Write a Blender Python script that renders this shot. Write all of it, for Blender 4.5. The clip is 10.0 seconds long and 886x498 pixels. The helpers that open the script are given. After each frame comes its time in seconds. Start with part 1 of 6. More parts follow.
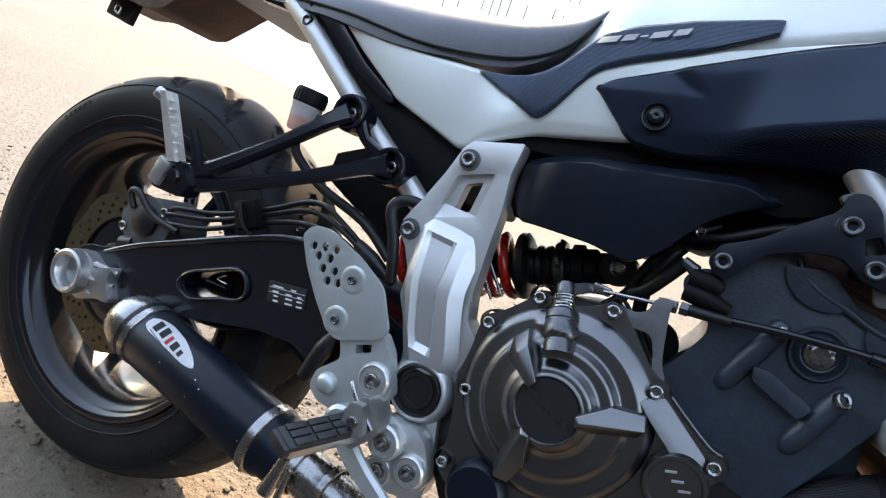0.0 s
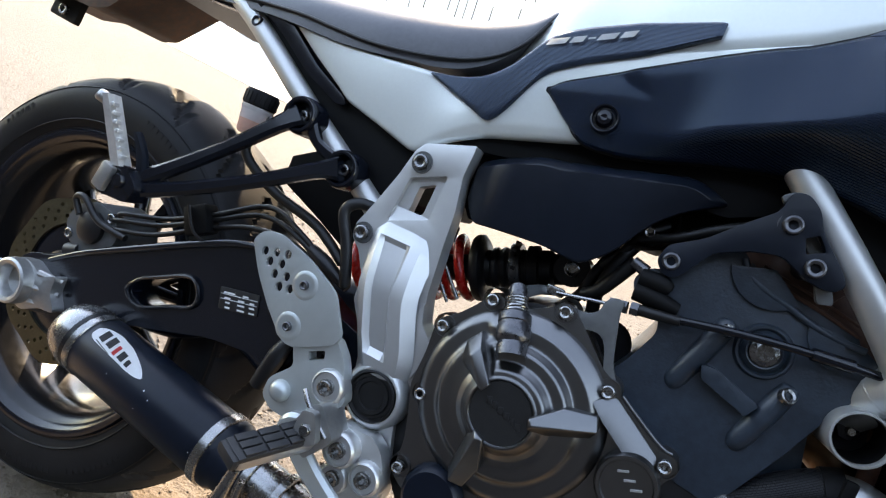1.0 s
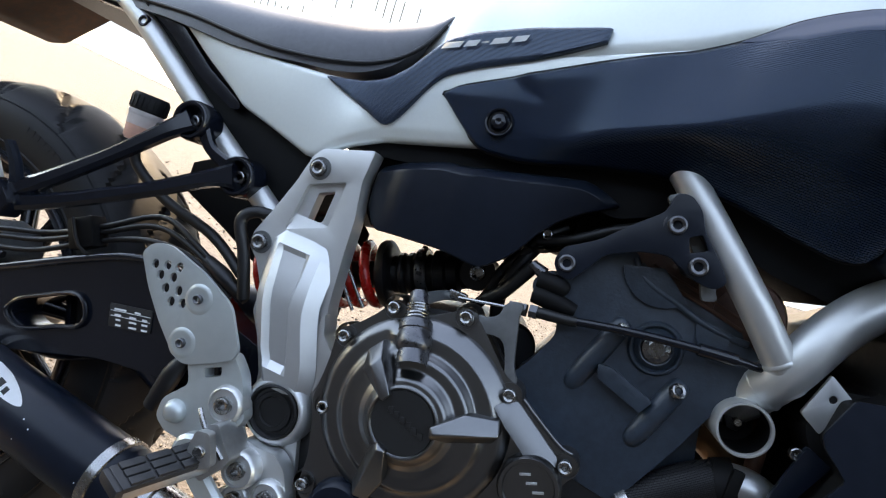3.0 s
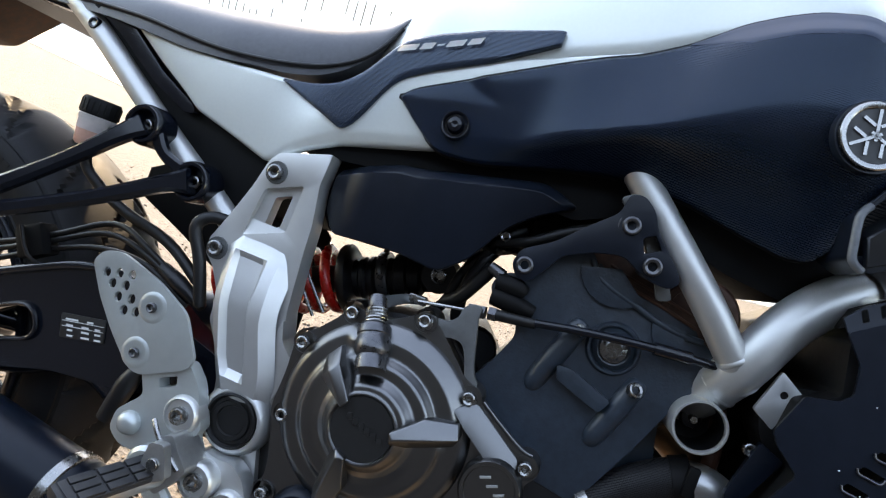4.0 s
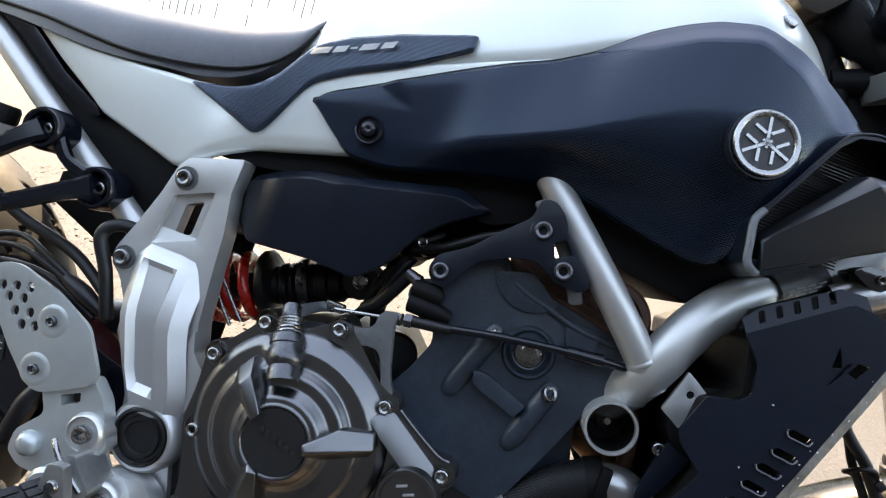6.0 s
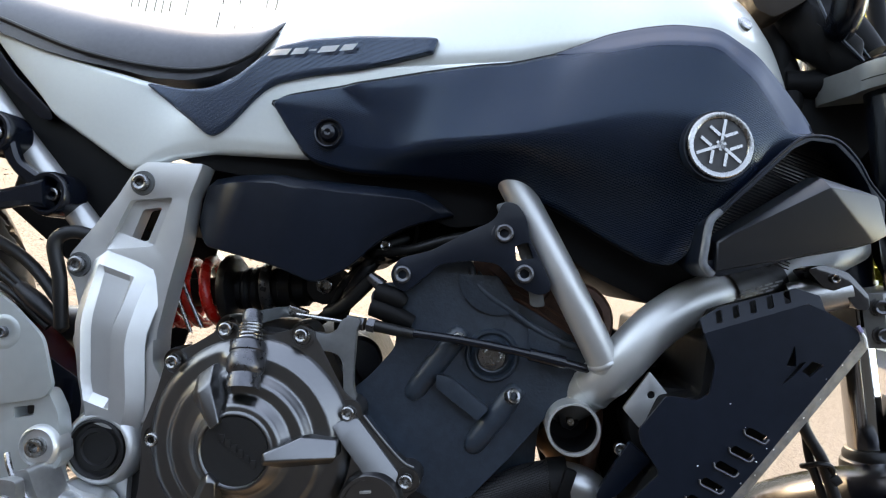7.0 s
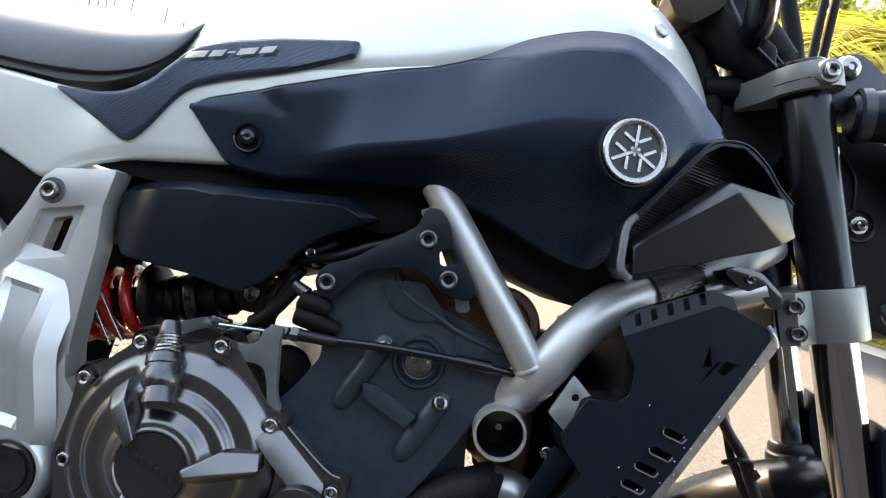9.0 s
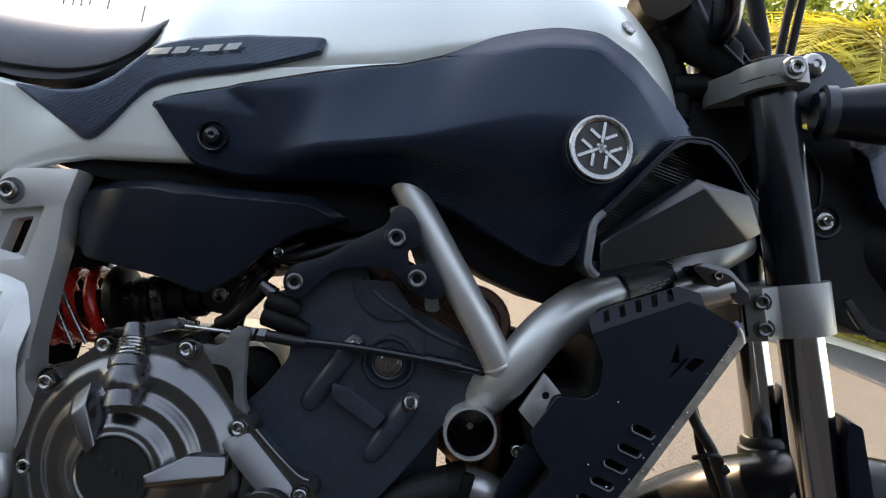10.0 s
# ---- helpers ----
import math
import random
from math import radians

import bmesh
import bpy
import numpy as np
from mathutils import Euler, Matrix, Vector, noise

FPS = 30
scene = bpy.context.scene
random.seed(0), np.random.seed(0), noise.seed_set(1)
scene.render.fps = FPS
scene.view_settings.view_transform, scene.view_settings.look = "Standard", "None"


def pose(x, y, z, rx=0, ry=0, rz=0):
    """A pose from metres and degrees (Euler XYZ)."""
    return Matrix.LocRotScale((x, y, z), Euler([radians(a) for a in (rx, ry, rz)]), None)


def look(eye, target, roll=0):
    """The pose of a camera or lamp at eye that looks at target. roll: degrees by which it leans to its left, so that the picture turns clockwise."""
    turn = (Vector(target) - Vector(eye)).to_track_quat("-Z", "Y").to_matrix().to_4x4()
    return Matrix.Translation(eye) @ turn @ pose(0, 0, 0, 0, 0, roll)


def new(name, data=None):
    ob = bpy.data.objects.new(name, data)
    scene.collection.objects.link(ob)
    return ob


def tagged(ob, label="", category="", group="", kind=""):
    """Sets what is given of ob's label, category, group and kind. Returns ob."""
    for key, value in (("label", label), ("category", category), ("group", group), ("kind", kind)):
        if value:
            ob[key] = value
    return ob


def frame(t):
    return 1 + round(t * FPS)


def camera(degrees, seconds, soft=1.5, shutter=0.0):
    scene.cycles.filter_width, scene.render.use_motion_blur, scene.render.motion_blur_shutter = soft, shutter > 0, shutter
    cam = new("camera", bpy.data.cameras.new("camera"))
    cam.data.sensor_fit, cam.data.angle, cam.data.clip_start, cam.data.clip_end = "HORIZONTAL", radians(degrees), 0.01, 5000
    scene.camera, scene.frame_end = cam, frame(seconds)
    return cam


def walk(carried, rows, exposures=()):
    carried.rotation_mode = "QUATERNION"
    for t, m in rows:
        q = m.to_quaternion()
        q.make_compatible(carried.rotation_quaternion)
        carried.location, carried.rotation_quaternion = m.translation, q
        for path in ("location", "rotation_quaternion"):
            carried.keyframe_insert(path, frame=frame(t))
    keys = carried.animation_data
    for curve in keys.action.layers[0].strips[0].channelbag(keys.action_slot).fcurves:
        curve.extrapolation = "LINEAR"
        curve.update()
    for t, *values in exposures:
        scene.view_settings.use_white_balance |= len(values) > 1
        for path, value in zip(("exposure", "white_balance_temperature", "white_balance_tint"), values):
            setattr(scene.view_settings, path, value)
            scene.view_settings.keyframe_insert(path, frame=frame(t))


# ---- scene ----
cam = camera(72.0, 10.0, soft=1.2)
# The motorcycle leans on its side stand, away from the camera; the path is given in the upright machine's frame.
LEANED = pose(0, 0, 0.004, -11.0)
EXPOSURES = [(0.0, 3.29, 9700, 15), (4.5, 3.37, 10300, 15), (7.0, 3.53, 10800, 16), (9.55, 3.62, 11200, 16), (9.8, 3.33, 11200, 16), (10.0, 2.93, 11300, 17)]
PATH = [
    (0, (0.721, -0.735, 0.624), (-0.017, 1.113, 0.422), 23.3),
    (0.5, (0.727, -0.729, 0.627), (0.024, 1.134, 0.447), 23.0),
    (1, (0.733, -0.724, 0.633), (0.077, 1.158, 0.47), 22.7),
    (1.5, (0.739, -0.719, 0.638), (0.124, 1.178, 0.493), 22.4),
    (2, (0.744, -0.715, 0.642), (0.179, 1.199, 0.519), 22.1),
    (2.5, (0.752, -0.709, 0.647), (0.235, 1.22, 0.544), 21.8),
    (4, (0.772, -0.699, 0.656), (0.371, 1.26, 0.614), 20.7),
    (4.5, (0.78, -0.695, 0.662), (0.41, 1.271, 0.629), 20.5),
    (5, (0.787, -0.692, 0.666), (0.453, 1.28, 0.648), 20.3),
    (5.5, (0.795, -0.69, 0.67), (0.496, 1.288, 0.665), 20.2),
    (7, (0.813, -0.684, 0.684), (0.621, 1.307, 0.708), 19.3),
    (7.5, (0.82, -0.682, 0.688), (0.656, 1.311, 0.72), 19.0),
    (8, (0.826, -0.68, 0.691), (0.698, 1.315, 0.74), 18.8),
    (8.5, (0.834, -0.679, 0.695), (0.735, 1.318, 0.753), 18.5),
    (9, (0.839, -0.677, 0.7), (0.774, 1.321, 0.763), 18.5),
    (9.5, (0.845, -0.675, 0.701), (0.806, 1.323, 0.774), 18.2),
    (10, (0.851, -0.673, 0.703), (0.838, 1.325, 0.782), 18.0),
]
walk(cam, [(t, LEANED @ look(eye, target, roll)) for t, eye, target, roll in PATH], exposures=EXPOSURES)

# ---- world, sun ----
SUN_FROM = Vector((-0.30, 0.72, 0.66)).normalized()
world = bpy.data.worlds.new("sky")
scene.world = world
world.use_nodes = True
sky = world.node_tree.nodes.new("ShaderNodeTexSky")
sky.sky_type, sky.sun_disc = "NISHITA", False
sky.sun_elevation = math.asin(SUN_FROM.z)
sky.sun_rotation = math.atan2(SUN_FROM.x, SUN_FROM.y)
sky.air_density, sky.dust_density, sky.ozone_density = 1.0, 0.35, 2.0
back = world.node_tree.nodes["Background"]
back.inputs["Strength"].default_value = 0.15
world.node_tree.links.new(sky.outputs[0], back.inputs["Color"])
sun = new("sun", bpy.data.lights.new("sun", "SUN"))
sun.data.energy, sun.data.angle, sun.data.color = 2.0, radians(0.6), (1.0, 0.93, 0.82)
sun.rotation_euler = SUN_FROM.to_track_quat("Z", "Y").to_euler()


# ---- materials ----
def material(name, colour, rough=0.5, metal=0.0, vary=0.15, grain=60.0, large=6.0, bump=0.0, bump_scale=400.0,
             coat=0.0, rough_vary=0.12, dust=0.0, dust_colour=(0.32, 0.25, 0.18), specular=0.5, stretch=(1, 1, 1), per_piece=0.0):
    """A principled surface whose colour and roughness vary at two scales, with fine relief and patchy dust."""
    m = bpy.data.materials.new(name)
    m.use_nodes = True
    n, l = m.node_tree.nodes, m.node_tree.links
    b = n["Principled BSDF"]
    co = n.new("ShaderNodeTexCoord")
    mp = n.new("ShaderNodeMapping")
    mp.inputs["Scale"].default_value = stretch
    l.new(co.outputs["Object"], mp.inputs[0])

    def cloud(scale, detail=4.0):
        t = n.new("ShaderNodeTexNoise")
        t.inputs["Scale"].default_value, t.inputs["Detail"].default_value = scale, detail
        l.new(mp.outputs[0], t.inputs["Vector"])
        return t.outputs["Fac"]

    def ranged(value, low, high, a=0.3, z=0.7):
        r = n.new("ShaderNodeMapRange")
        r.inputs["From Min"].default_value, r.inputs["From Max"].default_value = a, z
        r.inputs["To Min"].default_value, r.inputs["To Max"].default_value = low, high
        l.new(value, r.inputs["Value"])
        return r.outputs[0]

    def maths(op, a, c):
        k = n.new("ShaderNodeMath")
        k.operation = op
        for i, v in enumerate((a, c)):
            if isinstance(v, (int, float)):
                k.inputs[i].default_value = v
            else:
                l.new(v, k.inputs[i])
        return k.outputs[0]

    big, small = cloud(large), cloud(grain, 6.0)
    shade = maths("MULTIPLY", ranged(big, 1 - vary, 1 + vary), ranged(small, 1 - vary, 1 + vary))
    if per_piece:
        info = n.new("ShaderNodeObjectInfo")
        shade = maths("MULTIPLY", shade, ranged(info.outputs["Random"], 1 - per_piece, 1 + per_piece, 0, 1))
    tint = n.new("ShaderNodeVectorMath")
    tint.operation = "SCALE"
    tint.inputs[0].default_value = colour
    l.new(shade, tint.inputs["Scale"])
    out = tint.outputs[0]
    rough_out = ranged(small, max(0.02, rough - rough_vary), min(1.0, rough + rough_vary))
    if dust:
        mix = n.new("ShaderNodeMix")
        mix.data_type = "RGBA"
        fac = maths("MULTIPLY", ranged(cloud(large * 3.1, 8.0), 0.0, 1.0, 0.42, 0.75), dust)
        l.new(fac, mix.inputs[0])
        l.new(out, mix.inputs[6])
        mix.inputs[7].default_value = (*dust_colour, 1)
        out = mix.outputs[2]
        rough_out = maths("MAXIMUM", rough_out, maths("MULTIPLY", fac, 0.9))
    l.new(out, b.inputs["Base Color"])
    l.new(rough_out, b.inputs["Roughness"])
    b.inputs["Metallic"].default_value = metal
    b.inputs["Specular IOR Level"].default_value = specular
    b.inputs["Coat Weight"].default_value = coat
    b.inputs["Coat Roughness"].default_value = 0.06
    if bump:
        k = n.new("ShaderNodeBump")
        k.inputs["Strength"].default_value, k.inputs["Distance"].default_value = bump, 0.00025
        l.new(cloud(bump_scale, 3.0), k.inputs["Height"])
        l.new(k.outputs[0], b.inputs["Normal"])
    return m


def weave_material(name, colour, pitch, rough=0.35, ratio=2.6, relief=0.45, low=0.25, slope=2.0, high=0.85, tint=(1, 1, 1)):
    """Dark plastic moulded with a fine woven relief of staggered ribs, each about pitch metres high."""
    m = material(name, colour, rough, 0.0, 0.08, 40.0, 5.0, rough_vary=0.015, specular=0.6)
    m.node_tree.nodes["Principled BSDF"].inputs["Specular Tint"].default_value = (*tint, 1)
    n, l = m.node_tree.nodes, m.node_tree.links
    b = n["Principled BSDF"]
    co = n.new("ShaderNodeTexCoord")
    mp = n.new("ShaderNodeMapping")
    mp.inputs["Rotation"].default_value = (radians(90), 0, radians(0))
    l.new(co.outputs["Object"], mp.inputs[0])
    turn = n.new("ShaderNodeMapping")
    turn.inputs["Rotation"].default_value = (0, 0, radians(slope))
    l.new(mp.outputs[0], turn.inputs[0])
    brick = n.new("ShaderNodeTexBrick")
    brick.inputs["Scale"].default_value = 1.0
    brick.inputs["Brick Width"].default_value, brick.inputs["Row Height"].default_value = pitch * ratio, pitch
    brick.inputs["Mortar Size"].default_value, brick.inputs["Mortar Smooth"].default_value = pitch * 0.20, 0.7
    l.new(turn.outputs[0], brick.inputs["Vector"])
    k = n.new("ShaderNodeBump")
    k.invert = True
    k.inputs["Strength"].default_value, k.inputs["Distance"].default_value = relief, 0.0005
    l.new(brick.outputs["Fac"], k.inputs["Height"])
    l.new(k.outputs[0], b.inputs["Normal"])
    mix = n.new("ShaderNodeMix")
    mix.data_type = "RGBA"
    l.new(brick.outputs["Fac"], mix.inputs[0])
    old = b.inputs["Base Color"].links[0].from_socket
    l.new(old, mix.inputs[6])
    mix.inputs[7].default_value = (colour[0] * 0.3, colour[1] * 0.3, colour[2] * 0.3, 1)
    l.new(mix.outputs[2], b.inputs["Base Color"])
    gloss = n.new("ShaderNodeMapRange")
    gloss.inputs["To Min"].default_value, gloss.inputs["To Max"].default_value = high, low
    l.new(brick.outputs["Fac"], gloss.inputs["Value"])
    l.new(gloss.outputs[0], b.inputs["Specular IOR Level"])
    return m


PEARL = material("pearl_white_paint", (0.60, 0.63, 0.60), 0.30, 0.3, 0.015, 300, 4, coat=0.5, rough_vary=0.02)
# sky-blue reflection is put into the woven plastics' base colour and specular tint
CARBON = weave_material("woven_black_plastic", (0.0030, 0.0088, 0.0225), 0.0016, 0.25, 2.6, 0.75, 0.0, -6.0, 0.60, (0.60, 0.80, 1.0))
CARBON_FINE = weave_material("fine_woven_plastic", (0.010, 0.019, 0.036), 0.0012, 0.22, 16.0, 0.9, 0.12, 7.0, 0.8, (0.62, 0.80, 1.0))
MESH_BLACK = weave_material("ribbed_black_plastic", (0.004, 0.004, 0.0045), 0.0014, 0.45, 30.0, 0.7, 0.1)
SATIN_BLACK = material("satin_black_plastic", (0.0032, 0.0062, 0.0118), 0.34, 0.0, 0.12, 120, 8, 0.15, 900, rough_vary=0.03, specular=0.24)
MATT_BLACK = material("matt_black_plastic", (0.003, 0.003, 0.0032), 0.60, 0.0, 0.2, 120, 8, 0.25, 700, rough_vary=0.05, specular=0.14)
GLOSS_BLACK = material("black_paint", (0.0028, 0.0042, 0.0075), 0.22, 0.0, 0.1, 80, 6, coat=0.1, rough_vary=0.02, specular=0.38)
VINYL = material("seat_vinyl", (0.060, 0.062, 0.070), 0.42, 0.0, 0.1, 200, 6, 0.5, 1600, rough_vary=0.04, specular=0.5)
RUBBER = material("tyre_rubber", (0.008, 0.008, 0.0084), 0.58, 0.0, 0.22, 90, 9, 0.5, 500, rough_vary=0.05, dust=0.05, dust_colour=(0.05, 0.047, 0.043), specular=0.14)
SOFT_RUBBER = material("black_rubber", (0.0035, 0.0035, 0.0038), 0.48, 0.0, 0.15, 140, 10, 0.2, 600, rough_vary=0.04, specular=0.4)
SILVER = material("silver_painted_aluminium", (0.55, 0.555, 0.545), 0.42, 0.8, 0.02, 90, 5, 0.1, 1400, rough_vary=0.02)
GREY_PAINT = material("light_grey_painted_alloy", (0.42, 0.45, 0.44), 0.36, 0.6, 0.03, 90, 8, rough_vary=0.02)
TUBE_SILVER = material("silver_frame_paint", (0.48, 0.485, 0.47), 0.40, 0.7, 0.03, 90, 7, 0.1, 1200, rough_vary=0.03)
CAST_GREY = material("grey_painted_cast_alloy", (0.015, 0.025, 0.036), 0.38, 0.0, 0.2, 150, 9, 1.0, 420, rough_vary=0.06, specular=0.50)
CLUTCH_DARK = material("bronze_grey_painted_cover", (0.150, 0.150, 0.150), 0.32, 1.0, 0.02, 180, 8, rough_vary=0.01)
HUB_BLACK = material("matt_black_hub_paint", (0.03, 0.03, 0.03), 0.42, 0.6, 0.06, 200, 10, 0.3, 1400, rough_vary=0.03)
CASE_DARK = material("dark_crankcase_paint", (0.004, 0.004, 0.005), 0.44, 0.0, 0.15, 150, 9, 0.4, 800, rough_vary=0.05, specular=0.4)
STEEL = material("bright_steel", (0.28, 0.277, 0.27), 0.26, 1.0, 0.05, 250, 20, 0.0, 900, rough_vary=0.04)
CHROME = material("chrome", (0.42, 0.42, 0.42), 0.13, 1.0, 0.02, 200, 10, rough_vary=0.01)
ALLOY = material("cast_aluminium", (0.40, 0.40, 0.39), 0.34, 0.85, 0.06, 220, 14, 0.15, 900, rough_vary=0.04)
CLAMP_GREY = material("grey_anodised_clamp", (0.18, 0.18, 0.17), 0.38, 0.4, 0.04, 200, 8, 0.05, 1200, rough_vary=0.03)
RUST = material("rusty_steel", (0.07, 0.032, 0.018), 0.65, 0.1, 0.4, 120, 18, 1.0, 500)
RUST_DARK = material("heat_browned_alloy", (0.075, 0.032, 0.020), 0.42, 0.1, 0.3, 120, 18, 0.6, 500)
RUST_GOLD = material("brake_disc_steel", (0.09, 0.08, 0.05), 0.40, 0.9, 0.2, 200, 14, 0.1, 700)
RED = material("red_spring_paint", (0.55, 0.016, 0.010), 0.28, 0.0, 0.08, 120, 12, coat=0.4, dust=0.03)
WHITE_PRINT = material("white_print", (0.72, 0.72, 0.70), 0.5, 0.0, 0.05, 200, 10)
BADGE_WHITE = material("white_enamel_badge", (0.88, 0.88, 0.87), 0.35, 0.0, 0.02, 200, 10, rough_vary=0.02)
RED_PRINT = material("red_print", (0.60, 0.03, 0.03), 0.5, 0.0, 0.05, 200, 10)
BLACK_PRINT = material("black_print", (0.01, 0.01, 0.01), 0.5, 0.0, 0.05, 200, 10)
GREY_PRINT = material("grey_print", (0.16, 0.16, 0.16), 0.5, 0.0, 0.05, 200, 10)
FLUID = material("clouded_reservoir_plastic", (0.74, 0.46, 0.36), 0.38, 0.0, 0.12, 60, 25)
CLOUDED = material("milky_reservoir_plastic", (0.74, 0.70, 0.66), 0.38, 0.0, 0.10, 60, 25)
PEG_ALLOY = material("pale_worn_aluminium", (0.60, 0.60, 0.59), 0.40, 0.6, 0.08, 200, 14, 0.4, 900)
COPPER = material("heat_stained_pipe", (0.12, 0.07, 0.04), 0.42, 0.8, 0.3, 80, 16, 0.1, 700)
RIM_BLACK = material("glossy_black_rim_paint", (0.006, 0.006, 0.0065), 0.22, 0.0, 0.1, 80, 8, coat=0.05, rough_vary=0.04, specular=0.30)
TREAD = material("worn_dusty_tread", (0.020, 0.020, 0.021), 0.60, 0.0, 0.12, 90, 9, 0.6, 400, rough_vary=0.05, dust=0.15, dust_colour=(0.024, 0.0235, 0.023), specular=0.10)
SWING = material("black_swingarm_paint", (0.0028, 0.0044, 0.0078), 0.22, 0.0, 0.1, 120, 8, rough_vary=0.02, specular=0.6)
DARK_STEEL = material("blackened_steel", (0.10, 0.10, 0.105), 0.32, 0.9, 0.1, 250, 20, 0.1, 900, rough_vary=0.08)
BOLT_GREY = material("grey_plated_bolt", (0.20, 0.20, 0.20), 0.28, 1.0, 0.08, 250, 20, 0.1, 900, rough_vary=0.05)
BRACKET_GREY = material("pale_cast_bracket", (0.085, 0.09, 0.09), 0.45, 0.3, 0.1, 200, 14, 0.4, 900)
PEG_RUBBER = material("worn_grey_rubber", (0.016, 0.016, 0.017), 0.5, 0.0, 0.2, 140, 30, 0.3, 600, rough_vary=0.05, dust=0.2, dust_colour=(0.05, 0.05, 0.048), specular=0.35)
CABLE_ALLOY = material("weathered_cast_alloy", (0.13, 0.135, 0.135), 0.45, 0.5, 0.1, 200, 14, 0.4, 900)
BRAID = weave_material("braided_hose_rubber", (0.010, 0.010, 0.011), 0.0016, 0.45, 2.0, 0.7, 0.06, 40.0, 0.25)
# the sky's pale blue sheen is put into this base colour
SHOULDER = material("smooth_black_plastic_sky_sheen", (0.018, 0.031, 0.058), 0.42, 0.0, 0.06, 120, 8, 0.1, 900, rough_vary=0.03, specular=0.35)
FORK_BLACK = material("gloss_black_fork_paint", (0.003, 0.0042, 0.006), 0.20, 0.0, 0.1, 80, 6, rough_vary=0.03, specular=0.28)
GLASS_DARK = material("smoked_lens", (0.02, 0.02, 0.022), 0.06, 0.0, 0.05, 60, 8, coat=0.6)


# ---- mesh helpers; lengths in millimetres in the machine's own frame ----
MM = 0.001


def part(name, bm, mat, parent, label="", sharp=38, local=None):
    """Links a bmesh as one mesh object under a thing or a part."""
    bmesh.ops.recalc_face_normals(bm, faces=bm.faces[:])
    me = bpy.data.meshes.new(name)
    bm.to_mesh(me)
    bm.free()
    return mesh_part(name, me, mat, parent, label, sharp, local)


def mesh_part(name, me, mat, parent, label="", sharp=38, local=None):
    if mat and not me.materials:
        me.materials.append(mat)
        me.shade_smooth()
        me.set_sharp_from_angle(angle=radians(sharp))
    ob = new(name, me)
    ob.parent = parent
    if local is not None:
        ob.matrix_basis = local
    if label:
        tagged(ob, label)
    return ob


def smooth(pts, closed=True, n=5):
    """A Catmull-Rom curve through the points."""
    pts = [Vector(p) for p in pts]
    out, count = [], len(pts)
    for i in range(count if closed else count - 1):
        if closed:
            a, b, c, d = (pts[(i + k) % count] for k in (-1, 0, 1, 2))
        else:
            a, b, c, d = pts[max(i - 1, 0)], pts[i], pts[i + 1], pts[min(i + 2, count - 1)]
        for k in range(n):
            t = k / n
            out.append(0.5 * (2 * b + (c - a) * t + (2 * a - 5 * b + 4 * c - d) * t * t + (3 * b - a - 3 * c + d) * t ** 3))
    if not closed:
        out.append(pts[-1])
    return out


def rounded(pts, r, n=4):
    """A polygon with its corners rounded by about r."""
    pts, out = [Vector(p[:2]) for p in pts], []
    for i, p in enumerate(pts):
        a, c = pts[i - 1] - p, pts[(i + 1) % len(pts)] - p
        k = min(r, a.length * 0.45, c.length * 0.45)
        s, e = p + a.normalized() * k, p + c.normalized() * k
        for j in range(n + 1):
            t = j / n
            out.append((1 - t) ** 2 * s + 2 * t * (1 - t) * p + t * t * e)
    return out


def ring_points(x, z, r, n=24, squash=1.0):
    return [Vector((x + r * math.cos(2 * math.pi * i / n), z + r * squash * math.sin(2 * math.pi * i / n))) for i in range(n)]


def prism(outline, near, far, bevel=2.0, holes=(), segments=2, shape=None):
    """An outline in (x, z), extruded from y = near to y = far, its near edges bevelled. shape(x, z) adds to the near y."""
    bm = bmesh.new()
    edges = []
    for loop in (outline, *holes):
        vs = [bm.verts.new((p[0] * MM, near * MM, p[1] * MM)) for p in loop]
        edges += [bm.edges.new((vs[i - 1], vs[i])) for i in range(len(vs))]
    bmesh.ops.triangle_fill(bm, use_beauty=True, use_dissolve=False, edges=edges, normal=(0, -1, 0))
    made = bmesh.ops.extrude_face_region(bm, geom=bm.faces[:])
    moved = [g for g in made["geom"] if isinstance(g, bmesh.types.BMVert)]
    for v in moved:
        v.co.y = far * MM
    # the faces first made stay as the near cap
    keep = [f for f in bm.faces if all(abs(v.co.y - near * MM) < 1e-7 for v in f.verts)]
    if not keep:
        bm.faces.ensure_lookup_table()
    bmesh.ops.recalc_face_normals(bm, faces=bm.faces[:])
    if bevel:
        rim = [e for e in bm.edges if len(e.link_faces) == 2 and e.calc_face_angle(0) > 0.6
               and all(abs(v.co.y - near * MM) < 1e-7 for v in e.verts)]
        bmesh.ops.bevel(bm, geom=rim, offset=bevel * MM, segments=segments, profile=0.6, affect="EDGES", clamp_overlap=True)
    if shape:
        for v in bm.verts:
            v.co.y += shape(v.co.x / MM, v.co.z / MM) * MM
    return bm


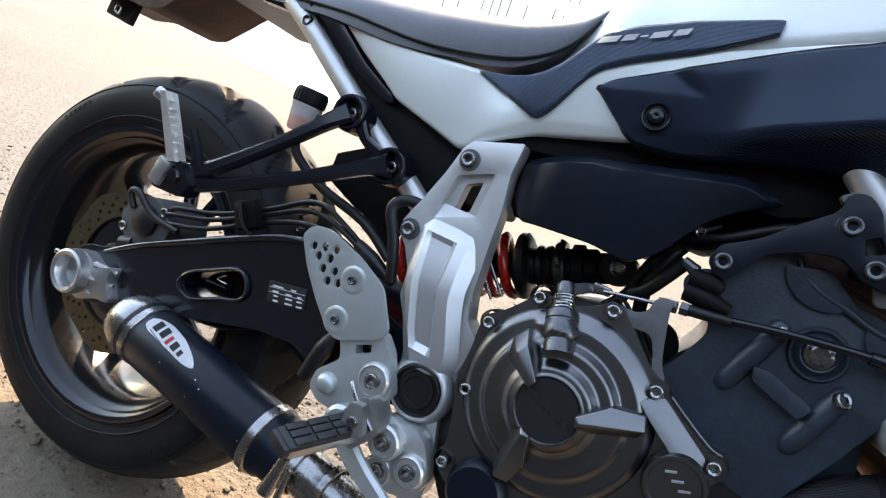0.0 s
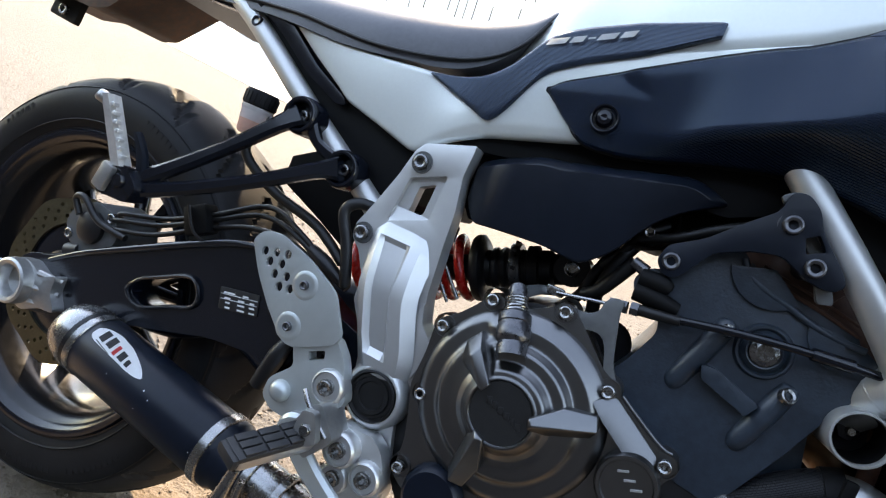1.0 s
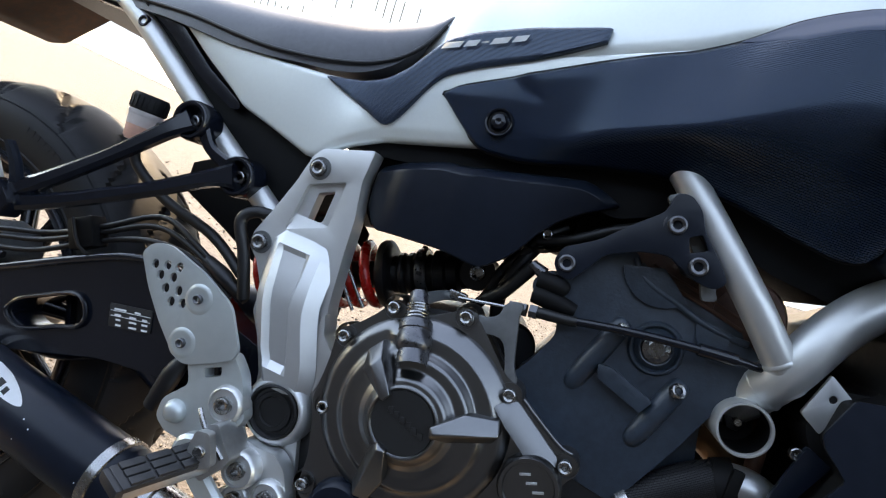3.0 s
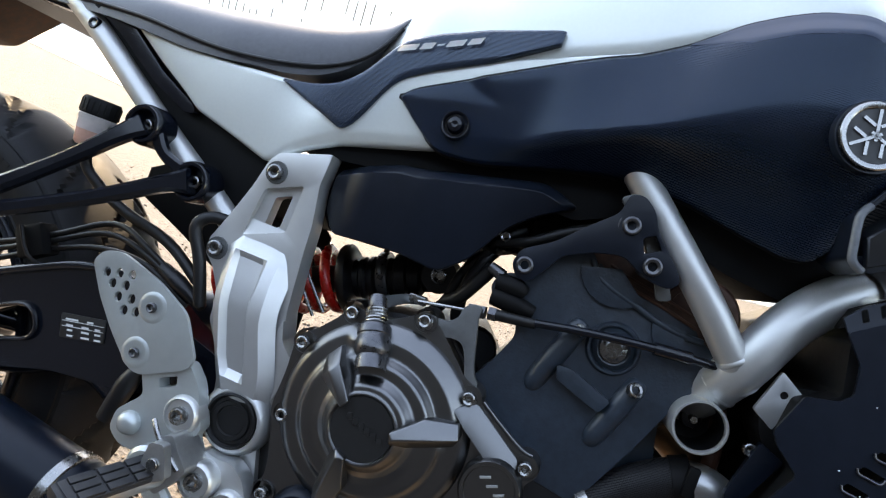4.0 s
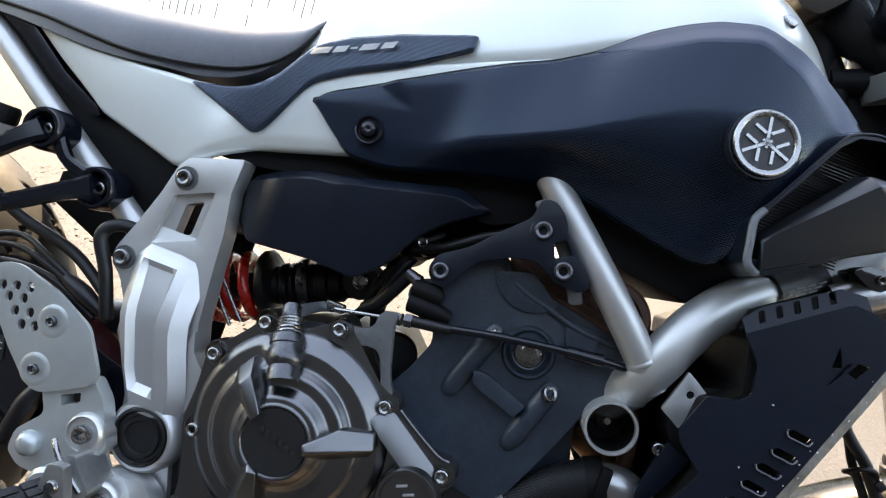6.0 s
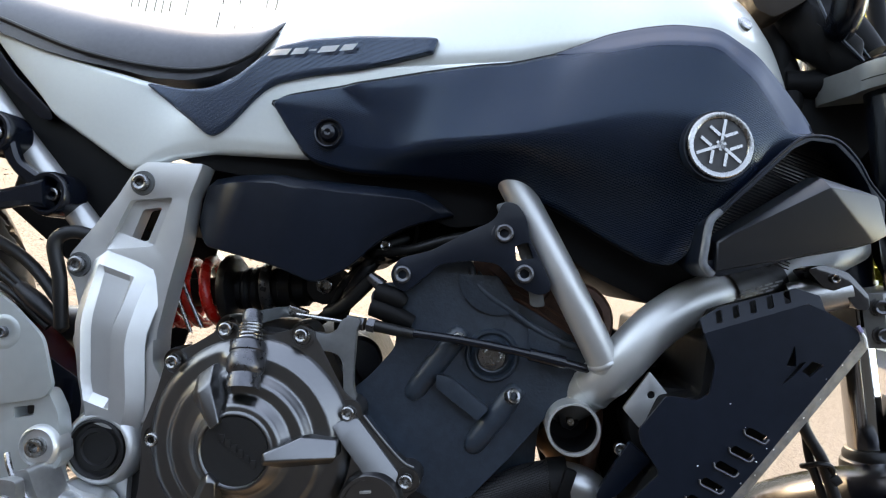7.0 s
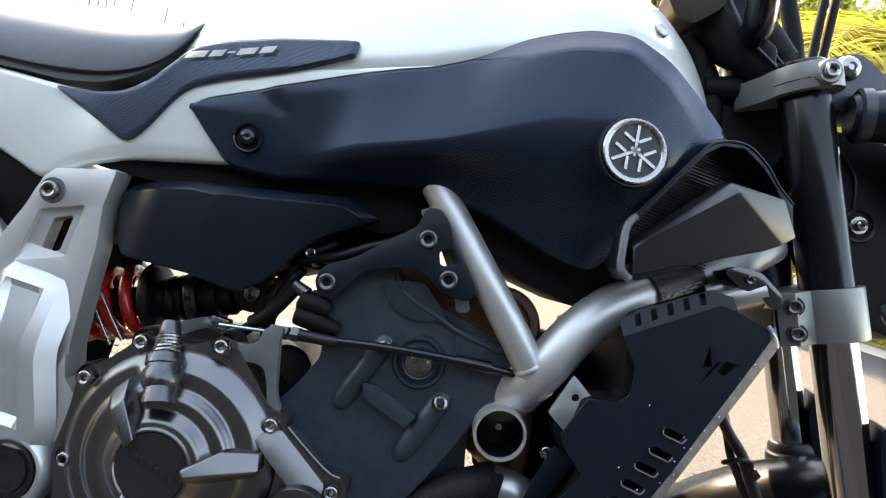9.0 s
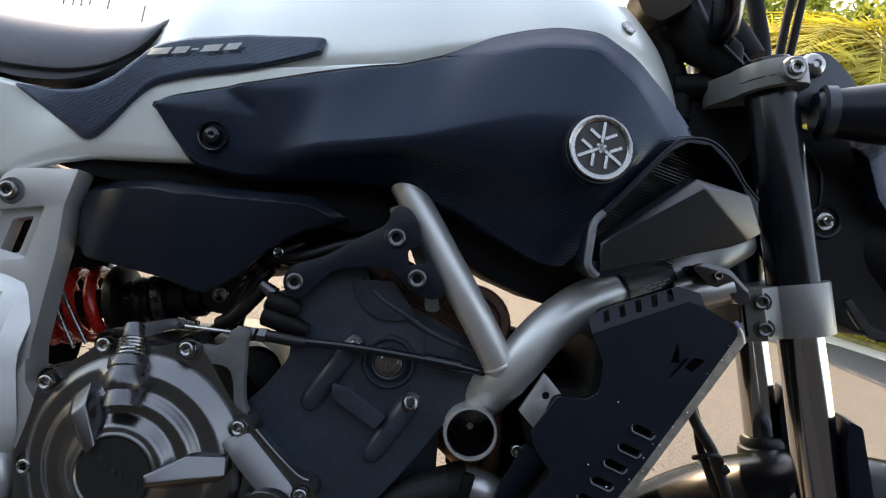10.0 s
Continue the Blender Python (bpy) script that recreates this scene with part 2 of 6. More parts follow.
def tube(points, radius, seg=14, n=6, closed=False, cap=True, curve=True):
    """A round tube along a smooth path; radius may be a list, one for each point."""
    pts = smooth(points, closed, n) if curve else [Vector(p) for p in points]
    count = len(pts)
    if isinstance(radius, (list, tuple)):
        radii = [float(np.interp(i / (count - 1) * (len(radius) - 1), range(len(radius)), radius)) for i in range(count)]
    else:
        radii = [radius] * count
    bm, rings, side = bmesh.new(), [], None
    for i, p in enumerate(pts):
        if closed:
            d = (pts[(i + 1) % count] - pts[i - 1]).normalized()
        else:
            d = (pts[min(i + 1, count - 1)] - pts[max(i - 1, 0)]).normalized()
        if side is None:
            side = d.cross(Vector((0, 0, 1)) if abs(d.z) < 0.9 else Vector((1, 0, 0))).normalized()
        side = (side - d * side.dot(d)).normalized()
        up = d.cross(side)
        rings.append([bm.verts.new((p + (side * math.cos(2 * math.pi * k / seg) + up * math.sin(2 * math.pi * k / seg)) * radii[i]) * MM) for k in range(seg)])
    for i in range(count if closed else count - 1):
        a, b = rings[i], rings[(i + 1) % count]
        for k in range(seg):
            bm.faces.new((a[k - 1], a[k], b[k], b[k - 1]))
    if cap and not closed:
        bm.faces.new(rings[0])
        bm.faces.new(rings[-1])
    return bm


def lathe(profile, centre, axis=(0, -1, 0), seg=40, bm=None, arc=None):
    """(radius, distance along the axis) turned about the axis through the centre."""
    bm = bm or bmesh.new()
    axis, centre = Vector(axis).normalized(), Vector(centre)
    u = axis.cross(Vector((0, 0, 1)) if abs(axis.z) < 0.9 else Vector((1, 0, 0))).normalized()
    w = axis.cross(u)
    rings = []
    for r, d in profile:
        if r <= 0.0001:
            rings.append([bm.verts.new((centre + axis * d) * MM)])
        else:
            rings.append([bm.verts.new((centre + axis * d + (u * math.cos(2 * math.pi * k / seg) + w * math.sin(2 * math.pi * k / seg)) * r) * MM) for k in range(seg)])
    for a, b in zip(rings, rings[1:]):
        for k in range(seg):
            if len(a) == 1 and len(b) == 1:
                break
            quad = [a[k - 1] if len(a) > 1 else None, a[k] if len(a) > 1 else a[0], b[k] if len(b) > 1 else b[0], b[k - 1] if len(b) > 1 else None]
            bm.faces.new([v for v in quad if v])
    return bm


def box(centre, size, turn=None, bevel=1.0, bm=None):
    bm = bm or bmesh.new()
    m = Matrix.Translation(Vector(centre) * MM) @ (turn or Matrix.Identity(4)) @ Matrix.Diagonal((*(Vector(size) * MM), 1))
    made = bmesh.ops.create_cube(bm, size=1.0, matrix=m)["verts"]
    if bevel:
        edges = list({e for v in made for e in v.link_edges})
        bmesh.ops.bevel(bm, geom=edges, offset=bevel * MM, segments=2, profile=0.6, affect="EDGES", clamp_overlap=True)
    return bm


def line(points):
    """A function that runs smoothly through (x, value) points."""
    xs, vs = [p[0] for p in points], [p[1] for p in points]
    near = np.array([-7.0, -4.5, -2.0, 0.0, 2.0, 4.5, 7.0])
    return lambda x: float(np.interp(x + near * min(1.0, (x - xs[0]) / 8 if x - xs[0] < 8 else 1.0, (xs[-1] - x) / 8 if xs[-1] - x < 8 else 1.0), xs, vs).mean())


def sheet(top, bottom, depth, x0, x1, nx=60, nv=14, thick=4.0, round_edge=3.0):
    """A curved panel between two edges z(x), at y = depth(x, v) for v from 0 at the bottom to 1 at the top, with rolled-in rims."""
    bm, cols = bmesh.new(), []
    for i in range(nx + 1):
        x = x0 + (x1 - x0) * i / nx
        zb, zt = bottom(x), top(x)
        end = min(1.0, min(i, nx - i) / nx * abs(x1 - x0) / max(round_edge, 0.1))
        col = []
        for j in range(nv + 1):
            v = j / nv
            rim = min(1.0, min(v, 1 - v) * max(zt - zb, 0.5) / max(round_edge, 0.1), end)
            drop = (1 - math.sqrt(max(0.0, 1 - (1 - rim) ** 2))) * round_edge
            col.append((x, depth(x, v) + drop, zb + (zt - zb) * v))
        cols.append(col)
    front = [[bm.verts.new(Vector(p) * MM) for p in col] for col in cols]
    rear = [[bm.verts.new(Vector((p[0], p[1] + thick, p[2])) * MM) for p in col] for col in cols]
    for grid, flip in ((front, False), (rear, True)):
        for i in range(nx):
            for j in range(nv):
                q = (grid[i][j], grid[i + 1][j], grid[i + 1][j + 1], grid[i][j + 1])
                bm.faces.new(q[::-1] if flip else q)
    loop = [(i, 0) for i in range(nx)] + [(nx, j) for j in range(nv)] + [(i, nv) for i in range(nx, 0, -1)] + [(0, j) for j in range(nv, 0, -1)]
    for (a, b), (c, d) in zip(loop, loop[1:] + loop[:1]):
        bm.faces.new((front[a][b], rear[a][b], rear[c][d], front[c][d]))
    bmesh.ops.remove_doubles(bm, verts=bm.verts[:], dist=1e-6)
    return bm


BOLTS = {}


def bolt(parent, x, y, z, r=7.0, mat=None, washer=0.0, axis=(0, -1, 0)):
    """A socket-head bolt with a chamfered rim and a hexagonal recess, its face towards the axis."""
    key = (r, washer, (mat or STEEL).name)
    if key not in BOLTS:
        bm = bmesh.new()
        prof = [(r * 0.5, -5.0), (r * 0.5, 1.6), (r * 0.78, 2.4), (r * 0.95, 1.8), (r, 0.8), (r, -r * 0.6)]
        if washer:
            prof += [(washer * 0.96, -r * 0.6), (washer, -r * 0.75), (washer, -r)]
        lathe(prof, (0, 0, 0), (0, 0, 1), 18, bm)
        lathe([(0, -5.0), (r * 0.5, -5.0)], (0, 0, 0), (0, 0, 1), 18, bm)
        bmesh.ops.recalc_face_normals(bm, faces=bm.faces[:])
        me = bpy.data.meshes.new("bolt")
        bm.to_mesh(me)
        bm.free()
        BOLTS[key] = me
    turn = Vector(axis).normalized().to_track_quat("Z", "Y").to_matrix().to_4x4()
    return mesh_part("bolt", BOLTS[key], mat or STEEL, parent, "", 30, Matrix.Translation(Vector((x, y, z)) * MM) @ turn)


# ---- ground, pavement, wall, verge ----
def ground_material(name, sand, stone, scale, soil=(0.118, 0.085, 0.056)):
    """Worn asphalt that turns to brown loose soil along the near roadside, its colour raised to lift the shade there.
    """
    m = material(name, sand, 0.85, 0.0, 0.14, 35.0, 0.7, 0.0)
    n, l = m.node_tree.nodes, m.node_tree.links
    b = n["Principled BSDF"]
    co = n.new("ShaderNodeTexCoord")
    cells = n.new("ShaderNodeTexVoronoi")
    cells.inputs["Scale"].default_value = scale
    l.new(co.outputs["Object"], cells.inputs["Vector"])
    fine = n.new("ShaderNodeTexNoise")
    fine.inputs["Scale"].default_value, fine.inputs["Detail"].default_value = scale * 3, 6
    l.new(co.outputs["Object"], fine.inputs["Vector"])
    mix = n.new("ShaderNodeMix")
    mix.data_type = "RGBA"
    ramp = n.new("ShaderNodeMapRange")
    ramp.inputs["From Min"].default_value, ramp.inputs["From Max"].default_value = 0.15, 0.55
    l.new(cells.outputs["Distance"], ramp.inputs[0])
    l.new(ramp.outputs[0], mix.inputs[0])
    mix.inputs[6].default_value = (*stone, 1)
    l.new(b.inputs["Base Color"].links[0].from_socket, mix.inputs[7])
    place = n.new("ShaderNodeSeparateXYZ")
    l.new(co.outputs["Object"], place.inputs[0])
    patch = n.new("ShaderNodeTexNoise")
    patch.inputs["Scale"].default_value, patch.inputs["Detail"].default_value = 3.0, 8
    l.new(co.outputs["Object"], patch.inputs["Vector"])
    wander = n.new("ShaderNodeMath")
    wander.operation = "MULTIPLY_ADD"
    wander.inputs[1].default_value = 0.9
    l.new(patch.outputs["Fac"], wander.inputs[0])
    l.new(place.outputs["Y"], wander.inputs[2])
    # soil stays mostly within the machine's shade, which its raised colour lightens
    edge = n.new("ShaderNodeMapRange")
    edge.inputs["From Min"].default_value, edge.inputs["From Max"].default_value = 0.85, 0.45
    edge.inputs["To Min"].default_value, edge.inputs["To Max"].default_value = 0.0, 0.85
    l.new(wander.outputs[0], edge.inputs[0])
    dirt = n.new("ShaderNodeMix")
    dirt.data_type = "RGBA"
    l.new(edge.outputs[0], dirt.inputs[0])
    l.new(mix.outputs[2], dirt.inputs[6])
    dirt.inputs[7].default_value = (*soil, 1)
    l.new(dirt.outputs[2], b.inputs["Base Color"])
    add = n.new("ShaderNodeMath")
    add.operation = "ADD"
    l.new(fine.outputs["Fac"], add.inputs[0])
    l.new(cells.outputs["Distance"], add.inputs[1])
    k = n.new("ShaderNodeBump")
    k.inputs["Strength"].default_value, k.inputs["Distance"].default_value = 0.6, 0.006
    l.new(add.outputs[0], k.inputs["Height"])
    l.new(k.outputs[0], b.inputs["Normal"])
    return m


ASPHALT = ground_material("sandy_worn_asphalt", (0.072, 0.066, 0.061), (0.034, 0.031, 0.029), 80.0)
CONCRETE = material("pale_concrete", (0.55, 0.51, 0.45), 0.85, 0.0, 0.10, 30, 1.2, 0.4, 120)
WALL_WHITE = material("white_wall_paint", (0.80, 0.79, 0.76), 0.7, 0.0, 0.04, 20, 0.8, 0.2, 80)
GRASS_SOIL = material("grassy_soil", (0.16, 0.13, 0.04), 0.95, 0.0, 0.3, 12, 1.0, 0.5, 60)
# near-black colours for the unseen surfaces that the machine's flank mirrors
UNSEEN_WALL = material("unseen_dark_wall", (0.013, 0.016, 0.020), 0.9, 0.0, 0.15, 20, 0.6, 0.3, 60, specular=0.0)
UNSEEN_GROUND = material("unseen_dark_ground", (0.018, 0.021, 0.026), 0.9, 0.0, 0.2, 60, 1.0, 1.0, 200, specular=0.0)
SLOT_DARK = material("dark_slot", (0.10, 0.095, 0.09), 0.8, 0.0, 0.1, 20, 2)
PEBBLE = material("gravel_stone", (0.10, 0.075, 0.055), 0.85, 0.0, 0.3, 60, 20)
GRASS = material("dry_yellow_grass", (0.42, 0.36, 0.05), 0.7, 0.0, 0.3, 8, 1.0)
FROND = material("yellow_green_palm_leaflet", (0.36, 0.31, 0.045), 0.5, 0.0, 0.4, 2, 0.5)
LEAF = material("green_leaf", (0.17, 0.20, 0.035), 0.5, 0.0, 0.4, 6, 0.9)
BARK = material("palm_bark", (0.17, 0.13, 0.09), 0.9, 0.0, 0.3, 30, 4, 0.5, 60)


def leafy(m, amount):
    """Lets light through thin leaves."""
    n, l = m.node_tree.nodes, m.node_tree.links
    b = n["Principled BSDF"]
    t = n.new("ShaderNodeBsdfTranslucent")
    l.new(b.inputs["Base Color"].links[0].from_socket, t.inputs["Color"])
    mix = n.new("ShaderNodeMixShader")
    mix.inputs[0].default_value = amount
    l.new(b.outputs[0], mix.inputs[1])
    l.new(t.outputs[0], mix.inputs[2])
    l.new(mix.outputs[0], n["Material Output"].inputs["Surface"])


for m_leaf in (GRASS, FROND, LEAF, FLUID, CLOUDED):
    leafy(m_leaf, 0.5)


def slab(name, outline, z0, z1, mat, bevel=0.02):
    """A flat slab in world metres, its upper edges worn round."""
    bm = bmesh.new()
    f = bm.faces.new([bm.verts.new((x, y, z0)) for x, y in outline])
    up = bmesh.ops.extrude_face_region(bm, geom=[f])
    for v in up["geom"]:
        if isinstance(v, bmesh.types.BMVert):
            v.co.z = z1
    bmesh.ops.recalc_face_normals(bm, faces=bm.faces[:])
    if bevel:
        rim = [e for e in bm.edges if all(abs(v.co.z - z1) < 1e-6 for v in e.verts)]
        bmesh.ops.bevel(bm, geom=rim, offset=bevel, segments=2, profile=0.6, affect="EDGES")
    return part(name, bm, mat, None)


def build_ground():
    bm = bmesh.new()
    bmesh.ops.create_grid(bm, x_segments=8, y_segments=8, size=600)
    tagged(part("ground", bm, ASPHALT, None), "sand-dusted grey asphalt road running to the horizon", "road", kind="structure")
    slab_edge = [(-40, 18.4), (-6.8, 5.85), (-3.7, 4.7), (-1.6, 4.45), (1.0, 4.9), (3.2, 6.2), (6.0, 7.35), (40, 9.5)]
    walk_outline = slab_edge + [(40, 10.6), (6.3, 8.3), (3.6, 8.0), (3.0, 13.0), (-40, 30)]
    tagged(slab("pavement", walk_outline, -0.05, 0.010, CONCRETE, 0.006), "sunlit pale concrete pavement with a low kerb", "pavement", kind="structure")
    verge = [(3.62, 8.02), (6.3, 8.32), (40, 10.62), (60, 60), (-10, 60), (3.02, 13.0)]
    tagged(slab("verge", verge, -0.05, 0.07, GRASS_SOIL), "soil verge under dry yellow grass", "ground", kind="structure")


def build_wall():
    """A white slatted wall: boards with narrow upright gaps between them."""
    a, b = Vector((-16.0, 15.0, 0)), Vector((2.6, 11.2, 0))
    run = (b - a)
    length, along = run.length, run.normalized()
    out = Vector((-along.y, along.x, 0))
    base = Matrix((( along.x, out.x, 0, a.x), (along.y, out.y, 0, a.y), (0, 0, 1, 0.05), (0, 0, 0, 1)))
    bm = bmesh.new()
    bmesh.ops.create_cube(bm, size=1, matrix=Matrix.Translation((length / 2, 0.16, 2.6)) @ Matrix.Diagonal((length, 0.2, 5.2, 1)))
    wall = part("wall_north", bm, WALL_WHITE, None, local=base)
    tagged(wall, "sunlit white wall with rows of narrow upright slots", "wall", kind="structure")
    rng = random.Random(4)
    bm = bmesh.new()
    bmesh.ops.create_cube(bm, size=1, matrix=Matrix.Diagonal((0.022, 0.03, 1.0, 1)))
    bmesh.ops.bevel(bm, geom=bm.edges[:], offset=0.004, segments=1, affect="EDGES")
    me = bpy.data.meshes.new("slot")
    bm.to_mesh(me)
    bm.free()
    for row in range(4):
        z = 1.55 + row * 0.75
        for k in range(64):
            if rng.random() < 0.42:
                continue
            x = 3.0 + k * 0.24 + rng.uniform(-0.02, 0.02)
            h = rng.uniform(0.25, 0.6)
            mesh_part("slot", me, SLOT_DARK, wall, local=Matrix.Translation((x, 0.055, z + rng.uniform(-0.1, 0.1))) @ Matrix.Diagonal((1, 1, h, 1)))


def build_grass():
    rng = random.Random(7)
    verts, faces = [], []
    for _ in range(15000):
        x, y = rng.uniform(3.5, 15), 0
        y = 8.25 + (x - 3.5) * 0.075 + abs(rng.gauss(0, 1.6))
        h, w, a = rng.uniform(0.06, 0.2), rng.uniform(0.006, 0.014), rng.uniform(0, 6.28)
        dx, dy = math.cos(a) * w, math.sin(a) * w
        bend = rng.uniform(0.2, 0.8) * h
        k = len(verts)
        verts += [(x - dx, y - dy, 0.06), (x + dx, y + dy, 0.06), (x + dy / w * bend, y - dx / w * bend, 0.06 + h)]
        faces.append((k, k + 1, k + 2))
    me = bpy.data.meshes.new("grass")
    me.from_pydata(verts, [], faces)
    tagged(mesh_part("grass", me, GRASS, None), "dry yellow-green roadside grass", "grass", kind="stuff")


def build_palm(x, y, height, fronds, spread, seed, droop=0.5):
    """A low palm: ringed trunk and arching fronds of many narrow leaflets."""
    rng = random.Random(seed)
    palm = new("palm_tree")
    palm.location = (x, y, 0.05)
    tagged(palm, "sunlit palm with yellow-green arching fronds beside the road", "palm", "roadside palms")
    bm = tube([(0, 0, 0), (30, 20, height * 500), (10, 0, height * 1000)], [150, 120, 95], 12, 8)
    part("trunk", bm, BARK, palm)
    for f in range(fronds):
        a = f / fronds * 6.283 + rng.uniform(-0.3, 0.3)
        rise = rng.uniform(0.1, 1.0)
        ln = spread * rng.uniform(0.8, 1.1)
        d = Vector((math.cos(a), math.sin(a), 0))
        path = [Vector((0, 0, height)) + d * (ln * s) + Vector((0, 0, ln * (rise * s - droop * (0.6 + rise) * s * s * 1.25))) for s in (0, 0.15, 0.3, 0.5, 0.7, 0.85, 1.0)]
        curve = smooth(path, False, 11)
        verts, faces = [], []
        side = Vector((-d.y, d.x, 0))
        for i in range(2, len(curve) - 1):
            p, tangent = curve[i], (curve[i + 1] - curve[i - 1]).normalized()
            reach = ln * 0.34 * math.sin(math.pi * min(1, 0.18 + 0.8 * i / len(curve)))
            for sgn in (-1, 1):
                for half in (0, 0.33, 0.66):
                    q = p + tangent * half * (curve[i + 1] - p).length
                    tip = q + side * sgn * reach * rng.uniform(0.7, 1.0) + tangent * reach * 0.55 + Vector((0, 0, -reach * rng.uniform(0.1, 0.7)))
                    mid = (q + tip) / 2 + Vector((0, 0, reach * 0.10))
                    w = tangent * 0.012
                    k = len(verts)
                    verts += [q - w, q + w, mid + w * 1.1, mid - w * 1.1, tip]
                    faces += [(k, k + 1, k + 2, k + 3), (k + 3, k + 2, k + 4)]
        me = bpy.data.meshes.new("frond")
        me.from_pydata([tuple(v) for v in verts], [], faces)
        ob = mesh_part("frond", me, FROND, palm)
        part("stalk", tube([v * 1000 for v in path], [16, 12, 9, 7, 5, 3, 2], 6, 4), FROND, ob)


def build_bush(x, y, r, h, seed):
    """A shrub: stems and a crown of many small leaves in uneven clumps."""
    rng = random.Random(seed)
    bush = new("shrub")
    bush.location = (x, y, 0.05)
    tagged(bush, "dense backlit green and yellow shrub behind the verge", "shrub", "roadside shrubs")
    for k in range(4):
        a = rng.uniform(0, 6.28)
        part("stem", tube([(0, 0, 0), (r * 300 * math.cos(a), r * 300 * math.sin(a), h * 400), (r * 700 * math.cos(a), r * 700 * math.sin(a), h * 800)], [40, 28, 10], 7, 4), BARK, bush)
    verts, faces = [], []
    for _ in range(int(40 + 16 * r * h / 2)):
        c = Vector((rng.uniform(-1, 1) * r, rng.uniform(-0.7, 0.7) * r, rng.uniform(0.08, 1) * h))
        cr = rng.uniform(0.25, 0.5)
        for _ in range(110):
            p = c + Vector((rng.gauss(0, 1), rng.gauss(0, 1), rng.gauss(0, 0.8))) * cr * 0.6
            if p.z < 0.03:
                continue
            u = Vector((rng.gauss(0, 1), rng.gauss(0, 1), rng.gauss(0, 1))).normalized() * rng.uniform(0.08, 0.15)
            w = u.cross(Vector((rng.gauss(0, 1), rng.gauss(0, 1), rng.gauss(0, 1)))).normalized() * rng.uniform(0.035, 0.06)
            k = len(verts)
            verts += [p - u, p + w, p + u, p - w]
            faces.append((k, k + 1, k + 2, k + 3))
    me = bpy.data.meshes.new("crown")
    me.from_pydata([tuple(v) for v in verts], [], faces)
    mesh_part("crown", me, LEAF, bush)


def build_gravel():
    """Loose stones, denser towards the machine's near side."""
    rng = np.random.default_rng(11)
    seed = bmesh.new()
    bmesh.ops.create_icosphere(seed, subdivisions=1, radius=1.0)
    base = np.array([v.co[:] for v in seed.verts])
    tris = np.array([[v.index for v in f.verts] for f in seed.faces])
    seed.free()
    n = 15000
    xy = np.stack([rng.uniform(-1.6, 1.9, n), rng.uniform(-0.3, 2.2, n)], 1)
    xy[9000:] = np.stack([rng.uniform(-0.9, 0.7, n - 9000), rng.uniform(-0.5, 0.6, n - 9000)], 1)
    size = rng.choice([1.2, 1.6, 2.0, 2.6, 3.4, 6.0], n) * rng.uniform(0.7, 1.2, n) * MM
    verts = base[None] * (1 + rng.uniform(-0.3, 0.3, (n, len(base), 1))) * size[:, None, None] * np.stack([np.ones(n), rng.uniform(0.6, 1, n), rng.uniform(0.45, 0.8, n)], 1)[:, None]
    turn = rng.uniform(0, 6.28, n)[:, None]
    x, y = verts[..., 0] * np.cos(turn) - verts[..., 1] * np.sin(turn), verts[..., 0] * np.sin(turn) + verts[..., 1] * np.cos(turn)
    verts = np.stack([x + xy[:, :1], y + xy[:, 1:], verts[..., 2] + size[:, None] * 0.3], -1)
    faces = tris[None] + (np.arange(n) * len(base))[:, None, None]
    me = bpy.data.meshes.new("gravel")
    me.from_pydata(verts.reshape(-1, 3).tolist(), [], faces.reshape(-1, 3).tolist())
    tagged(mesh_part("gravel", me, PEBBLE, None, sharp=20), "loose brown gravel scattered on the dusty road", "gravel", kind="stuff")


build_ground()
build_wall()
build_grass()
build_palm(5.9, 9.9, 3.9, 26, 3.4, 3, 0.95)
build_palm(8.6, 11.6, 4.4, 22, 3.8, 5, 0.9)
build_palm(11.6, 11.0, 3.4, 18, 3.4, 8, 0.85)
# unseen dark wall and ground strip behind the camera, added to darken the machine's reflections
tagged(slab("lane", [(-14, -4.7), (16, -4.7), (16, -0.58), (-14, -0.58)], -0.05, 0.004, UNSEEN_GROUND, 0), "unseen dark ground strip added to darken reflections", "road", kind="structure")
slab("wall_south", [(-14, -4.6), (16, -4.6), (16, -4.9), (-14, -4.9)], 0.0, 3.3, UNSEEN_WALL, 0)
tagged(bpy.data.objects["wall_south"], "unseen plain dark wall added behind the camera to darken reflections", "wall", kind="structure")
build_bush(3.8, 13.4, 1.9, 6.0, 21)
build_bush(6.6, 14.6, 2.6, 6.8, 22)
build_bush(10.2, 15.2, 2.8, 7.0, 23)
build_bush(14.0, 15.5, 2.8, 6.8, 24)
build_bush(4.8, 10.6, 0.9, 1.3, 25)
build_bush(8.4, 10.8, 1.0, 1.2, 26)
build_bush(11.8, 11.0, 1.2, 1.4, 27)


# ---- the motorcycle: large forms ----
bike = new("motorcycle")
bike.matrix_basis = LEANED
tagged(bike, "pearl white and black naked motorcycle leaning on the road", "motorcycle")


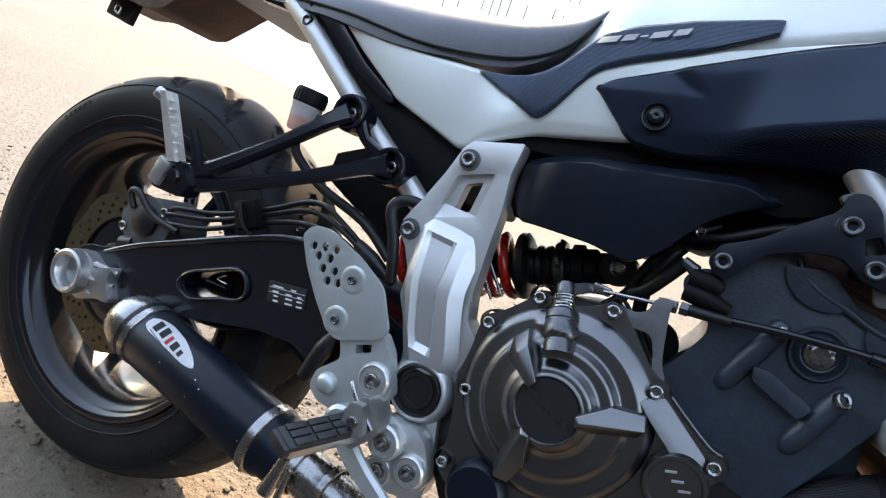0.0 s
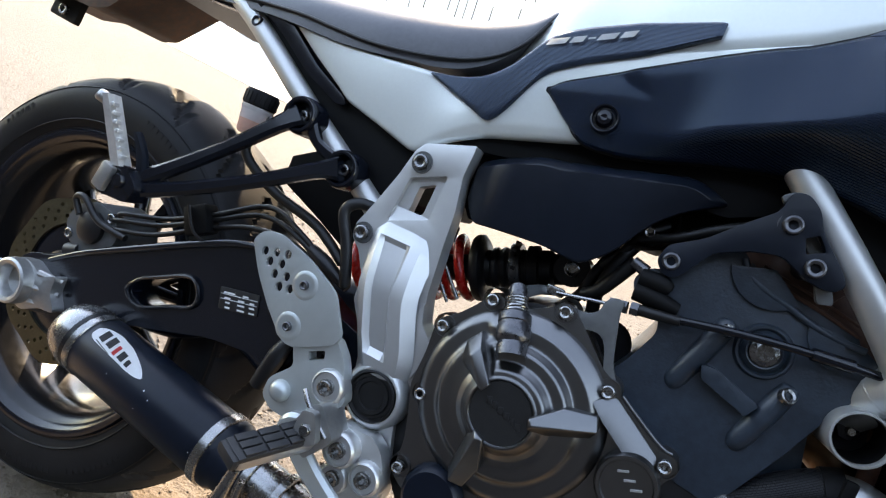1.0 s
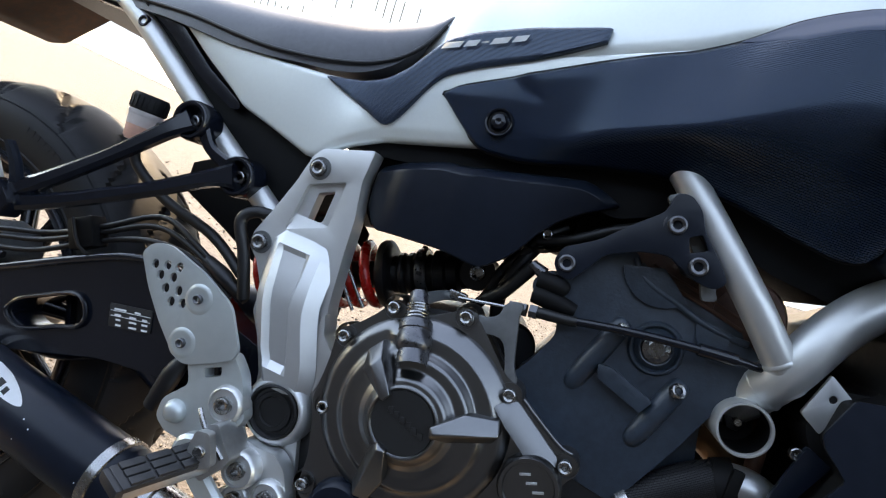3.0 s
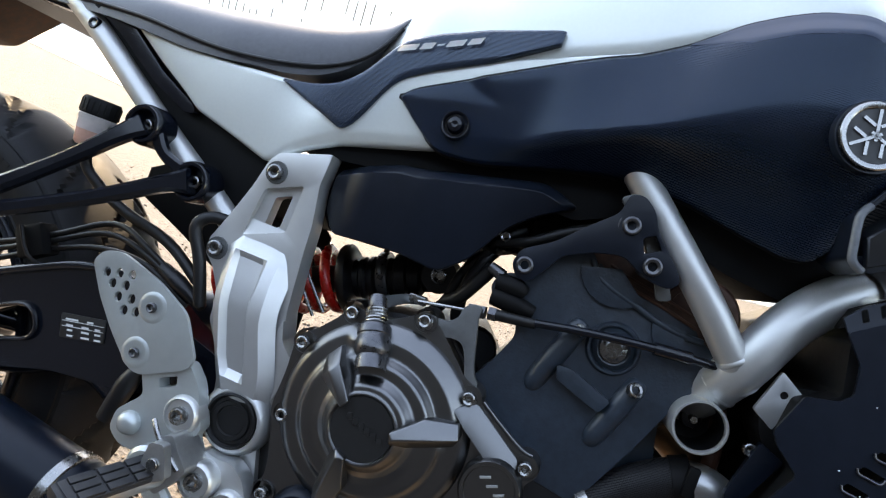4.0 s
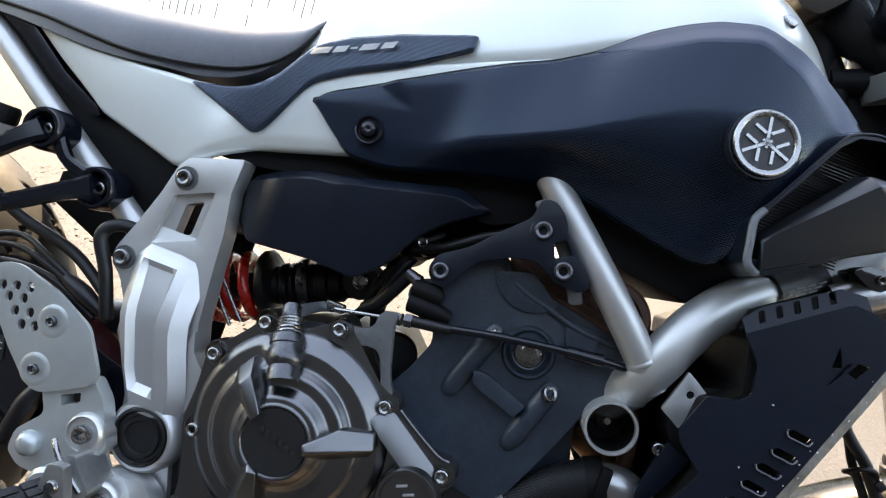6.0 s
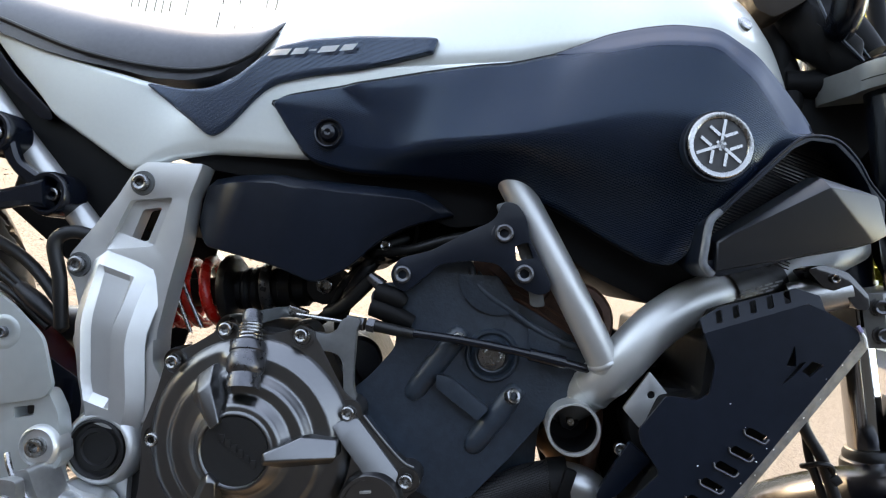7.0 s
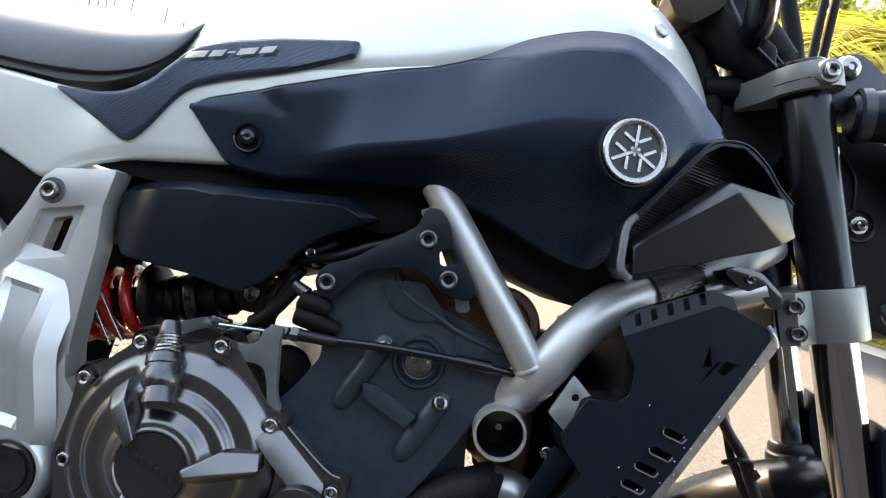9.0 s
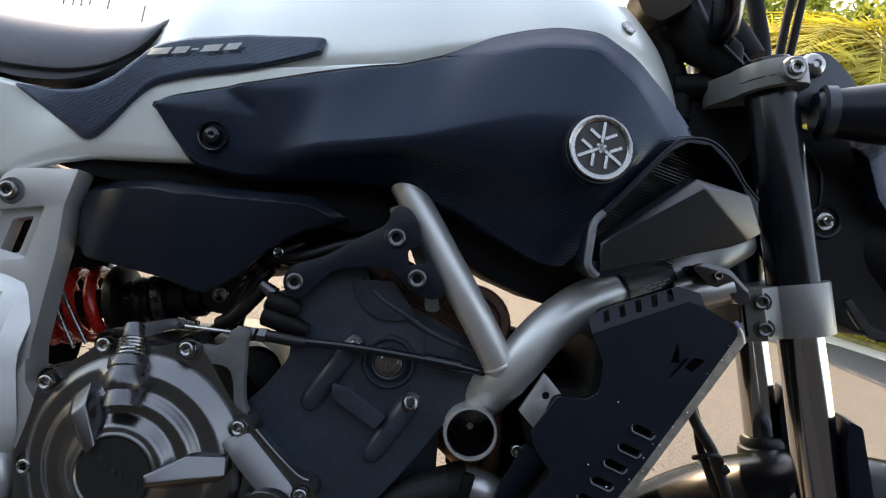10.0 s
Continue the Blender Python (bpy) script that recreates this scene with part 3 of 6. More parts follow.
def build_rear_wheel():
    c = (0, 0, 312)
    rim_prof = [(212, 82), (222, 84), (223, 80), (217, 76), (205, 72), (196, 55), (190, 30), (190, -30), (196, -55), (205, -72), (217, -76), (223, -80), (222, -84), (212, -82),
                (200, -78), (188, -60), (182, -30), (182, 30), (188, 60), (200, 78), (212, 82)]
    rim = part("rear_wheel", lathe(rim_prof, c, seg=96), RIM_BLACK, bike, "black cast rear wheel, dusty")
    part("rim_lip", lathe([(194, 66), (202, 79), (207, 86), (212, 88.5), (217, 88.5), (219.5, 84)], c, seg=96), GLOSS_BLACK, rim, "raised black rim lip")
    part("rim_step", lathe([(188, 50), (193, 60), (196, 61), (198, 56)], c, seg=96), GLOSS_BLACK, rim)
    # tyre: a dense skin whose tread is cut by slanting grooves
    ny, na = 64, 600
    section = smooth([(216, 76), (222, 84), (238, 90), (258, 92), (274, 89), (287, 80), (299, 62), (308, 38), (313, 18), (315, 0), (313, -18), (308, -38), (299, -62), (287, -80), (274, -89), (258, -92), (238, -90), (222, -84), (216, -76)], False, 4)
    bm, rings = bmesh.new(), []

    def groove(angle, y):
        s = abs(y) / 88
        if s > 0.97:
            return 0.0
        cut = 0.0
        side = 0.5 if y > 0 else 0.0
        for count, shift, lo, hi, slant, width in ((16, 0.0, 0.10, 0.66, 0.95, 0.070), (16, 0.42, 0.36, 0.92, 0.75, 0.062), (16, 0.72, 0.58, 0.96, 0.45, 0.055)):
            if lo < s < hi:
                k = (angle / (2 * math.pi) * count + shift + side + slant * (s - lo) ** 1.2) % 1.0
                k = min(k, 1 - k)
                taper = min(1.0, (s - lo) / 0.08, (hi - s) / 0.12)
                cut = max(cut, max(0.0, min(1.0, (width * taper - k) / 0.018)))
        return cut

    for i in range(na):
        a = 2 * math.pi * i / na
        ring = []
        for r, y in section:
            rr = r - 5.0 * groove(a, y) * (1 if r > 283 else 0)
            ring.append(bm.verts.new((rr * math.cos(a) * MM, y * MM, (312 + rr * math.sin(a)) * MM)))
        rings.append(ring)
    bm_side = bmesh.new()
    rows = [[bm_side.verts.new(v.co) for v in ring] for ring in rings]
    for i in range(na):
        for j in range(len(section) - 1):
            tread = (section[j][0] + section[j + 1][0]) / 2 > 283
            a, b = (rings[i - 1], rings[i]) if tread else (rows[i - 1], rows[i])
            (bm if tread else bm_side).faces.new((a[j], a[j + 1], b[j + 1], b[j]))
    for m in (bm, bm_side):
        bmesh.ops.delete(m, geom=[v for v in m.verts if not v.link_faces], context="VERTS")
    part("tread", bm, TREAD, rim, "dusty worn tread cut by slanting grooves", sharp=40)
    tyre = part("tyre", bm_side, RUBBER, rim, "black tyre sidewall", sharp=50)
    for r in (232, 280):
        part("sidewall_line", lathe([(r - 1.5, 91.0 if r < 260 else 85.0), (r, 92.6 if r < 260 else 87.4), (r + 1.5, 91.0 if r < 260 else 84.0)], c, seg=120), RUBBER, rim)
    # raised bars where the sidewall lettering runs
    rng = random.Random(5)
    for start, n, r in ((60, 9, 262), (128, 6, 266), (215, 12, 250), (262, 14, 262), (300, 10, 262)):
        for k in range(n):
            a = radians(start + k * 2.3)
            p = (math.cos(a) * r, -91.6, 312 + math.sin(a) * r)
            part("raised_mark", box(p, (rng.uniform(4, 7), 1.0, rng.uniform(7, 9)), Matrix.Rotation(math.pi / 2 - a, 4, "Y"), 0), RUBBER, rim)
    part("hub", lathe([(30, 95), (44, 90), (48, 60), (52, 20), (52, -40), (46, -80), (30, -90), (0, -90)], c, seg=36), GLOSS_BLACK, rim)
    for k in range(5):
        a0 = radians(72 * k + 20)
        bm = bmesh.new()
        for off in (-0.20, 0.20):
            p = [Vector((math.cos(a0 + off * s) * r, y, 312 + math.sin(a0 + off * s) * r)) for r, y, s in ((45, 20, 0.3), (100, 26, 0.8), (150, 34, 1.05), (192, 44, 1.2))]
            b2 = tube(p, [15, 12, 11, 15], 10, 5)
            me = bpy.data.meshes.new("tmp")
            b2.to_mesh(me)
            b2.free()
            bm.from_mesh(me)
            bpy.data.meshes.remove(me)
        part("spoke", bm, GLOSS_BLACK, rim)
    holes = [ring_points(r * math.cos(radians(a)), 312 + r * math.sin(radians(a)), 3.4, 8) for a0, r in ((0, 112), (5, 103), (10, 94)) for a in range(a0, 360, 15)]
    outer = [Vector((math.cos(radians(a)) * (122 + 3 * math.cos(radians(a * 8))), 312 + math.sin(radians(a)) * (122 + 3 * math.cos(radians(a * 8))))) for a in range(0, 360, 4)]
    part("brake_disc", prism(outer, -80, -75, 0, [ring_points(0, 312, 84, 40)] + holes), RUST_GOLD, rim, "bronze-tinted drilled steel brake disc")
    part("disc_carrier", prism(ring_points(0, 312, 86, 48), -76, -60, 1, [ring_points(0, 312, 40, 30)]), GLOSS_BLACK, rim)


def build_swingarm():
    outline = [(-34, 334), (-14, 350), (17, 357), (73, 388), (153, 428), (226, 464), (286, 492), (330, 503), (380, 498), (440, 470), (500, 455), (535, 430), (535, 390), (500, 380), (440, 385),
               (410, 392), (395, 386), (358, 381), (300, 372), (237, 350), (176, 330), (99, 300), (47, 284), (-6, 270), (-34, 290)]
    hole = [(164, 372), (176, 392), (205, 408), (240, 425), (258, 424), (268, 408), (262, 394), (236, 383), (190, 362)]
    arm = part("swingarm", prism(rounded(outline, 14), -135, -96, 11, [rounded(hole, 12)[::-1]], 4, lambda x, z: 14 * max(0, min(1, (330 - x) / 300)) * 0.2), SWING, bike, "black swingarm with an oval window and a banana-shaped lower brace")
    part("brace", tube([(150, -112, 330), (237, -112, 352), (300, -114, 384), (345, -116, 388), (385, -118, 376), (420, -118, 368)], [8, 13, 16, 18, 18, 14], 14, 6), SWING, arm)
    part("window_rim", tube([(x, -137, z) for x, z in hole], 2.6, 8, 4, closed=True), SWING, arm)
    part("upper_ridge", tube([(20, -132, 352), (73, -134, 384), (153, -135, 424), (226, -135, 460), (286, -135, 487), (330, -135, 498)], [3, 4, 5, 5, 5, 3], 10, 6), SWING, arm)
    part("far_arm", tube([(0, 118, 312), (150, 118, 370), (350, 112, 440), (520, 105, 414)], [22, 28, 30, 30], 12, 6), SATIN_BLACK, arm)
    part("cross_tube", tube([(455, -115, 425), (455, 115, 425)], 34, 18, 2), SATIN_BLACK, arm)
    part("pivot_tube", tube([(523, -125, 415), (523, 125, 415)], 22, 18, 2), CASE_DARK, arm)
    # axle block with a big hollow nut
    blk = part("axle_block", prism(rounded([(-28, 292), (-24, 336), (6, 346), (38, 334), (62, 346), (60, 322), (78, 300), (50, 296), (20, 280)], 8), -150, -128, 4), ALLOY, arm, "cast aluminium chain adjuster block")
    part("axle_nut", lathe([(16, -6), (18, 6), (22, 14), (27, 16), (30, 14), (31, 6), (31, -14)], (0, -150, 313), seg=32), ALLOY, blk, "bright hollow axle nut")
    part("axle_bore", lathe([(0, -8), (17, -8)], (0, -150, 313), seg=24), CASE_DARK, blk)
    for k in range(3):
        part("rib", tube([(30, -148, 336 - k * 20), (66, -140, 338 - k * 18)], [5, 3], 8, 2), ALLOY, blk)
    part("adjuster_screw", tube([(-60, -140, 318), (-28, -140, 320)], 4, 10, 1), STEEL, blk)
    # warning label on the arm
    lab = part("label_plate", prism(rounded([(292, 435), (346, 447), (352, 423), (299, 410)], 2), -136.4, -135.2, 0.2), BLACK_PRINT, arm, "black warning label with white pictograms and figures")
    rng = random.Random(3)
    ux, uz = Vector((54, 12)) / 54, Vector((7, -24)) / 24
    for row, cols in ((3, (2, 9, 28)), (9, (3, 22, 38)), (14, (5, 22, 38)), (19.5, (5, 22, 38))):
        for c0 in cols:
            p = Vector((292, 435)) + ux * (c0 + 4) + uz * (row + 1.5)
            w, h = rng.uniform(6, 10), 1.9
            part("print_bar", prism([p, p + ux * w, p + ux * w + uz * h, p + uz * h], -136.8, -136.5, 0), WHITE_PRINT, lab)
    for row in (7, 12.5):
        p = Vector((292, 435)) + ux * 2 + uz * row
        part("print_line", prism([p, p + ux * 50, p + ux * 50 + uz * 0.6, p + uz * 0.6], -136.8, -136.5, 0), WHITE_PRINT, lab)
    # brake hose run over the arm
    for k, dz in enumerate((0, 13, 22)):
        part("brake_hose", tube([(60 + k * 20, -118, 420 + dz), (110, -132, 432 + dz), (170, -130 + k * 4, 450 + dz), (240, -126, 488 + dz * 0.8), (300, -126 + k * 5, 512 + dz * 1.3), (360, -126, 515 + dz * 0.7), (420, -124, 492 + dz * 0.5)], 3.3, 10, 6), SOFT_RUBBER, arm)
    part("hose_guide", box((225, -128, 492), (34, 24, 36), Matrix.Rotation(-0.5, 4, "Y"), 4), MATT_BLACK, arm)
    part("hose_tie", tube([(212, -142, 505), (232, -142, 478), (250, -130, 470)], 2.0, 8, 3), SOFT_RUBBER, arm)


def build_caliper():
    cal = part("rear_caliper", prism(rounded([(18, 412), (28, 436), (60, 452), (96, 446), (112, 420), (100, 392), (60, 380), (30, 388)], 8), -128, -60, 6, segments=3), BRACKET_GREY, bike, "grey cast rear brake caliper above the swingarm")
    part("piston_cover", lathe([(22, -4), (22, 6), (16, 10), (0, 10)], (66, -128, 418), seg=24), CASE_DARK, cal)
    part("bracket", prism(rounded([(10, 352), (24, 380), (60, 390), (96, 400), (110, 384), (80, 372), (50, 360)], 5), -112, -96, 2), ALLOY, cal)
    part("bleed_nipple", tube([(24, -118, 404), (22, -120, 428)], 5, 10, 2), SOFT_RUBBER, cal)
    part("slide_pin", tube([(34, -122, 372), (56, -122, 380)], 11, 14, 2), CASE_DARK, cal)
    bolt(cal, 30, -128, 396, 7)
    bolt(cal, 92, -128, 440, 7)
    part("banjo_hose", tube([(46, -136, 428), (34, -138, 446), (50, -140, 452), (84, -138, 432), (130, -134, 428)], 4.5, 10, 6), SOFT_RUBBER, cal)


def build_exhaust():
    a, b = Vector((155, -155, 301)), Vector((398, -157, 277))
    d = (b - a).normalized()
    ln = (b - a).length
    body = part("silencer", lathe([(0, 2), (38, 2), (40, 5), (40, ln - 4), (38, ln), (0, ln)], a, d, 56), SATIN_BLACK, bike, "satin black round silencer with small chips")
    part("end_cap", lathe([(20, -26), (22, -36), (27, -37), (33, -32), (38, -20), (40.6, -8), (40.8, 0), (40.2, 1)], a, d, 56), STEEL, body, "polished metal end cap")
    part("cap_groove", lathe([(40.0, 1), (40.0, 9)], a, d, 56), CASE_DARK, body)
    part("cap_band", lathe([(40, 8), (41.4, 9), (41.4, 17), (40, 18)], a, d, 56), STEEL, body)
    part("outlet_bore", lathe([(0, -6), (20, -6), (20, -26)], a, d, 40), CASE_DARK, body)
    part("strap", lathe([(40, ln - 20), (42.5, ln - 19), (42.5, ln - 8), (40, ln - 7)], a, d, 56), STEEL, body)
    part("inlet_cone", lathe([(40, ln), (36, ln + 8), (36, ln + 26), (30, ln + 36), (28, ln + 36)], a, d, 48), SATIN_BLACK, body)
    rng = random.Random(9)
    for k in range(9):
        q, t = rng.uniform(-0.9, 0.9), rng.uniform(0.3, 0.95)
        p = a + d * ln * t + Vector((0, -math.cos(q), math.sin(q))) * 40.1
        part("chip", lathe([(0, 0.3), (rng.uniform(0.4, 1.1), 0.0)], p, (0, -math.cos(q), math.sin(q)), 6), WHITE_PRINT, body)
    pipe = part("link_pipe", tube([b + d * 30, b + d * 70, b + d * 110 + Vector((0, 6, -6)), (560, -140, 245), (640, -120, 215)], [27, 27, 26, 26, 26], 28, 8), STEEL, bike, "heat-stained bare steel link pipe")
    for k in (36, 76):
        part("pipe_clamp", lathe([(29, k), (31, k + 1), (31, k + 9), (29, k + 10)], b, d, 40), STEEL, pipe)
    part("clamp_screw", tube([b + d * 44 + Vector((0, -34, -26)), b + d * 44 + Vector((4, -38, 14))], 4, 10, 2), STEEL, pipe)
    # badge wrapped on the barrel
    u = Vector((0, -1, 0)) - d * Vector((0, -1, 0)).dot(d)
    u.normalize()
    w = d.cross(u)
    if w.z < 0:
        w = -w

    def skin(s, angle, r):
        return (a + d * (s * 0.80 + 20) + (u * math.cos(angle * 0.72 + 0.58) + w * math.sin(angle * 0.72 + 0.58)) * r) * MM

    def patch(name, s0, s1, low, high, r, mat, parent, label=""):
        bm, cols = bmesh.new(), []
        n = max(2, int((s1 - s0) / 3))
        for i in range(n + 1):
            s = s0 + (s1 - s0) * i / n
            cols.append([bm.verts.new(skin(s, low(s) + (high(s) - low(s)) * k / 10, r)) for k in range(11)])
        for p, q in zip(cols, cols[1:]):
            for k in range(10):
                bm.faces.new((p[k], q[k], q[k + 1], p[k + 1]))
        bmesh.ops.solidify(bm, geom=bm.faces[:], thickness=0.0002)
        return part(name, bm, mat, parent, label)

    badge = patch("badge", 8, 124, line([(8, 0.30), (14, 0.12), (50, 0.06), (78, 0.02), (98, -0.02), (118, 0.02), (124, 0.12)]), line([(8, 0.6), (16, 0.84), (40, 0.98), (74, 0.84), (98, 0.60), (118, 0.34), (124, 0.16)]), 40.5, BADGE_WHITE, body, "white badge with black and red shapes")
    for s0, s1, q0, q1, mt in ((22, 34, 0.30, 0.78, BLACK_PRINT), (39, 51, 0.27, 0.74, BLACK_PRINT), (57, 64, 0.16, 0.58, RED_PRINT), (69, 81, 0.16, 0.52, BLACK_PRINT), (86, 94, 0.12, 0.38, BLACK_PRINT), (22, 56, 0.17, 0.21, GREY_PRINT)):
        patch("badge_shape", s0, s1, lambda s, q=q0, b=s0: q - 0.004 * (s - b), lambda s, q=q1, b=s0: q - 0.004 * (s - b), 40.9, mt, badge)


def build_front_end():
    """Forks, clamps, bars, lamp and mudguard, turned a little to the machine's right."""
    S = Matrix.Translation((1.1767, 0, 0.739)) @ Matrix.Rotation(radians(-23.8), 4, "Y") @ Matrix.Rotation(radians(-15), 4, "Z")
    fork = None
    for sgn in (-1, 1):
        y = 105 * sgn
        leg = part("fork_leg", lathe([(21, 238), (22.4, 234), (22.4, 100), (23, 60), (24.5, 24), (24.5, 12)], (40, y, 0), (0, 0, 1), 64), FORK_BLACK, bike, "glossy black upper fork tube", local=S)
        part("chrome_tube", lathe([(19.6, 14), (19.6, -330)], (40, y, 0), (0, 0, 1), 72), CHROME, leg, "polished chrome fork tube")
        part("dust_seal", lathe([(21, -140), (25, -141), (28, -146), (28, -152), (31, -154), (32, -160), (32, -175), (30, -180)], (42, y, 0), (0, 0, 1), 36), SOFT_RUBBER, leg)
        part("lower_leg", lathe([(29, -178), (29, -300), (26, -420), (24, -470), (0, -472)], (42, y, 0), (0, 0, 1), 36), GLOSS_BLACK, leg)
        part("fork_cap", lathe([(0, 266), (10, 266), (12, 264), (20, 264), (22, 261), (22, 250)], (40, y, 0), (0, 0, 1), 30), GLOSS_BLACK, leg)
        if sgn < 0:
            part("tube_guard", prism(rounded([(65, -66), (74, -72), (76, -140), (80, -240), (58, -240), (57, -150), (60, -86)], 3), y - 22, y + 14, 3), SATIN_BLACK, leg)
        else:
            part("tube_guard", prism(rounded([(66, -80), (77, -88), (78, -240), (56, -240), (58, -112)], 3), y - 22, y + 14, 3), SATIN_BLACK, leg)
    lower = part("lower_clamp", prism_top(yoke([(-34, -70), (-18, -114), (-12, -131), (6, -137), (16, -130)], 29.5, 230, 14, 10, [(40, -60)]), 9, 56, 4), CLAMP_GREY, bike, "grey lower fork clamp", local=S)
    for z in (44, 20):
        bolt(lower, 4, -139.5, z, 6.5, DARK_STEEL, washer=9, axis=(-0.08, -1, 0))
    part("clamp_slit", prism_top([(-13, -126), (-13, -129), (-9, -133.4), (-8, -130)], 14, 52, 0), MATT_BLACK, lower)
    upper = part("upper_clamp", prism_top(yoke([(-20, -40), (-14, -88)], 33, 190, 25, 12, [(24, -40)]), 234, 258, 3), CLAMP_GREY, bike, "grey top fork clamp", local=S)
    part("pinch_lug", lathe([(0, -12), (10, -12), (11, -10), (11, 10), (10, 12), (0, 12)], (50, -130, 245), (0.25, -1, 0), 28), CLAMP_GREY, upper)
    bolt(upper, 53, -143, 245, 7, axis=(0.25, -1, 0))
    part("clamp_groove", tube([(12, -122.6, 243), (22, -133, 243), (38, -138.0, 243)], 0.45, 6, 5), MATT_BLACK, upper)
    part("stem_nut", lathe([(0, 262), (12, 262), (15, 258), (15, 246)], (0, 0, 0), (0, 0, 1), 6), STEEL, upper)
    part("steering_head", lathe([(34, 222), (38, 216), (38, 20), (34, 0)], (0, 0, 0), (0, 0, 1), 30), SATIN_BLACK, bike, local=Matrix.Translation((1.1767, 0, 0.739)) @ Matrix.Rotation(radians(-23.8), 4, "Y"))
    part("handlebar_riser", lathe([(20, 290), (22, 286), (22, 246)], (2, -45, 0), (0, 0, 1), 24), GLOSS_BLACK, upper)
    part("handlebar", tube([(2, 330, 380), (0, 250, 360), (4, 140, 305), (4, 60, 300), (4, -60, 300), (4, -140, 305), (-6, -250, 360), (-40, -360, 382)], [11, 11, 14, 14, 14, 14, 11, 11], 16, 8), GLOSS_BLACK, bike, local=S)
    return S


def yoke(rear, r, a0, a1, count, front):
    """A fork clamp's outline: on each side a rear edge, a round collar about the leg, and a front edge."""
    a1 += 360
    half = list(rear) + [(40 + r * math.cos(radians(a0 + (a1 - a0) * k / count)), -105 + r * math.sin(radians(a0 + (a1 - a0) * k / count))) for k in range(count + 1)] + list(front)
    return half + [(x, -y) for x, y in reversed(half)]


def prism_top(outline, z0, z1, bevel):
    """An outline in (x, y), extruded upwards from z0 to z1."""
    bm = bmesh.new()
    vs = [bm.verts.new((p[0] * MM, p[1] * MM, z1 * MM)) for p in outline]
    edges = [bm.edges.new((vs[i - 1], vs[i])) for i in range(len(vs))]
    bmesh.ops.triangle_fill(bm, use_beauty=True, use_dissolve=False, edges=edges, normal=(0, 0, 1))
    made = bmesh.ops.extrude_face_region(bm, geom=bm.faces[:])
    for g in made["geom"]:
        if isinstance(g, bmesh.types.BMVert):
            g.co.z = z0 * MM
    bmesh.ops.recalc_face_normals(bm, faces=bm.faces[:])
    rim = [e for e in bm.edges if len(e.link_faces) == 2 and e.calc_face_angle(0) > 0.6 and abs(e.verts[0].co.z - e.verts[1].co.z) < 1e-7]
    bmesh.ops.bevel(bm, geom=rim, offset=bevel * MM, segments=2, profile=0.6, affect="EDGES", clamp_overlap=True)
    return bm


# widths and edges of the body panels
tank_half = line([(478, 50), (500, 84), (520, 104), (545, 122), (560, 128), (600, 134), (640, 145), (700, 156), (760, 163), (803, 164), (832, 170), (872, 180), (914, 184), (949, 172), (985, 140), (1040, 94)])
tank_top = line([(478, 880), (490, 905), (510, 920), (540, 930), (566, 938), (600, 950), (700, 990), (800, 1018), (880, 1024), (940, 1012), (985, 994), (1018, 962), (1040, 912)])
tank_low = line([(478, 745), (540, 770), (570, 790), (650, 820), (700, 838), (768, 862), (800, 880), (860, 905), (900, 905), (960, 880), (1040, 850)])


def build_tank():
    bm, rings = bmesh.new(), []
    nx, na = 70, 48
    for i in range(nx + 1):
        x = 478 + 562 * i / nx
        w, zt, zl = tank_half(x), tank_top(x), tank_low(x)
        zl = min(zl, zt - 8)
        ring = []
        for k in range(na + 1):
            q = math.pi * k / na
            c, s = math.cos(q), math.sin(q)
            y = -w * math.copysign(abs(c) ** 0.75, c)
            z = zl + (zt - zl) * s ** 0.85
            ring.append(bm.verts.new((x * MM, y * MM, z * MM)))
        for k, (y, z) in enumerate(((w * 0.97, zl - 14), (w * 0.72, zl - 60), (-w * 0.72, zl - 60), (-w * 0.97, zl - 14))):
            ring.append(bm.verts.new((x * MM, y * MM, z * MM)))
        rings.append(ring)
    for a, b in zip(rings, rings[1:]):
        for k in range(len(a)):
            bm.faces.new((a[k - 1], a[k], b[k], b[k - 1]))
    bm.faces.new(rings[0])
    bm.faces.new(rings[-1])
    bmesh.ops.smooth_vert(bm, verts=bm.verts[:], factor=0.5, use_axis_x=False, use_axis_y=True, use_axis_z=True)
    bmesh.ops.smooth_vert(bm, verts=bm.verts[:], factor=0.5, use_axis_x=False, use_axis_y=True, use_axis_z=True)
    return part("fuel_tank", bm, PEARL, bike, "pearl white fuel tank with soft reflections", sharp=60)


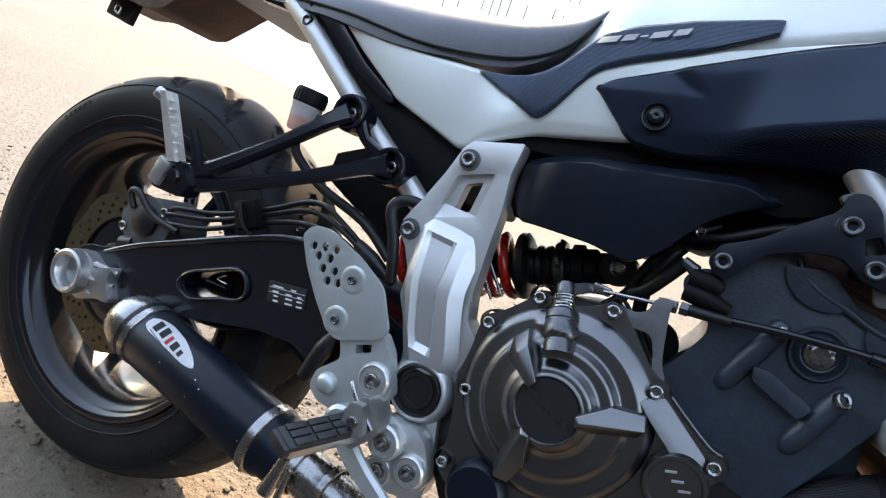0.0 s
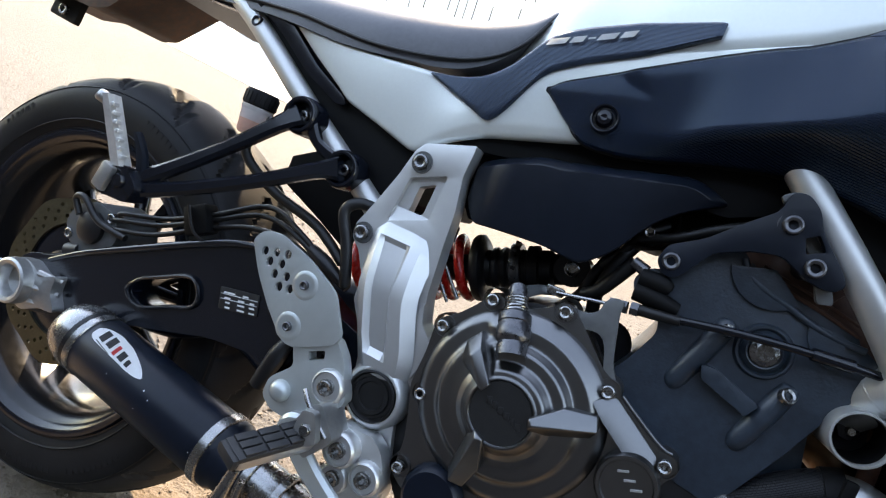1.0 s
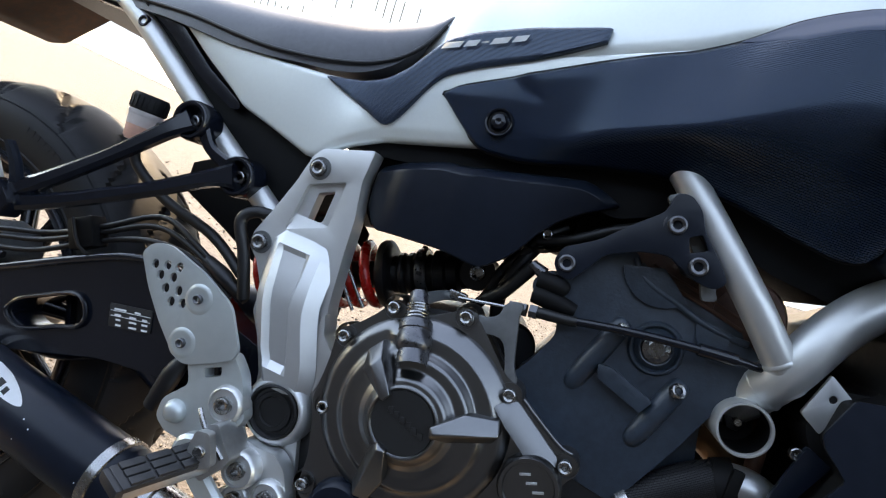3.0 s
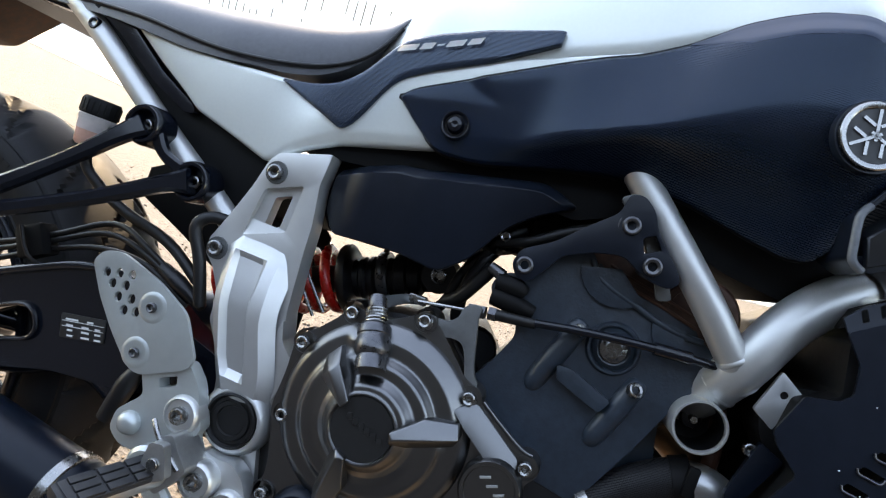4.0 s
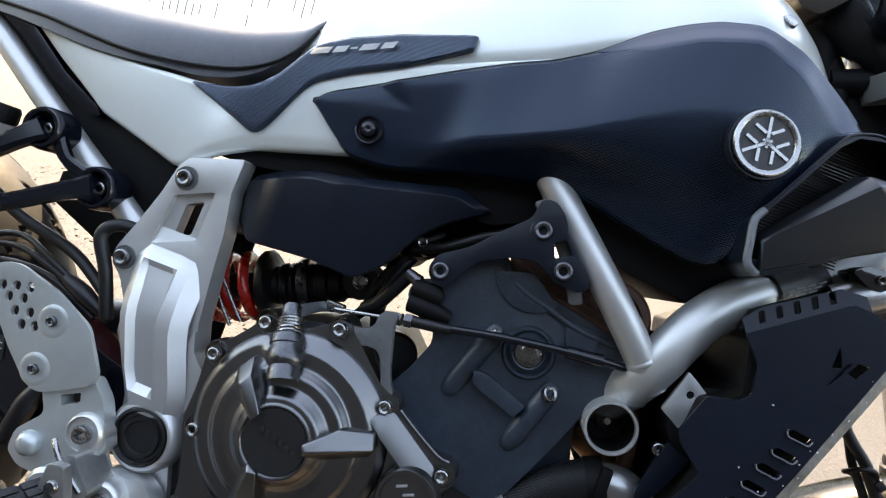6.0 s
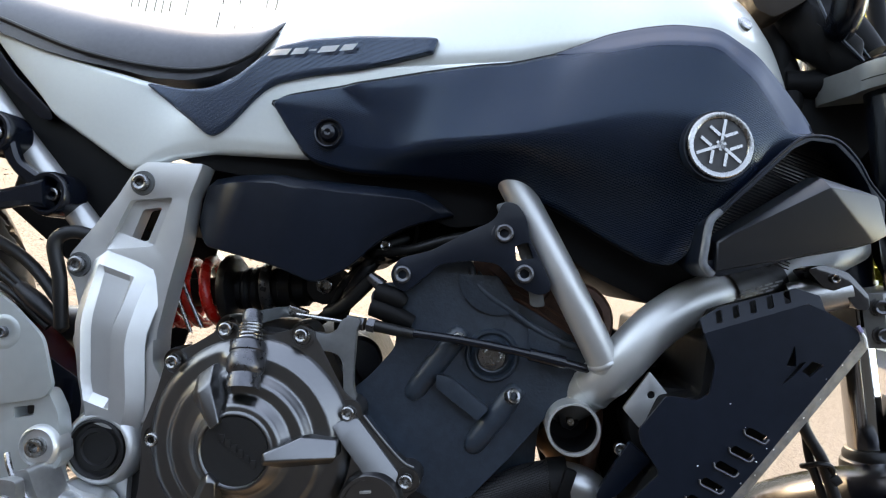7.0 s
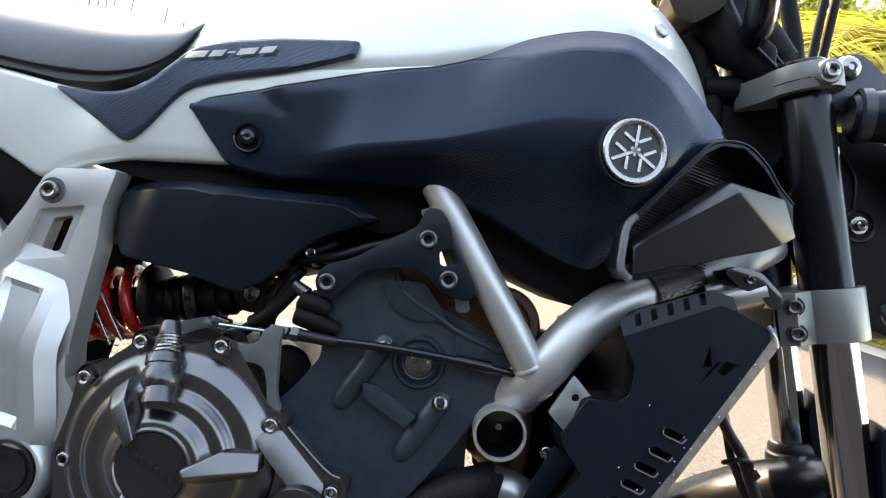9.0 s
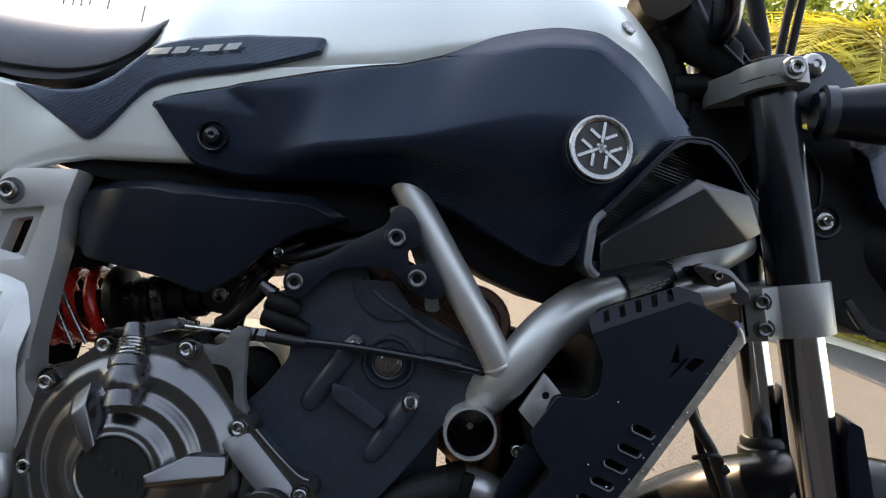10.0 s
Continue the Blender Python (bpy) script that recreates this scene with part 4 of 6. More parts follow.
def build_tank_cover(side=1):
    top = line([(566, 767), (576, 777), (603, 789), (650, 809), (696, 830), (741, 850), (768, 860), (797, 876), (816, 889), (835, 902), (859, 912), (883, 919), (914, 921), (946, 912), (975, 898), (1001, 884), (1012, 876)])
    low = line([(566, 766), (587, 748), (612, 730), (625, 727), (657, 729), (687, 736), (726, 747), (774, 757), (813, 760), (850, 755), (888, 746), (930, 737), (952, 740), (957, 770), (971, 812), (991, 849), (1002, 858), (1012, 864)])
    y_low = line([(566, -141), (630, -145), (700, -143), (780, -142), (850, -142), (900, -146), (945, -158), (960, -196), (1044, -196)])
    # the fold above which the flank faces the sky, and the crease under the upper strip, coloured lighter for sky sheen
    z_fold = line([(566, 762), (640, 750), (690, 752), (725, 768), (778, 788), (854, 812), (930, 824), (957, 828), (985, 850), (1012, 868)])
    y_fold = line([(566, -142), (640, -150), (690, -161), (725, -178), (780, -195), (850, -209), (900, -218), (935, -221), (970, -214), (1012, -198)])
    z_crease = line([(566, 766), (640, 795), (700, 824), (760, 844), (803, 859), (832, 878), (872, 894), (914, 901), (949, 886), (991, 860), (1012, 870)])
    y_crease = line([(566, -143), (600, -150), (640, -158), (690, -166), (725, -172), (760, -172), (803, -179), (850, -197), (890, -211), (914, -216), (949, -213), (991, -197), (1012, -190)])
    y_top = line([(566, -143), (600, -150), (640, -158), (700, -165), (760, -168), (803, -170), (832, -178), (872, -191), (914, -203), (949, -200), (1012, -180)])
    blur = np.array([-6.0, -3.5, -1.5, 0.0, 1.5, 3.5, 6.0])

    def depth(x, v):
        zl, zt = low(x), top(x)
        z = zl + (zt - zl) * v
        zf = min(max(z_fold(x), zl + 0.04 * (zt - zl)), zt - 0.3 * (zt - zl))
        zc = min(max(z_crease(x), zf + 0.2 * (zt - zl)), zt - 0.06 * (zt - zl))
        knots, ys = (zl, zf, zc, zt), (y_low(x), y_fold(x), y_crease(x), y_top(x))
        soft = 1.0 + 3.2 * max(0.0, min(1.0, (x - 790) / 90)) * max(0.0, min(1.0, (zc - z) / 14))
        base = float(np.interp(z + blur * soft * min(1.0, (zt - zl) / 60), knots, ys).mean())
        # the facet cut into the rear tip, under the upper edge
        above = (z - (766 + (x - 568) * 0.165)) / 1.014
        before = ((671 - x) * 22 + (783 - z) * 34) / 40.5
        return base + max(0.0, min(above * 0.20, before * 0.35, 3.6)) * min(1.0, max(0.0, (x - 566) / 14))

    part("cover_gasket", sheet(lambda x: top(x) + 2.6, lambda x: low(x) - 1.4, lambda x, v: depth(x, v) + 4.5, 563.5, 1012, 96, 20, 3, 1), MATT_BLACK, bike, "thin black edge seal behind the tank cover", sharp=45)
    # smooth strip laid over the cover, its highlight put into a lighter colour
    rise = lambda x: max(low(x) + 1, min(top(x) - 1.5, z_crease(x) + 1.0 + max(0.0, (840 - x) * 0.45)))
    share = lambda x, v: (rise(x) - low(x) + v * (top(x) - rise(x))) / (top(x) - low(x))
    part("cover_shoulder", sheet(lambda x: top(x) - 0.4, rise, lambda x, v: depth(x, share(x, v)) - 0.5, 800, 1008, 60, 8, 2, 0.6), SHOULDER, bike, "smooth satin shoulder along the tank cover, sky sheen in its colour", sharp=40)
    return part("tank_cover", sheet(top, low, depth, 566, 1012, 130, 34, 5, 3), CARBON, bike, "black woven-texture tank side cover", sharp=28)


def build_seat():
    bot = line([(0, 745), (116, 752), (213, 752), (314, 745), (360, 746), (403, 751), (436, 753), (467, 762), (494, 779), (511, 800), (523, 826), (531, 844), (540, 858)])
    top = line([(0, 772), (85, 792), (150, 803), (222, 809), (292, 814), (358, 820), (404, 827), (446, 835), (468, 842), (490, 851), (515, 860), (540, 867)])
    half = line([(0, 100), (116, 108), (250, 124), (360, 130), (440, 126), (500, 114), (540, 104)])
    bm, rings = bmesh.new(), []
    nx, na = 60, 30
    for i in range(nx + 1):
        x = 540 * i / nx
        w, zb, zt = half(x), bot(x), top(x)
        ring = []
        for k in range(na + 1):
            q = math.pi * k / na
            c, s = math.cos(q), math.sin(q)
            y = -w * math.copysign(abs(c) ** 0.55, c)
            ring.append(bm.verts.new((x * MM, y * MM, (zb + (zt - zb) * s ** 0.8) * MM)))
        rings.append(ring)
    for a, b in zip(rings, rings[1:]):
        for k in range(len(a)):
            bm.faces.new((a[k - 1], a[k], b[k], b[k - 1]))
    bm.faces.new(rings[0])
    bm.faces.new(rings[-1])
    bmesh.ops.smooth_vert(bm, verts=bm.verts[:], factor=0.5, use_axis_x=False, use_axis_y=False, use_axis_z=True)
    seat = part("seat", bm, VINYL, bike, "black vinyl seat with a piped lower seam", sharp=60)
    part("seam", tube([(120, -110, 764), (243, -124, 764), (300, -128, 760), (354, -131, 757), (404, -131, 760), (444, -127, 767), (474, -121, 777), (500, -115, 793), (518, -111, 813), (531, -106, 840)], 2.2, 8, 4), SOFT_RUBBER, seat)
    return seat


def build_side_cover():
    top = line([(234, 758), (286, 753), (332, 750), (378, 748), (437, 750), (477, 756), (520, 778), (547, 800), (575, 806), (604, 812), (640, 825), (670, 834), (700, 842), (770, 866)])
    low = line([(234, 756), (281, 727), (331, 700), (348, 689), (400, 676), (449, 662), (462, 670), (486, 688), (519, 704), (565, 716), (604, 726), (620, 730), (650, 780), (700, 815), (770, 842)])
    y_mid = line([(234, -118), (330, -126), (400, -132), (470, -134), (560, -137), (600, -140), (640, -146), (700, -156), (770, -162.5)])
    fold = line([(234, 600), (449, 664), (470, 690), (512, 716), (560, 728), (604, 738), (625, 738), (660, 600), (770, 600)])
    turned = lambda x, v: 0.28 * max(0.0, fold(x) - low(x) - v * (top(x) - low(x)))
    cover = part("side_cover", sheet(top, low, lambda x, v: turned(x, v) + y_mid(x) + 10 * v * v * max(0.0, min(1.0, (540 - x) / 60)) - (7 * v * v - 3 * (1 - v)) * max(0.0, min(1.0, (480 - x) / 50)) + 3 * (1 - v) ** 3, 234, 770, 110, 30, 4, 3), PEARL, bike, "pearl white seat side cover", sharp=50)
    top = line([(439, 748), (477, 754), (499, 762), (518, 777), (534, 799), (549, 820), (578, 834), (627, 850), (694, 864), (697, 863)])
    low = line([(439, 746), (520, 717), (534, 737), (547, 766), (559, 783), (592, 801), (639, 820), (684, 843), (697, 850)])
    y_at = line([(439, -135), (520, -139), (560, -141), (600, -145), (640, -151), (697, -163)])
    ins = part("knee_insert", sheet(top, low, lambda x, v: y_at(x) - 0.8 + 2 * v, 439, 697, 80, 12, 6, 2.5), CARBON_FINE, bike, "black woven-texture knee insert with pale lettering bars", sharp=50)
    return cover, ins


def build_frame():
    tub = part("frame_tube", tube([(770, -128, 797), (797, -140, 770), (835, -148, 733), (881, -153, 688), (922, -146, 647), (942, -136, 626)], 14, 24, 6), TUBE_SILVER, bike, "silver painted steel frame tube")
    down = part("down_tube", tube([(912, -94, 588), (923, -120, 612), (936, -140, 642), (955, -140, 684), (980, -132, 716), (1010, -118, 737), (1060, -95, 765), (1140, -40, 830)], [18, 20, 20, 20, 20, 19, 18, 17], 24, 7), TUBE_SILVER, bike, "silver painted bent frame tube with weld beads")
    part("open_boss", lathe([(20, -30), (20, 20), (20.6, 21.4), (22.2, 21.4), (23, 20), (23, -60)], (918, -132, 582), seg=48), TUBE_SILVER, down, "open round frame boss with a bright rim")
    part("boss_floor", lathe([(0, -26), (20, -26)], (918, -132, 582), seg=30), MATT_BLACK, down)
    part("boss_bore", lathe([(19.7, -26), (19.7, 17)], (918, -132, 582), seg=40), MATT_BLACK, down)
    part("boss_bolt", lathe([(0, -14), (6, -14), (9, -15), (10, -18), (10, -26)], (918, -132, 582), seg=6), CASE_DARK, down)
    part("bolt_thread", lathe([(0, -8), (3, -8), (4, -9), (4, -14)], (919, -132, 582), seg=16), STEEL, down)
    part("weld_bead", lathe([(13.6, -3.4), (15.0, -1.5), (15.4, 0.5), (14.8, 2), (13.6, 3)], (924, -145, 645), (0.69, 0.20, -0.70), 30), TUBE_SILVER, down)
    part("weld_bead", lathe([(19.4, -3), (20.6, -1.5), (21.0, 0), (20.6, 1.5), (19.4, 3)], (926, -125, 618), (0.42, -0.45, 0.79), 34), TUBE_SILVER, down)
    for sgn in (-1, 1):
        sub = part("subframe_tube", tube([(120, 96 * sgn, 770), (184, 104 * sgn, 738), (306, 108 * sgn, 661), (420, 112 * sgn, 594), (470, 114 * sgn, 560)], 13, 20, 6), TUBE_SILVER, bike, "silver subframe tube")
    panel = [(150, 770), (200, 790), (234, 757), (281, 727), (331, 698), (348, 687), (400, 674), (470, 660), (470, 610), (420, 600), (330, 660), (240, 715), (180, 745)]
    part("tail_inner_panel", prism(rounded(panel, 6), -104, 104, 3), MATT_BLACK, bike)
    trim = [(176, 762), (226, 764), (240, 750), (290, 716), (340, 692), (345, 684), (332, 682), (280, 704), (226, 738)]
    part("tail_trim", prism(rounded(trim, 4), -116, -104, 2), GLOSS_BLACK, bike)


def build_bracket():
    outline = [(458, 666), (466, 676), (520, 692), (518, 658), (525, 619), (527, 586), (532, 530), (540, 503), (556, 490), (559, 478), (556, 447), (550, 428), (549, 407), (555, 384), (571, 333), (569, 310), (556, 294), (530, 300),
               (515, 335), (505, 368), (507, 376), (494, 398), (490, 419), (486, 440), (470, 473), (456, 494), (454, 520), (439, 544), (426, 555), (425, 570), (437, 599), (450, 635)]
    pocket = rounded([(464, 637), (503, 653), (501, 603), (457, 585)], 4)
    slot = rounded([(475, 632), (492, 640), (490, 605), (473, 599)], 3)
    br = part("side_bracket", prism(rounded(outline, 3), -136, -110, 5, [pocket[::-1]], 2), SILVER, bike, "satin silver cast frame side bracket")
    part("pocket_floor", prism(rounded([(460, 640), (507, 657), (505, 596), (452, 577)], 3), -129, -114, 1, [slot[::-1]]), SILVER, br)
    # the raised spine: a shallow well, then a long chamfer towards the front edge
    bm, rows = bmesh.new(), []
    for z, left, w0, w1, crest, right, face, deep in ((604, 450, 460, 490, 506, 524, -132, 0), (592, 449, 459, 492, 507, 526, -134.2, 0), (583, 448, 459, 493, 508, 526, -136.4, 0), (576, 448, 459, 495, 509, 526, -139.2, 0), (571, 448, 459, 496, 509, 525, -141.2, 0), (565, 449, 460, 497, 509, 524, -143.4, 5), (545, 452, 464, 499, 511, 525, -149, 7), (526, 456, 468, 500, 514, 527, -154, 8), (514, 458, 471, 502, 516, 530, -154.5, 8),
                                                       (500, 463, 476, 507, 521, 535, -154.5, 8), (470, 477, 487, 517, 533, 546, -154, 8), (459, 483, 493, 520, 536, 549, -153.5, 8), (452, 487, 496, 522, 537, 550, -153, 0), (442, 492, 501, 523, 537, 549, -151.5, 0), (430, 496, 504, 524, 536, 547, -149, 0), (404, 500, 506, 524, 534, 544, -147, 0)):
        ys = (min(-134, face + 10), face + 3, face, face + deep, face + deep, face, face + 0.5, face + 11)
        xs = (left, left + 5, w0, w0 + 5, w1 - 5, w1, crest, right)
        rows.append([bm.verts.new((x * MM, y * MM, z * MM)) for x, y in zip(xs, ys)])
    for p, q in zip(rows, rows[1:]):
        for k in range(7):
            bm.faces.new((p[k], p[k + 1], q[k + 1], q[k]))
    bmesh.ops.bevel(bm, geom=[e for e in bm.edges if len(e.link_faces) == 2 and e.calc_face_angle(0) > 0.3], offset=1.2 * MM, segments=2, profile=0.6, affect="EDGES", clamp_overlap=True)
    part("spine", bm, SILVER, br, sharp=30)
    part("flank", prism(rounded([(534, 524), (541, 503), (556, 490), (559, 478), (551, 446), (546, 462), (538, 486), (531, 505)], 3), -142, -130, 3), SILVER, br)
    part("pivot_ring", lathe([(27, -8), (27, 8), (28, 9.5), (30, 9.5), (32, 8), (35, 3), (37, -4), (37, -14)], (523, -142, 415), seg=56), SILVER, br)
    cap = part("pivot_cap", lathe([(0, 2), (14, 2), (15, 4), (19, 4), (20, 2), (23, 2), (25, 6), (26.8, 5.4), (26.8, -6)], (523, -148, 415), seg=44), SOFT_RUBBER, br, "black rubber pivot cap")
    for x, z in ((470, 656), (437, 563)):
        part("bolt_seat", lathe([(8, 0.5), (11.5, 0.5), (12.5, -3)], (x, -137, z), seg=28), BRACKET_GREY, br)
        bolt(br, x, -141, z, 8.0, BOLT_GREY)
    return br


def build_airbox():
    top = line([(524, 682), (544, 691), (592, 707), (609, 708), (661, 719), (724, 734), (740, 731), (758, 724)])
    low = line([(524, 640), (540, 618), (568, 621), (620, 625), (660, 622), (684, 644), (704, 680), (724, 700), (758, 722)])
    y_c = line([(524, -122), (560, -138), (620, -148), (690, -150), (740, -142), (758, -130)])
    face = lambda x, v: y_c(x) + 6 * (1 - v) ** 2 + float(np.interp(x, [524, 600, 740, 758], [12, 11, 8, 3])) * max(0.0, 9.5 - (top(x) - low(x)) * (1 - v)) / 9.5
    part("airbox_cover", sheet(top, low, face, 524, 758, 120, 56, 5, 1.2), SATIN_BLACK, bike, "satin black airbox side cover with a chamfered top edge", sharp=20)
    core = [(436, 748), (436, 690), (520, 690), (600, 700), (700, 716), (760, 712), (800, 730), (850, 728), (900, 712), (960, 705), (1040, 770), (1060, 850), (1000, 870), (800, 850), (560, 760)]
    part("tank_underside", prism(rounded(core, 8), -118, 118, 6), MATT_BLACK, bike, "dark underside between tank and airbox")
    part("throttle_cover", prism(rounded([(690, 722), (694, 664), (716, 664), (760, 690), (800, 700), (804, 734)], 6), -70, 70, 4), MATT_BLACK, bike)
    box_outline = [(540, 636), (556, 690), (660, 715), (745, 718), (720, 700), (698, 680), (676, 645), (655, 634), (590, 634)]
    part("airbox_body", prism(rounded(box_outline, 8), -100, 100, 5), MATT_BLACK, bike)


def build_engine():
    case = [(548, 480), (566, 520), (600, 560), (640, 572), (690, 575), (735, 530), (800, 490), (850, 470), (860, 420), (820, 350), (720, 300), (600, 300), (552, 360)]
    eng = part("crankcase", prism(rounded(case, 12), -128, 130, 6), CASE_DARK, bike, "dark painted engine crankcase")
    return eng


# ---- the motorcycle: fittings ----
def beam(points, heights, thick, bevel=3.0, curve=True):
    """A flat bar along a path in space: its height lies across the path in the machine's plane, its thickness along y."""
    pts = smooth(points, False, 5) if curve else [Vector(p) for p in points]
    n = len(pts)
    bm, rings = bmesh.new(), []
    for i, p in enumerate(pts):
        d = (pts[min(i + 1, n - 1)] - pts[max(i - 1, 0)]).normalized()
        up = Vector((-d.z, 0, d.x)).normalized()
        h = float(np.interp(i / (n - 1) * (len(heights) - 1), range(len(heights)), heights)) / 2
        t, c = thick / 2, min(bevel, h * 0.8)
        shape = ((-t + c, -h), (t - c, -h), (t, -h + c), (t, h - c), (t - c, h), (-t + c, h), (-t, h - c), (-t, -h + c))
        rings.append([bm.verts.new((p + Vector((0, y, 0)) + up * q) * MM) for y, q in shape])
    for a, b in zip(rings, rings[1:]):
        for k in range(8):
            bm.faces.new((a[k - 1], a[k], b[k], b[k - 1]))
    bm.faces.new(rings[0])
    bm.faces.new(rings[-1])
    return bm


def arc_band(c, r0, r1, a0, a1, n=24):
    """A band between two radii and two angles in degrees, as an outline."""
    angles = [radians(a0 + (a1 - a0) * i / n) for i in range(n + 1)]
    return [Vector((c[0] + r1 * math.cos(a), c[1] + r1 * math.sin(a))) for a in angles] + [Vector((c[0] + r0 * math.cos(a), c[1] + r0 * math.sin(a))) for a in reversed(angles)]


def build_passenger_rest():
    arm = part("passenger_footrest_arm", beam([(160, -192, 506), (200, -184, 536), (255, -164, 590), (296, -151, 634), (316, -143, 655)], [24, 17, 15, 18, 26], 16, 4), GLOSS_BLACK, bike, "black forked passenger footrest bracket")
    part("lower_bar", beam([(162, -192, 500), (220, -182, 522), (300, -160, 566), (360, -144, 604), (384, -138, 616)], [22, 16, 15, 18, 28], 16, 4), GLOSS_BLACK, arm)
    part("web", beam([(330, -138, 648), (345, -136, 632), (372, -134, 622)], [16, 12, 16], 12, 3), GLOSS_BLACK, arm)
    for x, y, z in ((314, -141, 654), (384, -134, 616)):
        part("boss", lathe([(0, -6), (14, -6), (15, 6), (17, 8), (19.5, 8), (21, 6), (22, 0), (22, -22)], (x, y, z), seg=32), GLOSS_BLACK, arm)
        bolt(arm, x, y + 2, z, 7)
    lug = part("lug", prism(rounded([(136, 485), (138, 516), (168, 528), (192, 508), (184, 488)], 6), -206, -182, 4), GLOSS_BLACK, arm)
    part("pivot_pin", lathe([(0, 3), (7, 3), (8.5, 1), (8.5, -6)], (166, -207, 508), seg=18), GLOSS_BLACK, arm, "dark pivot pin head")
    part("hinge_block", box((146, -200, 506), (18, 26, 32), Matrix.Rotation(0.25, 4, "Y"), 3), ALLOY, arm, "bare aluminium hinge block")
    a, b = Vector((156, -200, 522)), Vector((136, -226, 594))
    d = (b - a).normalized()
    peg = part("folded_peg", beam([a, (a + b) / 2, b], [20, 19, 17], 18, 4), PEG_ALLOY, arm, "bright aluminium folding peg, folded up")
    for k in range(7):
        p = a + d * (10 + k * 9.6)
        part("peg_tooth", box(p + Vector((9.5, -6, 3)), (5, 8, 4.5), None, 1), PEG_ALLOY, peg)
    part("peg_end", lathe([(0, 5), (5, 5), (7, 3), (7, -6)], b + Vector((-8, -4, -4)), (-0.6, -0.6, 0.3), 14), ALLOY, peg)
    part("return_stop", beam([(178, -190, 522), (174, -196, 545), (166, -204, 566)], [16, 14, 10], 10, 3), SATIN_BLACK, arm)


def build_reservoir():
    c = (246, -130, 0)
    res = part("fluid_reservoir", lathe([(0, 610), (13, 610), (15.5, 613), (16.5, 625), (17.2, 640), (17.2, 645)], c, (0, 0, 1), 30), FLUID, bike, "clouded brake fluid reservoir with a pinkish level")
    part("upper_shell", lathe([(16.7, 627), (17.5, 629), (17.8, 645)], c, (0, 0, 1), 30), CLOUDED, res, "milky plastic above the fluid")
    part("neck_ring", lathe([(17.8, 638), (18.8, 640), (18.8, 643), (17.8, 644)], c, (0, 0, 1), 30), CLOUDED, res)
    cap = part("cap", lathe([(18.6, 644), (19.4, 645), (19.4, 660), (17.6, 663), (0, 663)], c, (0, 0, 1), 30), MATT_BLACK, res, "black ribbed screw cap")
    for k in range(20):
        a = 2 * math.pi * k / 20
        part("rib", box((c[0] + 19.4 * math.cos(a), c[1] + 19.4 * math.sin(a), 652.5), (1.6, 1.6, 14), Matrix.Rotation(a, 4, "Z"), 0.6), MATT_BLACK, cap)
    part("bracket", beam([(262, -128, 630), (280, -126, 640), (300, -124, 648)], [10, 12, 12], 4, 1), GLOSS_BLACK, res)
    bolt(res, 272, -134, 634, 6)
    part("outlet_hose", tube([(245, -128, 608), (250, -122, 585), (300, -118, 560), (370, -118, 545), (420, -122, 520)], 6, 12, 5), SOFT_RUBBER, res)


